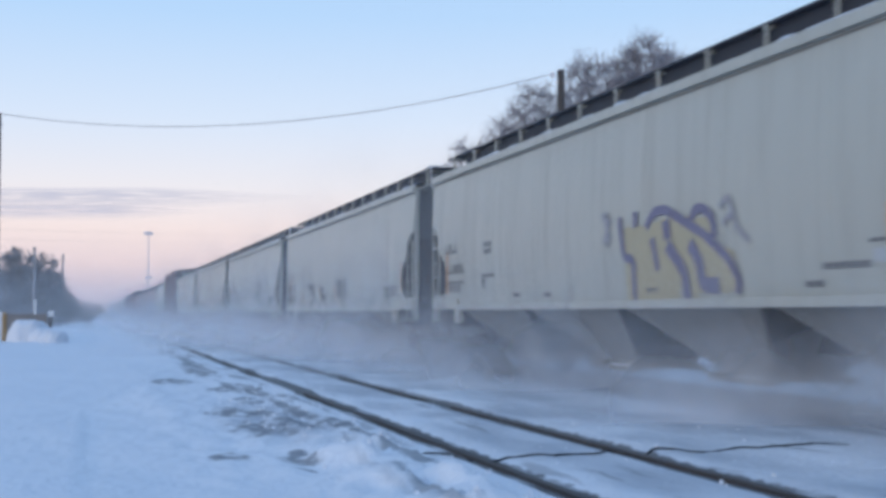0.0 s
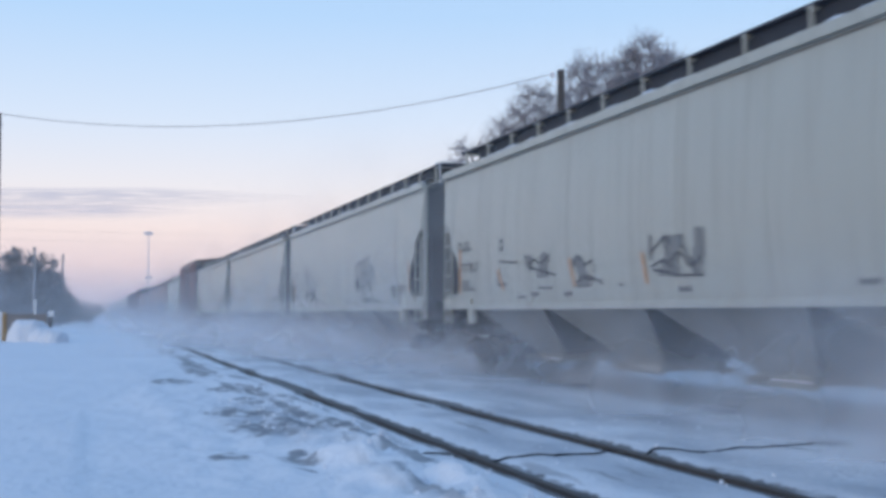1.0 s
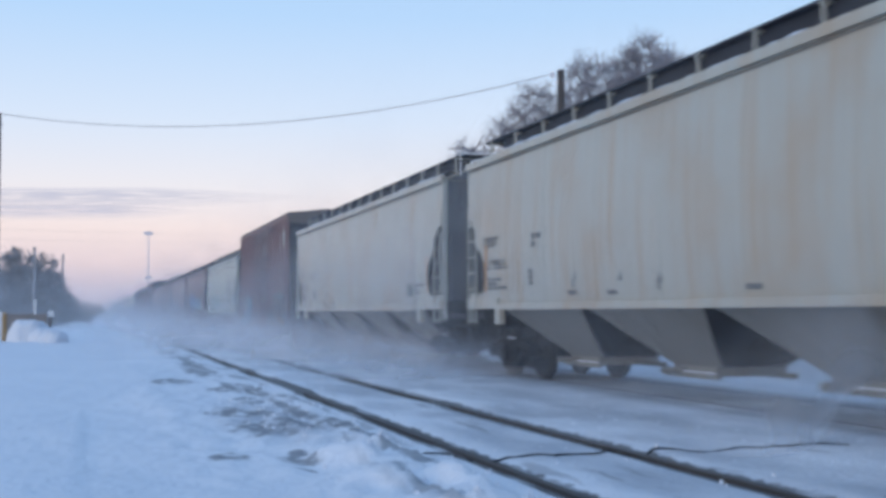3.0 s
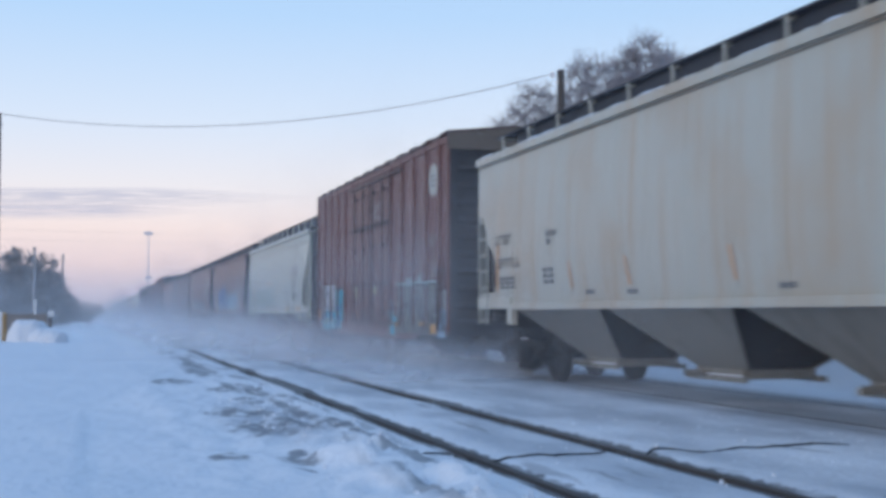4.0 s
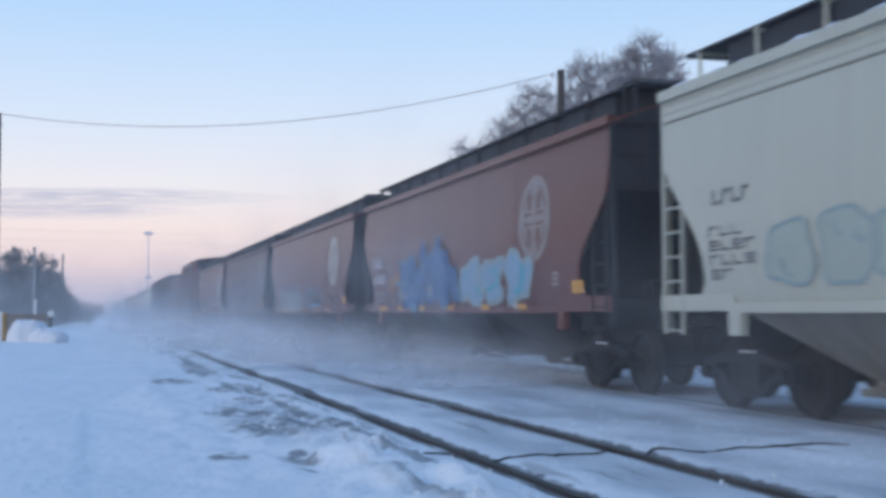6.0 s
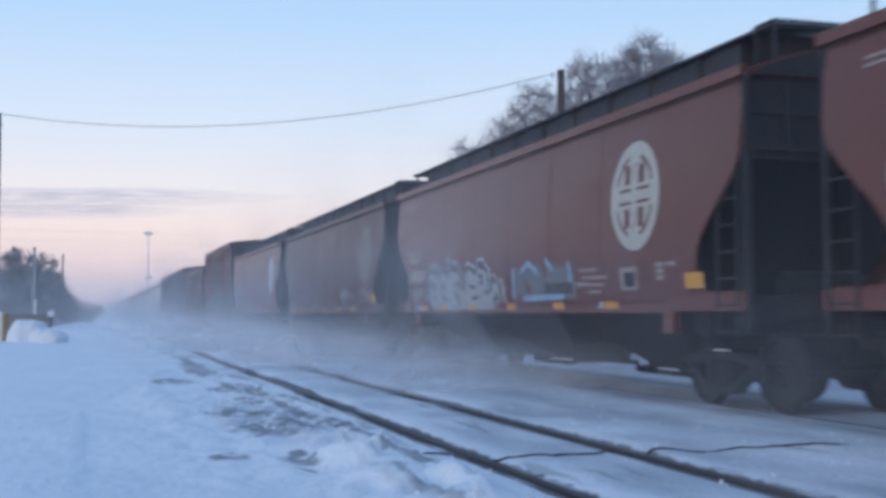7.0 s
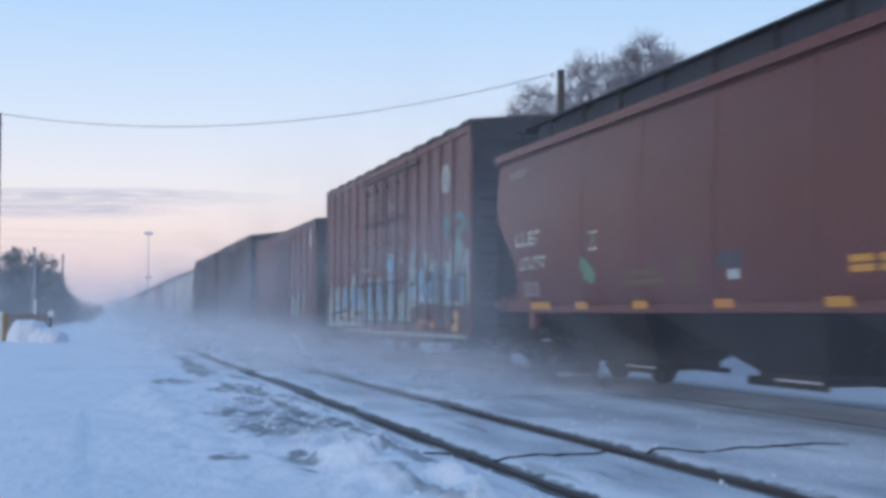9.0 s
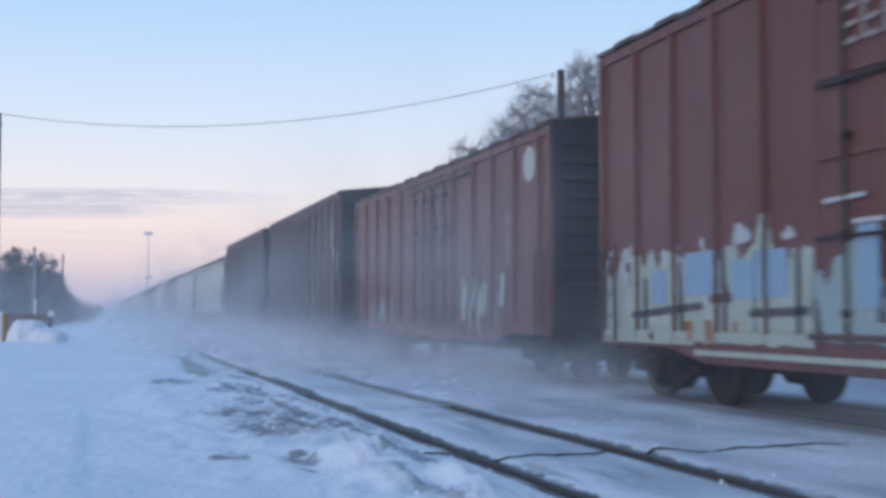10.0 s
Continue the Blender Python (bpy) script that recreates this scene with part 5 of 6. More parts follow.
    lines(car, kind, "faint_ink", 0.03, 0.05, ((9.17, 1.22), (8.7, 1.22)), ((8.3, 1.22), (7.9, 1.22)), ((6.9, 1.21), (6.5, 1.21)))
    panels(car, kind, "yellow", 0.070, (0.67, 1.15, 0.78, 0.98), (4.08, 4.6, 0.92, 1.01), (1.72, 2.2, 0.95, 1.03))
    ragged(car, kind, "sp_cyan", 0.014, 11.3, 12.36, 0.74, 1.95, 0.08, 28)
    ragged(car, kind, "sp_cyan", 0.014, 12.36, 14.45, 0.70, 1.27, 0.08, 29)
    panels(car, kind, "sp_white", 0.020, (12.47, 14.6, 1.29, 2.12))
    lines(car, kind, "sp_deep", 0.11, 0.024, ((11.4, 1.42), (11.9, 1.36), (12.4, 1.5)), ((12.7, 1.0), (13.1, 1.28), (13.5, 1.3)), ((13.9, 1.2), (14.2, 1.0)), ((11.45, 0.95), (12.0, 0.82)), ((11.6, 1.1), (12.2, 1.05)))
    lines(car, kind, "sp_black", 0.05, 0.026, ((11.32, 1.95), (11.9, 2.02), (12.36, 1.9)), ((12.4, 1.3), (12.9, 1.42), (13.4, 1.22)), ((11.4, 0.76), (12.3, 0.74)))
    lines(car, kind, "sp_edge", 0.07, 0.027, ((11.5, 1.6), (11.7, 1.25)), ((12.8, 0.85), (13.4, 0.9)), ((13.7, 0.95), (14.3, 0.8)))
    panels(car, kind, "sp_haze", 0.024, (13.5, 14.3, 1.66, 1.98), (12.6, 13.2, 1.36, 1.52), (13.9, 14.2, 1.36, 1.55))
    lines(car, kind, "sp_line", 0.05, 0.030, ((12.7, 1.95), (12.7, 1.62), (12.95, 1.62)), ((13.1, 1.95), (13.3, 1.62)), ((13.25, 1.5), (13.55, 1.36), (13.8, 1.5)), ((13.6, 1.95), (13.6, 1.72)), ((13.95, 1.93), (14.1, 1.72), (14.3, 1.93)))
    panels(car, kind, "sp_yellow", 0.032, (13.55, 13.9, 0.90, 1.06), (12.55, 12.85, 0.93, 1.06))
    panels(car, kind, "orange", 0.03, (14.75, 15.1, 1.05, 1.35))


def marks_cream(car, kind):
    for i in range(4):
        bars(car, kind, 1.8, 3.5, 2.62 + i * 0.1, 2.69 + i * 0.1, 1, "grey_ink", 1, 81)
        bars(car, kind, 2.2, 3.5, 2.18 + i * 0.09, 2.24 + i * 0.09, 1, "grey_ink", 1, 82)
    block(car, kind, 2.78, 3.32, 1.70, 2.02, "black")
    bars(car, kind, 2.85, 3.25, 1.72, 1.98, 3, "white_ink", 1, 84)
    graffiti(car, kind, 8.0, 13.7, 1.46, 2.32, 6, "sp_pale", "sp_teal", 85, 0.05, "sp_teal", 0.15)
    block(car, kind, 8.6, 10.3, 2.46, 2.54, "pale_orange", 0.0)
    for y, w in ((1.4, 0.85), (4.35, 0.45), (7.0, 0.42)):
        block(car, kind, y, y + w, 1.35, 1.46, "yellow", lift=0.082)
    bars(car, kind, 13.9, 15.0, 1.6, 2.3, 4, "grey_ink", 4, 87)
    bars(car, kind, 14.0, 14.9, 2.5, 2.75, 1, "grey_ink", 4, 88)
    bars(car, kind, 1.6, 2.3, 1.75, 2.0, 3, "grey_ink", 2, 89)
    bars(car, kind, 4.0, 5.2, 1.37, 1.43, 1, "grey_ink", 3, 90)
    block(car, kind, 4.8, 5.8, 2.05, 2.12, "grey_ink", 0.5)


def brown_marks(seed, ink="white_ink", emblem=(2.9, 2.87, 0.77), plain=False):
    def put(car, kind):
        bars(car, kind, 14.05, 15.3, 2.34, 2.68, 1, ink, 4, seed)
        bars(car, kind, 13.8, 15.1, 1.93, 2.23, 1, ink, 6, seed + 1)
        bars(car, kind, 13.9, 15.0, 1.50, 1.78, 3, "faint_ink", 4, seed + 2)
        y, z, r = emblem
        if plain:
            disc(car, kind, y, z, r, "sp_white")
            bm = bmesh.new()
            for k, w in ((-0.45, 0.5), (-0.2, 0.8), (0.05, 0.7), (0.35, 0.3)):
                patch(bm, kind, y - r * w * 0.6, y + r * w * 0.5, z + k * r, z + k * r + r * 0.12, 0, 0.018)
            part("emblem_bar", bm, "sp_pale", car)
        else:
            cross_emblem(car, kind, y, z, r, ink)
        bars(car, kind, 1.66, 2.32, 1.66, 1.92, 3, "faint_ink", 2, seed + 3)
        bars(car, kind, 4.6, 5.6, 1.62, 1.82, 2, "yellow" if plain else "faint_ink", 2, seed + 4)
        block(car, kind, 11.72, 12.05, 2.18, 2.22, ink), block(car, kind, 11.70, 12.03, 2.44, 2.47, ink), block(car, kind, 11.78, 11.98, 2.24, 2.42, "ghost_ink")
        block(car, kind, 0.98, 1.46, 1.54, 1.74, "yellow", lift=0.03)
        block(car, kind, 13.62, 14.52, 1.29, 1.41, "yellow", lift=0.085)
        for z in (3.66, 3.74):
            block(car, kind, 14.9, 15.7, z, z + 0.035, "faint_ink")
        for y in (3.46, 5.49, 7.78, 10.05, 12.1):
            block(car, kind, y, y + 0.46, 1.29, 1.395, "yellow" if y != 7.78 else "orange", lift=0.085)
        block(car, kind, 3.95, 4.12, 1.30, 1.39, "sp_white", lift=0.085)
    return put


def marks_blue(car, kind):
    brown_marks(101, emblem=(3.1, 2.85, 0.75), ink="faint_ink")(car, kind)
    bars(car, kind, 14.1, 15.3, 2.36, 2.69, 1, "sp_white", 4, 102)
    bars(car, kind, 13.85, 15.15, 1.94, 2.25, 1, "sp_white", 6, 103)
    wild_style(car, kind, 11.3, 13.3, 1.6, 2.25, 6, ("sp_rust", "sp_burnt"), "sp_rust", 109, 0.15)
    graffiti(car, kind, 8.0, 11.6, 1.34, 2.5, 3, "sp_blue", "sp_blue", 104, 0.10, "sp_blue", 0.35, 0.036)
    wild_style(car, kind, 7.7, 11.85, 1.46, 2.68, 11, ("sp_blue", "sp_deep"), "sp_edge", 107, 0.36, 0.046)
    ragged(car, kind, "sp_blue", 0.040, 11.0, 12.1, 1.34, 1.9, 0.15, 61)
    lines(car, kind, "sp_edge", 0.06, 0.095, ((12.36, 2.0), (12.1, 1.34)), ((12.36, 2.0), (11.9, 1.9), (11.4, 1.88)), ((11.84, 2.47), (11.21, 2.38), (11.0, 2.65)), ((11.84, 2.45), (11.6, 2.02), (11.05, 2.18)))
    lines(car, kind, "sp_rust", 0.16, 0.030, ((13.3, 2.0), (12.6, 2.1), (12.3, 1.95)), ((12.9, 2.1), (12.75, 1.85)), ((12.5, 2.1), (12.0, 2.3)))
    lines(car, kind, "sp_smear", 0.22, 0.026, ((12.5, 2.45), (12.15, 2.38)), ((12.7, 1.7), (12.55, 1.66)))
    drips(car, kind, 9.0, 12.0, 1.5, 1.9, "sp_white", 108, 8, widest=0.1, base=0.09)
    graffiti(car, kind, 3.2, 7.5, 1.36, 2.3, 3, "sp_ltblue", "sp_teal", 106, 0.10, "sp_aqua", 0.35)


def marks_white_tag(car, kind):
    brown_marks(111)(car, kind)
    ragged(car, kind, "sp_chalk", 0.013, 9.2, 13.5, 1.40, 2.08, 0.12, 71, 0.1)
    ragged(car, kind, "sp_chalk", 0.015, 8.45, 9.3, 1.42, 1.80, 0.2, 72, 0.45)
    ragged(car, kind, "sp_chalk", 0.013, 13.3, 13.75, 1.40, 1.65, 0.15, 73, 0.4)
    tops = (((13.55, 1.62), (13.46, 2.07), (13.05, 2.23), (12.66, 2.1), (12.37, 1.77), (12.23, 1.84)), ((12.22, 2.04), (12.07, 2.28), (11.83, 2.29), (11.8, 2.16), (12.01, 1.97)),
            ((11.73, 2.09), (11.6, 2.25), (11.34, 2.2), (10.91, 1.91), (10.74, 1.69)), ((10.85, 1.82), (10.73, 2.13), (10.38, 2.14), (10.06, 2.0)), ((10.06, 2.0), (9.95, 2.2), (9.59, 2.2), (9.3, 1.98), (9.31, 1.73)))
    lines(car, kind, "sp_chalk", 0.10, 0.018, *[[(y, z + 0.07) for y, z in p] for p in tops])
    lines(car, kind, "sp_line", 0.085, 0.024, *tops)
    lines(car, kind, "sp_line", 0.07, 0.027, ((13.34, 1.8), (13.25, 1.95), (13.09, 1.87), (13.22, 1.69), (12.9, 1.86)), ((11.48, 1.74), (11.41, 1.87), (11.09, 1.83), (10.92, 1.66)), ((11.54, 1.68), (11.23, 1.51)), ((10.5, 1.77), (10.12, 1.73)),
          ((10.4, 1.53), (9.96, 1.52)), ((9.9, 1.9), (9.85, 1.97), (9.59, 1.94), (9.65, 1.83), (9.85, 1.81)), ((9.55, 1.65), (9.31, 1.59), (9.07, 1.78)), ((9.13, 1.49), (8.77, 1.48), (8.99, 1.63)), ((12.6, 1.75), (12.45, 1.55), (12.1, 1.5)), ((13.3, 1.62), (13.1, 1.55)))
    lines(car, kind, "sp_chalk", 0.05, 0.022, ((9.25, 1.98), (8.93, 1.93), (8.59, 1.76), (8.38, 1.64)), ((8.6, 1.85), (8.4, 1.82)), ((12.7, 2.17), (12.51, 2.23)))
    block(car, kind, 8.9, 13.1, 1.30, 1.40, "sp_chalk", lift=0.080)
    block(car, kind, 13.95, 14.5, 1.30, 1.40, "sp_ltblue", lift=0.090)
    ragged(car, kind, "sp_dim", 0.013, 5.1, 7.95, 1.46, 2.0, 0.15, 74, 0.6)
    lines(car, kind, "sp_ltblue", 0.10, 0.018, ((7.95, 1.5), (7.9, 2.05)), ((7.5, 1.95), (7.1, 2.1), (6.7, 1.9)), ((5.25, 1.6), (5.3, 2.05)), ((6.3, 2.12), (6.0, 1.95)), ((7.4, 1.48), (5.6, 1.5)))
    panels(car, kind, "sp_smear", 0.022, (5.2, 6.4, 1.54, 1.72))
    lines(car, kind, "faint_ink", 0.045, 0.013, ((4.9, 1.89), (4.25, 1.88)), ((4.82, 1.77), (3.86, 1.76)), ((4.75, 1.66), (4.0, 1.65)), ((4.6, 1.55), (4.1, 1.55)))
    panels(car, kind, "faint_ink", 0.013, (2.88, 3.42, 1.55, 1.88))
    panels(car, kind, "dark_end", 0.017, (2.95, 3.28, 1.60, 1.80))


def marks_faded(car, kind):
    brown_marks(121, ink="worn_emblem", emblem=(2.2, 2.86, 0.77))(car, kind)
    lines(car, kind, "sp_haze", 0.035, 0.013, ((11.85, 1.95), (11.78, 1.6), (11.64, 1.52), (11.35, 2.03), (11.63, 1.9)), ((11.36, 1.76), (11.02, 1.76)), ((11.3, 1.49), (11.22, 1.68)), ((10.96, 1.64), (10.71, 1.48)), ((10.39, 1.95), (10.28, 1.53)),
          ((10.15, 1.94), (9.92, 2.03), (9.76, 1.95), (9.92, 1.88), (10.1, 1.89)), ((10.16, 1.47), (10.15, 1.87)), ((9.76, 1.86), (9.6, 1.46)), ((9.87, 1.78), (9.44, 1.77), (9.55, 1.49)), ((10.34, 1.46), (9.14, 1.45)), loop(9.95, 1.62, 0.12, 0.12), loop(11.5, 1.66, 0.10, 0.12))
    ragged(car, kind, "sp_dim", 0.012, 4.7, 5.4, 1.62, 1.88, 0.08, 81, 0.2)
    lines(car, kind, "sp_haze", 0.07, 0.015, ((5.28, 1.98), (5.1, 1.95)), ((5.0, 1.85), (4.75, 1.93), (4.7, 1.66)), ((5.15, 1.58), (5.16, 1.31)), ((4.84, 1.57), (4.98, 1.38)), ((4.69, 1.81), (4.4, 1.84), (4.28, 1.78)))
    lines(car, kind, "faint_ink", 0.03, 0.015, ((4.26, 1.74), (3.75, 1.72)), ((4.2, 1.68), (3.7, 1.66)), ((4.26, 1.58), (3.48, 1.56)))
    ragged(car, kind, "sp_ochre", 0.011, 6.25, 6.95, 1.56, 1.74, 0.08, 82, 0.3)
    ragged(car, kind, "sp_ochre", 0.011, 8.85, 9.35, 1.56, 1.76, 0.08, 83, 0.3)
    panels(car, kind, "faint_ink", 0.013, (7.7, 7.88, 1.55, 1.64), (2.1, 2.75, 1.55, 1.88))
    panels(car, kind, "faded_brown", 0.02, (2.22, 2.63, 1.6, 1.83))
    lines(car, kind, "faint_ink", 0.03, 0.02, loop(1.85, 1.68, 0.16, 0.14), loop(1.7, 1.7, 0.10, 0.10))


def marks_oval(car, kind):
    brown_marks(131, emblem=(2.25, 2.82, 0.77), plain=True)(car, kind)
    lines(car, kind, "sp_leaf", 0.20, 0.014, ((12.38, 2.02), (12.1, 1.9), (11.88, 1.74)), ((12.3, 1.86), (11.95, 1.76)))
    lines(car, kind, "sp_ochre", 0.07, 0.014, ((10.85, 1.80), (9.72, 1.79)), ((10.85, 1.66), (9.58, 1.66)))
    lines(car, kind, "sp_ochre", 0.04, 0.014, *[((9.2, z), (8.72, z)) for z in (1.64, 1.71, 1.79, 1.89)])
    ragged(car, kind, "sp_smear", 0.012, 7.6, 8.2, 1.78, 1.96, 0.06, 84, 0.3)
    panels(car, kind, "sp_white", 0.016, (7.68, 7.96, 1.63, 1.75))
    panels(car, kind, "sp_white", 0.085, (12.26, 12.58, 1.30, 1.40))
    block(car, kind, 2.9, 3.35, 1.62, 1.90, "white_ink"), block(car, kind, 2.96, 3.29, 1.67, 1.85, "brown_paint", lift=0.02)


def marks_tagged_box(car, kind):
    disc(car, kind, 1.9, 4.15, 0.32, "white_ink", "emblem", 0.02)
    bm = bmesh.new()
    for z in (4.04, 4.13, 4.22):
        patch(bm, kind, 1.7, 2.1, z - 0.018, z + 0.018, 0, 0.026)
    part("emblem_bar", bm, "grey_ink", car)
    bars(car, kind, 6.15, 6.9, 3.76, 4.14, 3, "faint_ink", 2, 141, "stencil")
    bars(car, kind, 7.9, 9.3, 3.85, 4.40, 1, "faint_ink", 4, 142)
    ragged(car, kind, "sp_pale", 0.010, 0.06, 5.0, 0.98, 2.35, 0.42, 41, 0.35)
    ragged(car, kind, "sp_green", 0.014, 0.1, 4.95, 1.3, 2.15, 0.5, 42, 0.8)
    ragged(car, kind, "sp_mint", 0.016, 0.54, 1.23, 2.25, 3.2, 0.25, 43, 0.95)
    ragged(car, kind, "sp_green", 0.018, 0.6, 1.2, 2.3, 2.9, 0.3, 44, 0.9)
    ragged(car, kind, "sp_teal", 0.014, 4.2, 4.75, 1.9, 2.95, 0.35, 45, 0.9)
    ragged(car, kind, "sp_teal", 0.014, 3.57, 3.94, 2.5, 3.05, 0.3, 46, 1.0)
    lines(car, kind, "sp_mint", 0.13, 0.020, loop(1.84, 3.1, 0.17, 0.15), ((1.9, 3.0), (1.7, 2.85)), ((0.05, 2.95), (0.38, 3.1)), ((0.2, 3.2), (0.3, 2.8)), ((1.2, 3.25), (0.7, 3.3), (0.6, 3.0), (1.1, 2.9), (0.7, 2.65)))
    ragged(car, kind, "sp_white", 0.020, 0.06, 0.45, 2.05, 2.5, 0.15, 47, 0.5)
    ragged(car, kind, "sp_burnt", 0.016, 0.06, 4.85, 0.82, 1.40, 0.10, 48, 0.25)
    ragged(car, kind, "sp_rust", 0.020, 0.5, 4.8, 0.84, 1.22, 0.12, 49, 1.0)
    panels(car, kind, "sp_black", 0.026, (4.34, 4.86, 1.46, 1.97), (3.48, 4.14, 1.40, 2.31), (2.84, 3.42, 1.38, 2.10), (2.30, 2.75, 1.40, 2.30), (0.9, 1.40, 1.48, 1.96), (0.05, 0.34, 1.07, 1.35), (3.98, 4.16, 0.84, 1.44), (2.78, 2.92, 0.84, 1.40), (1.36, 1.50, 0.9, 1.5))
    lines(car, kind, "sp_black", 0.30, 0.030, ((2.12, 0.84), (2.10, 1.5), (2.2, 1.95)), ((2.2, 1.9), (1.9, 2.05)))
    lines(car, kind, "sp_black", 0.08, 0.034, ((4.9, 1.9), (4.19, 1.95), (4.13, 2.31), (3.43, 2.33), (3.38, 2.12), (2.8, 2.12)), ((2.8, 2.2), (2.37, 2.32)), ((2.29, 2.0), (1.53, 2.36), (1.4, 2.3)), ((1.38, 1.87), (0.95, 2.02), (0.5, 2.04)))
    panels(car, kind, "sp_ltblue", 0.040, (4.42, 4.76, 1.55, 1.88), (3.58, 4.00, 1.48, 2.2), (2.93, 3.31, 1.44, 1.94), (2.37, 2.65, 1.46, 2.2), (1.45, 1.76, 1.58, 2.26), (0.55, 0.96, 1.5, 1.97))
    panels(car, kind, "sp_white", 0.044, (4.42, 4.70, 1.52, 1.64), (3.60, 3.95, 1.46, 1.60), (2.95, 3.2, 1.44, 1.54), (2.4, 2.6, 1.46, 1.56), (0.58, 0.9, 1.48, 1.60), (3.6, 4.0, 2.18, 2.23), (1.5, 1.8, 2.25, 2.3), (4.0, 4.6, 1.44, 1.48))
    panels(car, kind, "sp_edge", 0.042, (3.65, 3.85, 1.7, 2.05), (0.62, 0.85, 1.66, 1.9), (2.98, 3.12, 1.6, 1.85))
    panels(car, kind, "yellow", 0.100, (0.57, 1.06, 1.11, 1.27), (0.58, 1.03, 0.84, 1.06))
    panels(car, kind, "orange", 0.085, (2.41, 2.77, 0.90, 1.03), (3.51, 3.88, 0.90, 1.10))
    # across the doors: murky blue, green and grey with broken dark strokes
    ragged(car, kind, "sp_teal", 0.012, 5.0, 9.9, 0.92, 1.75, 0.40, 51, 0.45)
    ragged(car, kind, "sp_green", 0.016, 4.95, 6.2, 0.92, 1.65, 0.25, 52, 0.5)
    ragged(car, kind, "sp_smear", 0.020, 5.3, 9.8, 0.90, 1.40, 0.4, 53, 1.05)
    panels(car, kind, "sp_ltblue", 0.026, (6.22, 6.88, 2.25, 2.62), (6.30, 6.70, 1.35, 2.2), (8.70, 9.05, 1.28, 2.1), (7.58, 7.95, 1.34, 2.05))
    panels(car, kind, "sp_black", 0.030, (7.1, 7.4, 0.95, 1.9), (5.95, 6.2, 0.95, 1.7), (8.2, 8.4, 1.0, 1.7))
    lines(car, kind, "sp_white", 0.05, 0.034, ((6.2, 2.68), (6.9, 2.72)), ((5.3, 2.5), (5.7, 2.6)), ((8.9, 2.4), (9.6, 2.38)), ((7.5, 2.1), (8.0, 2.1)), ((8.6, 2.14), (9.1, 2.14)))
    lines(car, kind, "sp_pale", 0.10, 0.038, ((6.9, 2.6), (6.5, 1.4)), ((7.0, 2.2), (6.9, 1.8)), ((5.1, 0.95), (5.05, 2.0)))
    ragged(car, kind, "sp_pale", 0.012, 9.85, 15.25, 0.86, 1.95, 0.5, 54, 0.35)
    ragged(car, kind, "sp_white", 0.016, 9.9, 15.2, 1.1, 2.05, 0.6, 55, 0.95)
    panels(car, kind, "sp_ltblue", 0.026, (11.91, 12.75, 1.45, 2.0), (10.4, 11.0, 1.40, 1.95), (11.1, 11.6, 1.40, 1.85), (13.3, 13.7, 1.35, 1.8))
    lines(car, kind, "sp_smear", 0.10, 0.030, ((10.0, 1.25), (11.2, 1.22)), ((12.3, 1.32), (14.2, 1.2)), ((10.2, 1.0), (10.2, 1.9)), ((11.05, 1.0), (11.05, 1.95)), ((11.75, 1.0), (11.8, 2.0)), ((12.85, 1.0), (12.9, 1.9)), ((13.9, 1.0), (13.9, 1.7)))
    ragged(car, kind, "sp_rust", 0.022, 9.9, 15.2, 0.88, 1.15, 0.10, 56, 1.1)
    block(car, kind, 0.15, 12.4, 0.70, 0.77, "sp_pale", lift=0.052, name="chalk_line")
    block(car, kind, 12.4, 15.2, 0.82, 0.87, "sp_pale", lift=0.052, name="chalk_line")


def marks_low_box(car, kind):
    disc(car, kind, 1.1, 3.85, 0.31, "white_ink", "emblem", 0.02)
    drips(car, kind, 2.4, 5.4, 0.85, 2.0, "sp_pale", 161, 16)
    bars(car, kind, 1.8, 2.4, 2.1, 3.1, 4, "faint_ink", 2, 162)
    drips(car, kind, 9.5, 14.5, 0.9, 1.7, "sp_teal", 163, 10)


def marks_dark_box(car, kind):
    drips(car, kind, 0.4, 2.0, 2.6, 4.6, "sp_pale", 171, 4)
    drips(car, kind, 1.0, 14.0, 0.9, 1.9, "sp_pale", 172, 16)


hopper("hopper_car", 6.34, GREY, "pale grey covered hopper car with yellow and purple graffiti", marks_first)
hopper("hopper_car", 27.11, GREY, "pale grey covered hopper car with small black graffiti and orange marks", marks_second)
hopper("hopper_car", 48.05, GREY, "pale grey covered hopper car with looped black graffiti", marks_third)
hopper("hopper_car", 68.85, RUSTY, "rust-stained pale grey covered hopper car", marks_fourth)
hopper("hopper_car", 89.85, RUSTY, "rust-streaked pale grey covered hopper car", marks_fifth)
boxcar("boxcar", 111.15, HIGH_BOX, "tall mineral-red boxcar with silver and cyan graffiti", marks_high_box)
hopper("hopper_car", 128.26, CREAM, "cream covered hopper car with faded teal graffiti", marks_cream)
hopper("hopper_car", 146.2, BROWN, "brown covered hopper car with large blue graffiti", marks_blue)
hopper("hopper_car", 164.15, BROWN, "brown covered hopper car with white graffiti and cross emblem", marks_white_tag)
hopper("hopper_car", 182.03, FADED, "faded brown covered hopper car with worn cross emblem", marks_faded)
hopper("hopper_car", 200.0, BROWN, "brown covered hopper car with white round emblem", marks_oval)
boxcar("boxcar", 218.05, TAGGED_BOX, "tall rusty-red boxcar covered in pale graffiti", marks_tagged_box)
boxcar("boxcar", 235.4, LOW_BOX, "lower mineral-red boxcar with small round emblem", marks_low_box)
boxcar("boxcar", 252.9, DARK_BOX, "tall weathered dark brown boxcar", marks_dark_box)
boxcar("boxcar", 270.0, DARK_BOX, "weathered dark brown boxcar with streaked sides", marks_low_box)
spot = 287.0
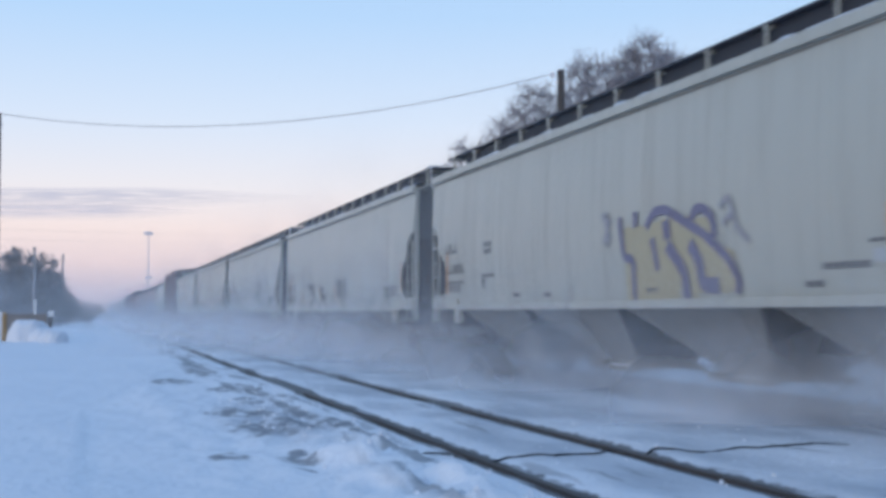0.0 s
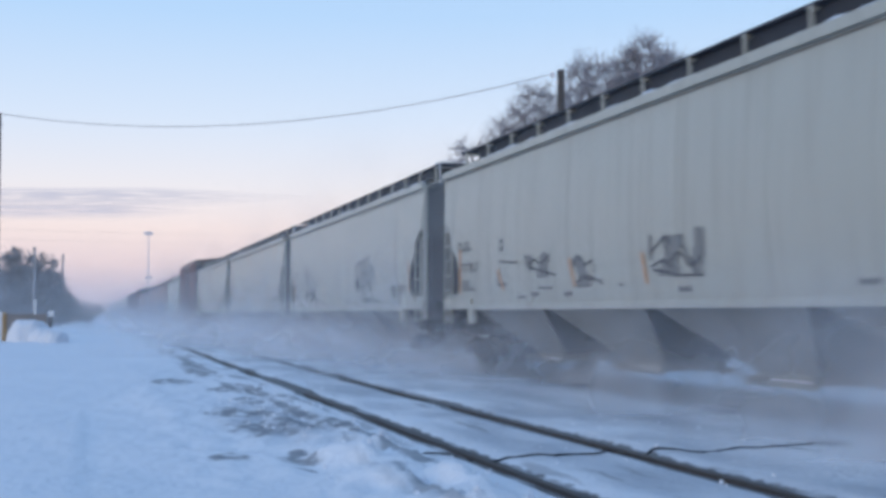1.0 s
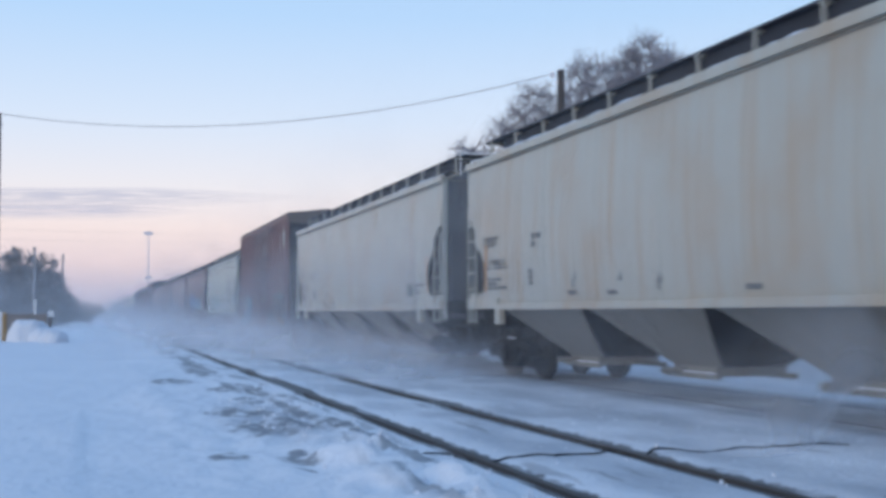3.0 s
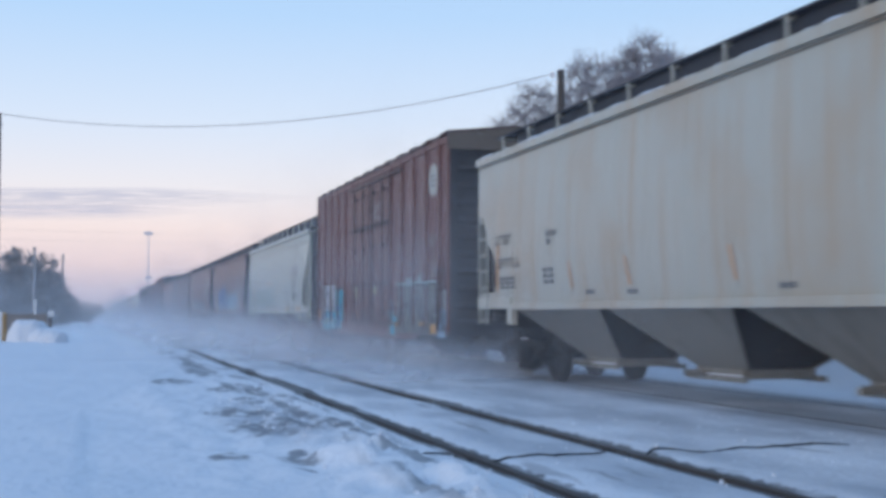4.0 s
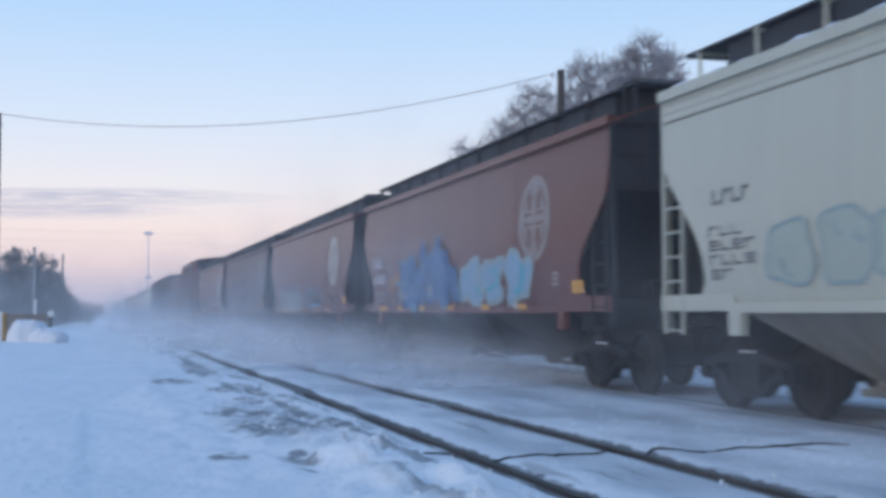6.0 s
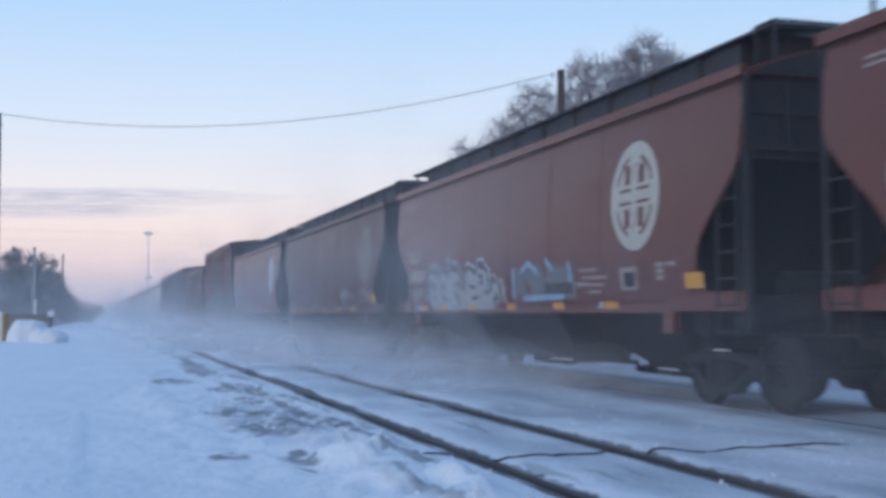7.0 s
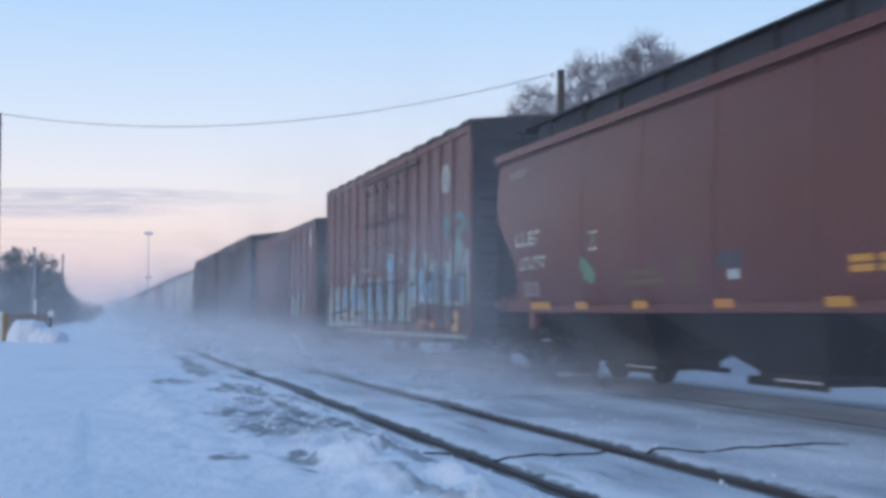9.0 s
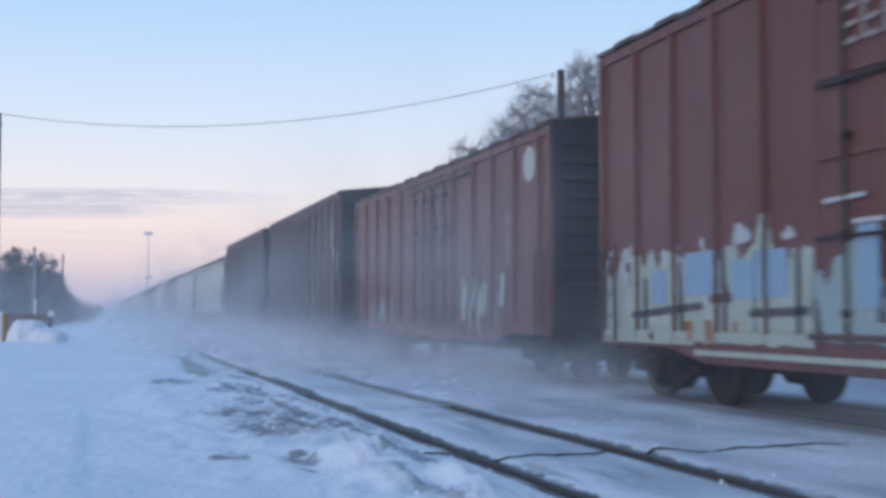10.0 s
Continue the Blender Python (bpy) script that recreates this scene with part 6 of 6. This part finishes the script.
for i in range(14):
    kind = (GREY, GREY, BROWN, GREY, FADED, BROWN, GREY)[i % 7]
    hopper("hopper_car", spot, kind, "%s covered hopper car in blown snow" % ("pale grey" if kind is GREY else "dull brown"))
    spot += kind["length"] + 1.5

# ---- beyond the tracks ----
def spot_at(depth, side):
    """A place by its distance along the line of sight and its offset to that line's right."""
    a, depth = radians(TURN), depth / 1.045
    return depth * math.sin(a) + side * math.cos(a), depth * math.cos(a) - side * math.sin(a)


def utility_pole(x, y, height, label, arm=True):
    pole = new("utility_pole")
    pole.location = (x, y, 0)
    tagged(pole, label, "utility pole", "utility poles")
    bm = bmesh.new()
    tube(bm, (0, 0, -0.3), (0, 0, height), 0.16, 0.12, 10)
    # far poles take the paler brush colour in place of haze
    part("shaft", bm, "pole_wood" if arm else "dark_twig", pole)
    if arm:
        bm = bmesh.new()
        tube(bm, (-0.14, 0, height - 0.25), (-0.3, 0, height - 0.2), 0.02, seg=6)
        tube(bm, (-0.3, 0, height - 0.26), (-0.3, 0, height - 0.1), 0.05, seg=8)
        box(bm, -0.17, 0.17, -0.05, 0.05, height - 0.45, height - 0.38)
        part("insulator", bm, "mast", pole)
    return pole


def cable(p0, p1, sag, r, label):
    bm = bmesh.new()
    p0, p1, last, n = Vector(p0), Vector(p1), None, 40
    for i in range(n + 1):
        u = i / n
        p = p0.lerp(p1, u) - Vector((0, 0, sag * 4 * u * (1 - u)))
        if last is not None:
            tube(bm, last, p, r, seg=5, cap=False)
        last = p
    tagged(new("overhead_cable", finish(bm, "overhead_cable", "wire")), label, "cable", "cables")


def bare_tree(x, y, height, width, deep, label, seed, twig="twig", tips=520, stout=1.0):
    """A bare tree: trunk, limbs and boughs that fan out into a rounded, uneven head of fine twigs."""
    rng = random.Random(seed)
    tree = new("tree")
    tree.location = (x, y, 0)
    tree.rotation_euler = (0, 0, -radians(TURN))
    tagged(tree, label, "bare tree", "bare trees")
    mid = Vector((0, 0, height - deep / 2))

    def within(f):
        while True:
            v = Vector((rng.uniform(-1, 1), rng.uniform(-1, 1), rng.uniform(-1, 1)))
            if v.length <= 1:
                v *= f * (1 + 0.28 * noise.noise(v * 1.6 + Vector((seed, 0, 0))))
                return mid + Vector((v.x * width / 2, v.y * width / 2, v.z * deep / 2))

    def bough(bm, a, b, r0, r1, seg, steps=3, wild=0.10):
        last, lr = a, r0
        for i in range(1, steps + 1):
            u = i / steps
            p = a.lerp(b, u)
            if i < steps:
                p += Vector((rng.uniform(-1, 1), rng.uniform(-1, 1), rng.uniform(-0.4, 1))) * (b - a).length * wild
            r = r0 + (r1 - r0) * u
            tube(bm, last, p, lr, r, seg, False)
            last, lr = p, r
    tb, cb = bmesh.new(), bmesh.new()
    fork = Vector((rng.uniform(-0.2, 0.2), rng.uniform(-0.2, 0.2), (height - deep) * 0.75))
    bough(tb, Vector((0, 0, -0.2)), fork, height * 0.02, height * 0.014, 8, 4, 0.03)
    limbs = [within(0.5) for _ in range(7)]
    for p in limbs:
        bough(tb, fork, p, height * 0.010, height * 0.005, 6, 4, 0.08)
    boughs = [within(0.82) for _ in range(46)]
    for p in boughs:
        bough(cb, min(limbs, key=lambda q: (q - p).length), p, height * 0.0042, height * 0.0024, 4, 3, 0.12)
    for _ in range(tips):
        p = within(1.0)
        q = min(boughs, key=lambda q: (q - p).length)
        bough(cb, q, p, stout * height * 0.0022, stout * height * 0.0012, 3, 3, 0.16)
        for k in range(4):
            s = q.lerp(p, rng.uniform(0.35, 1))
            d = (p - mid).normalized() * 0.5 + Vector((rng.uniform(-1, 1), rng.uniform(-1, 1), rng.uniform(-0.6, 1)))
            tube(cb, s, s + d.normalized() * rng.uniform(0.025, 0.06) * height, stout * height * 0.0013, stout * height * 0.0006, 3, False)
    part("trunk", tb, "bark" if twig == "twig" else "dark_twig", tree)
    part("crown", cb, twig, tree)
    return tree


def brush(x, y, w, h, label, seed, material="dark_twig", n=900):
    """A thicket of bare stems and twigs."""
    rng = random.Random(seed)
    bm = bmesh.new()
    for i in range(n):
        u = rng.uniform(-1, 1)
        top = h * (0.55 + 0.45 * math.cos(u * 1.4)) * rng.uniform(0.55, 1.05)
        p = Vector((u * w / 2, rng.uniform(-1.5, 1.5), rng.uniform(-0.1, top * 0.45)))
        q = p + Vector((rng.uniform(-0.9, 0.9), rng.uniform(-0.6, 0.6), top - p.z))
        r = rng.uniform(0.012, 0.03)
        tube(bm, p, q, r, r * 0.4, 3, False)
        for k in range(5):
            s = p.lerp(q, rng.uniform(0.4, 1))
            tube(bm, s, s + Vector((rng.uniform(-0.8, 0.8), rng.uniform(-0.5, 0.5), rng.uniform(0.1, 0.8))), r * 0.5, 0.01, 3, False)
    ob = new("thicket", finish(bm, "thicket", material))
    ob.location = (x, y, 0)
    ob.rotation_euler = (0, 0, -radians(TURN))
    tagged(ob, label, "thicket", kind="stuff")


PX, PY = spot_at(40, 3.84)
utility_pole(PX, PY, 9.14, "dark wooden utility pole behind the train with bare trees")
LX, LY = spot_at(48, -17.36)
utility_pole(LX, LY, 9.0, "wooden utility pole beside the snowy yard")
cable((LX, LY, 9.02), (PX - 0.2, PY, 9.03), 1.05, 0.014, "thin sagging overhead cable between two poles")
QX, QY = spot_at(46, 12.0)
cable((PX + 0.1, PY, 8.9), (QX + 6, QY, 8.6), 0.5, 0.014, "thin overhead cable running on past bare trees")
# a far pair of lines and the yard mast
a = spot_at(330, -160)
b = spot_at(330, 20)
for x, y in (a, b):
    utility_pole(x, y, 25.3, "tall far-off power line pole", False)
for k in (0, 2.6):
    cable((*a, 25.0 - k), (*b, 21.3 - k), 0.8, 0.018, "far thin power line against the sky")
MX, MY = spot_at(300, -71.4)
mast = new("light_mast")
mast.location = (MX, MY, 0)
tagged(mast, "tall far-off galvanised yard light mast, paled for haze", "light mast")
bm = bmesh.new()
tube(bm, (0, 0, 0), (0, 0, 20.6), 0.22, 0.13, 10)
part("shaft", bm, "mast", mast)
bm = bmesh.new()
box(bm, -1.0, 1.0, -0.15, 0.15, 20.2, 20.9)
for x in (-0.8, -0.27, 0.27, 0.8):
    box(bm, x - 0.2, x + 0.2, -0.4, -0.1, 20.3, 21.0)
part("floodlight", bm, "mast", mast)
bm = bmesh.new()
box(bm, -0.8, 0.9, -0.3, 0.3, 9.6, 10.2)
part("platform", bm, "mast", mast)
AX, AY = spot_at(75, -3.86)
bm = bmesh.new()
tube(bm, (0, 0, 0), (0, 0, 8.55), 0.05, 0.03, 6)
ob = new("antenna_pole", finish(bm, "antenna_pole", "wire"))
ob.location = (AX + 0.0, AY, 0)
tagged(ob, "thin dark aerial pole behind the train", "aerial pole")

for depth, side, height, width, deep, seed, tips in ((54, 8.95, 13.4, 3.7, 4.4, 3, 820), (53, 6.5, 12.4, 3.3, 4.6, 12, 600), (55, 4.15, 11.45, 3.3, 4.4, 23, 430), (56, 3.0, 10.5, 2.4, 3.4, 29, 180),
                                                    (57, 1.15, 9.5, 2.5, 3.2, 31, 200), (56, 5.3, 11.2, 3.4, 4.4, 37, 330)):
    x, y = spot_at(depth, side)
    bare_tree(x, y, height, width, deep, "bare frosted tree, paled for haze, with fine twigs behind the train", seed, tips=tips, stout=0.7)
for depth, side, height, width, deep, seed in ((118, -40.6, 7.75, 4.0, 6.4, 41), (122, -39.6, 6.95, 5.2, 6.0, 47), (116, -42.4, 5.6, 4.4, 4.8, 49), (120, -38.2, 5.5, 4.6, 5.2, 42), (119, -40.2, 5.8, 6.4, 5.4, 44), (121, -36.7, 3.2, 3.0, 3.0, 46)):
    x, y = spot_at(depth, side)
    bare_tree(x, y, height, width, deep, "dark bare tree at the edge of the snowy yard", seed, "dark_twig", 1300, 2.0)
for depth, side, w, h, seed, n in ((120, -41.0, 8.0, 3.4, 51, 1500), (150, -45.0, 5, 1.5, 53, 300), (230, -68, 10, 3.6, 54, 300), (420, -112, 60, 6, 55, 400)):
    x, y = spot_at(depth, side)
    brush(x, y, w, h, "dense dark thicket of bare brush", seed, n=n)
x, y = spot_at(230, -49)
brush(x, y, 11, 8.6, "far bare trees veiled by blown snow beyond the train", 57, "twig", 700)
for depth, side, h in ((115, -37.95, 7.4), (160, -49.1, 8.9)):
    x, y = spot_at(depth, side)
    utility_pole(x, y, h, "far dark utility pole among bare brush", False)

# bollard, markers, fence and ploughed heaps by the yard
x, y = spot_at(54.5, -19.25)
post = new("bollard")
post.location = (x, y, 0)
tagged(post, "yellow steel bollard standing in snow", "bollard")
bm = bmesh.new()
tube(bm, (0, 0, -0.1), (0, 0, 1.2), 0.1, seg=14)
tube(bm, (0, 0, 1.2), (0, 0, 1.27), 0.1, 0.05, 14)
part("shaft", bm, "bollard", post)
x, y = spot_at(56.5, -20.25)
bm = bmesh.new()
box(bm, -0.3, 0.25, -0.2, 0.2, 0, 1.3)
bmesh.ops.bevel(bm, geom=bm.edges, offset=0.03, segments=2, affect="EDGES")
ob = new("utility_cabinet", finish(bm, "utility_cabinet", "sign_white"))
ob.location = (x, y, 0)
tagged(ob, "pale utility cabinet beside a yellow bollard", "cabinet")
fence = new("fence")
fx, fy = spot_at(66, -23.0)
fence.location = (fx, fy, 0)
fence.rotation_euler = (0, 0, -radians(TURN))
tagged(fence, "weathered grey board fence behind a snow heap", "fence")
bm = bmesh.new()
box(bm, -0.065, 0.065, -0.012, 0.012, 0.05, 1.2)
plank = finish(bm, "board", "board_wood")
for i in range(26):
    o = link_part("board", plank, fence)
    o.location = (-1.6 + i * 0.14, 0, 0.03 * math.sin(i * 1.7))
bm = bmesh.new()
box(bm, -1.7, 2.0, 0.013, 0.06, 0.9, 0.98)
part("fence_rail", bm, "board_wood", fence)
x, y = spot_at(68, -22.35)
bm = bmesh.new()
box(bm, -0.07, 0.07, -0.03, 0.03, -0.1, 2.0)
ob = new("marker_post", finish(bm, "marker_post", "sign_white"))
ob.location = (x, y, 0)
tagged(ob, "slender white marker post in snow", "marker post")
x, y = spot_at(66, -20.85)
sign = new("sign")
sign.location = (x, y, 0)
tagged(sign, "small white sign on a dark post", "sign")
bm = bmesh.new()
box(bm, -0.14, 0.14, -0.02, 0.0, 1.05, 1.36)
part("panel", bm, "sign_white", sign)
bm = bmesh.new()
box(bm, -0.05, 0.05, 0.0, 0.06, -0.1, 1.3)
part("post", bm, "pole_wood", sign)


def snow_mound(depth, side, w, h, label, seed, material="snow_cap"):
    bm = bmesh.new()
    bmesh.ops.create_icosphere(bm, subdivisions=5, radius=1)
    for v in bm.verts:
        n = 1 + 0.11 * noise.noise(v.co * 1.6 + Vector((seed, 0, 0))) + 0.07 * noise.noise(v.co * 5 + Vector((0, seed, 0)))
        z = max(v.co.z, -0.05)
        v.co = Vector((v.co.x * w / 2 * n, v.co.y * w / 2 * n, z ** 0.5 * h * n if z > 0 else z))
    ob = new("snow_mound", finish(bm, "snow_mound", material, True))
    x, y = spot_at(depth, side)
    ob.location = (x, y, -0.02)
    tagged(ob, label, "snow mound", "snow mounds")


snow_mound(54, -18.0, 1.7, 0.98, "ploughed heap of white snow beside a bollard", 2.0)
snow_mound(53.4, -17.05, 1.35, 0.62, "rounded shoulder of a ploughed snow heap", 5.0)
snow_mound(52, -16.3, 1.15, 0.55, "small grey lump of ploughed snow", 8.0)


def cloud_bank():
    """A long thin lens of grey cloud, low and very far."""
    m = bpy.data.materials.new("thin_cloud")
    m.use_nodes = True
    n, l = m.node_tree.nodes, m.node_tree.links
    n.clear()
    out, mix, clear, glow = n.new("ShaderNodeOutputMaterial"), n.new("ShaderNodeMixShader"), n.new("ShaderNodeBsdfTransparent"), n.new("ShaderNodeEmission")
    glow.inputs["Color"].default_value = (0.47, 0.50, 0.66, 1)
    co, t, mp = n.new("ShaderNodeTexCoord"), n.new("ShaderNodeTexNoise"), n.new("ShaderNodeMapping")
    mp.inputs["Scale"].default_value = (0.010, 1, 0.055)
    t.inputs["Scale"].default_value, t.inputs["Detail"].default_value = 1.0, 5
    l.new(co.outputs["Object"], mp.inputs["Vector"]), l.new(mp.outputs["Vector"], t.inputs["Vector"])
    uv = n.new("ShaderNodeSeparateXYZ")
    l.new(co.outputs["UV"], uv.inputs[0])
    def curve(v, lo, hi):
        r = n.new("ShaderNodeMapRange")
        r.interpolation_type = "SMOOTHSTEP"
        r.inputs["From Min"].default_value, r.inputs["From Max"].default_value = lo, hi
        l.new(v, r.inputs["Value"])
        return r.outputs["Result"]
    def times(a, b):
        k = n.new("ShaderNodeMath")
        k.operation = "MULTIPLY"
        l.new(a, k.inputs[0])
        if isinstance(b, float):
            k.inputs[1].default_value = b
        else:
            l.new(b, k.inputs[1])
        return k.outputs[0]
    a = times(curve(t.outputs["Fac"], 0.22, 0.66), curve(uv.outputs["Y"], 0.0, 0.55))
    a = times(times(a, curve(uv.outputs["Y"], 1.0, 0.82)), curve(uv.outputs["X"], 1.0, 0.45))
    l.new(times(a, 0.75), mix.inputs["Fac"])
    l.new(clear.outputs[0], mix.inputs[1]), l.new(glow.outputs[0], mix.inputs[2])
    l.new(mix.outputs[0], out.inputs["Surface"])
    M["cloud"] = m
    depth = 3000
    for side0, side1, z0, z1 in ((-1300, -270, 246, 311), (-1200, -520, 224, 268)):
        bm = bmesh.new()
        uvs = bm.loops.layers.uv.new("UVMap")
        nx, nz = 24, 4
        grid = []
        for j in range(nz + 1):
            row = []
            for i in range(nx + 1):
                x = (side0 - side1) / 2 + (side1 - side0) * i / nx
                taper = 1 - 0.75 * smooth_step(0.55, 1.0, i / nx)
                z = z0 + (z1 - z0) * (0.55 + (j / nz - 0.55) * taper)
                row.append((bm.verts.new((x, 6 * math.sin(j * 2.0), z)), i / nx, j / nz))
            grid.append(row)
        for a, b in zip(grid, grid[1:]):
            for i in range(nx):
                q = (a[i], a[i + 1], b[i + 1], b[i])
                f = bm.faces.new([v[0] for v in q])
                for lp, v in zip(f.loops, q):
                    lp[uvs].uv = (v[1], v[2])
        ob = new("cloud", finish(bm, "cloud", "cloud"))
        x, y = spot_at(depth, (side0 + side1) / 2)
        ob.location = (x, y, 0)
        ob.rotation_euler = (0, 0, -radians(TURN))
        tagged(ob, "long thin violet-grey cloud low in the sky", "cloud", kind="structure")


cloud_bank()

# ---- blown snow that the train drags along ----
DRIFTS, CREEPERS = [], []


def drift_sheet(seed, span=6.0, tall=1.9, start=-4.6, material="drift"):
    """A ragged billow of powder, thin and curved."""
    bm = bmesh.new()
    uvs = bm.loops.layers.uv.new("UVMap")
    rng = random.Random(seed)
    nx, nz, grid = 14, 8, []
    wide, high = span * rng.uniform(0.93, 1.1), tall * rng.uniform(0.8, 1.2)
    for j in range(nz + 1):
        row = []
        for i in range(nx + 1):
            u, v = i / nx, j / nz
            y = 0.8 * math.sin(u * 4 + seed) + 0.9 * noise.noise(Vector((u * 3, v * 2, seed)))
            row.append((bm.verts.new((start + u * wide, y, 0.01 + v * high * (0.85 + 0.3 * noise.noise(Vector((u * 4, seed, 1)))))), u, v))
        grid.append(row)
    for a, b in zip(grid, grid[1:]):
        for i in range(nx):
            q = (a[i], a[i + 1], b[i + 1], b[i])
            f = bm.faces.new([v[0] for v in q])
            for lp, v in zip(f.loops, q):
                lp[uvs].uv = (v[1], v[2])
    return finish(bm, "blown_snow", material, True)


SHEETS = [drift_sheet(s, tall=2.3) for s in range(5)]
LIGHT = [drift_sheet(s, material="light_drift") for s in range(10, 15)]
CREEP = [drift_sheet(s, 11.0, 1.9, -9.5, "ground_drift") for s in range(20, 24)]
NEAR = [drift_sheet(s, 7.0, 1.3, -5.6, "ground_drift") for s in range(30, 34)]
for i in range(14):
    ob = new("creeping_snow", NEAR[i % 4])
    tagged(ob, "low veil of powder snow swirling beside the train", "blown snow", "blown snow", "stuff")
    CREEPERS.append((ob, 24 + i * 3.3))
for i in range(26):
    ob = new("creeping_snow", CREEP[i % 4])
    tagged(ob, "low veil of powder snow creeping over the ground", "blown snow", "blown snow", "stuff")
    CREEPERS.append((ob, 34 + i * 5 + 0.22 * i * i))
HAZES = [drift_sheet(s, 10.0, 6.2, -7.0, "haze") for s in range(5, 8)]
for i in range(7):
    ob = new("snow_haze", drift_sheet(40 + i, 135.0, 9.0, -92.0, "far_haze"))
    tagged(ob, "pale haze of blown snow over the far yard", "snow haze", "snow haze", "stuff")
    ob.location = (TRACK, 72 + 5.5 * i, 0)
# added sheets that lift the near darks, in place of lens haze
NEAR_VEILS = [drift_sheet(s, 10.0, 7.5, -6.5, "near_haze") for s in range(50, 53)]
for i in range(8):
    ob = new("snow_haze", NEAR_VEILS[i % 3])
    tagged(ob, "thin haze of blown snow and lens veil about the train", "snow haze", "snow haze", "stuff")
    CREEPERS.append((ob, 12 + i * 2.9))
for i in range(48):
    ob = new("snow_haze", HAZES[i % 3])
    tagged(ob, "thin haze of blown snow and lens veil about the train", "snow haze", "snow haze", "stuff")
    CREEPERS.append((ob, 24 + i * 5.0 + 0.09 * i * i))
for i in range(140):
    ob = new("blown_snow", (SHEETS if i < 20 else LIGHT)[i % 5])
    tagged(ob, "ragged veil of powder snow dragged along by the train", "blown snow", "blown snow", "stuff")
    DRIFTS.append((ob, 7.0 + i * 3.6 + 1.0 * math.sin(i * 2.3)))


def motions():
    times = (0, 2.5, 5, 7.5, 10)
    for car, lead in TRAIN:
        walk(car, [(t, pose(TRACK, lead - SPEED * t, 0)) for t in times])
    for ob, lead in DRIFTS:
        walk(ob, [(t, pose(TRACK, lead - SPEED * t, 0)) for t in times])
    for ob, y in CREEPERS:
        walk(ob, [(t, pose(TRACK - 0.12 * t, y - 0.9 * t, 0)) for t in times])
    # one turning wheelset for each axle position; alike axles share its keys
    turn = math.degrees(SPEED / WHEEL / FPS)
    first = {}
    for w in WHEELSETS:
        k = w.location.y > 0
        if k not in first:
            walk(w, [(i / FPS, pose(0, w.location.y, WHEEL, (turn * i) % 360)) for i in range(10 * FPS + 1)])
            first[k] = w
        else:
            w.rotation_mode = "QUATERNION"
            w.animation_data_create()
            w.animation_data.action = first[k].animation_data.action
            w.animation_data.action_slot = first[k].animation_data.action_slot


motions()
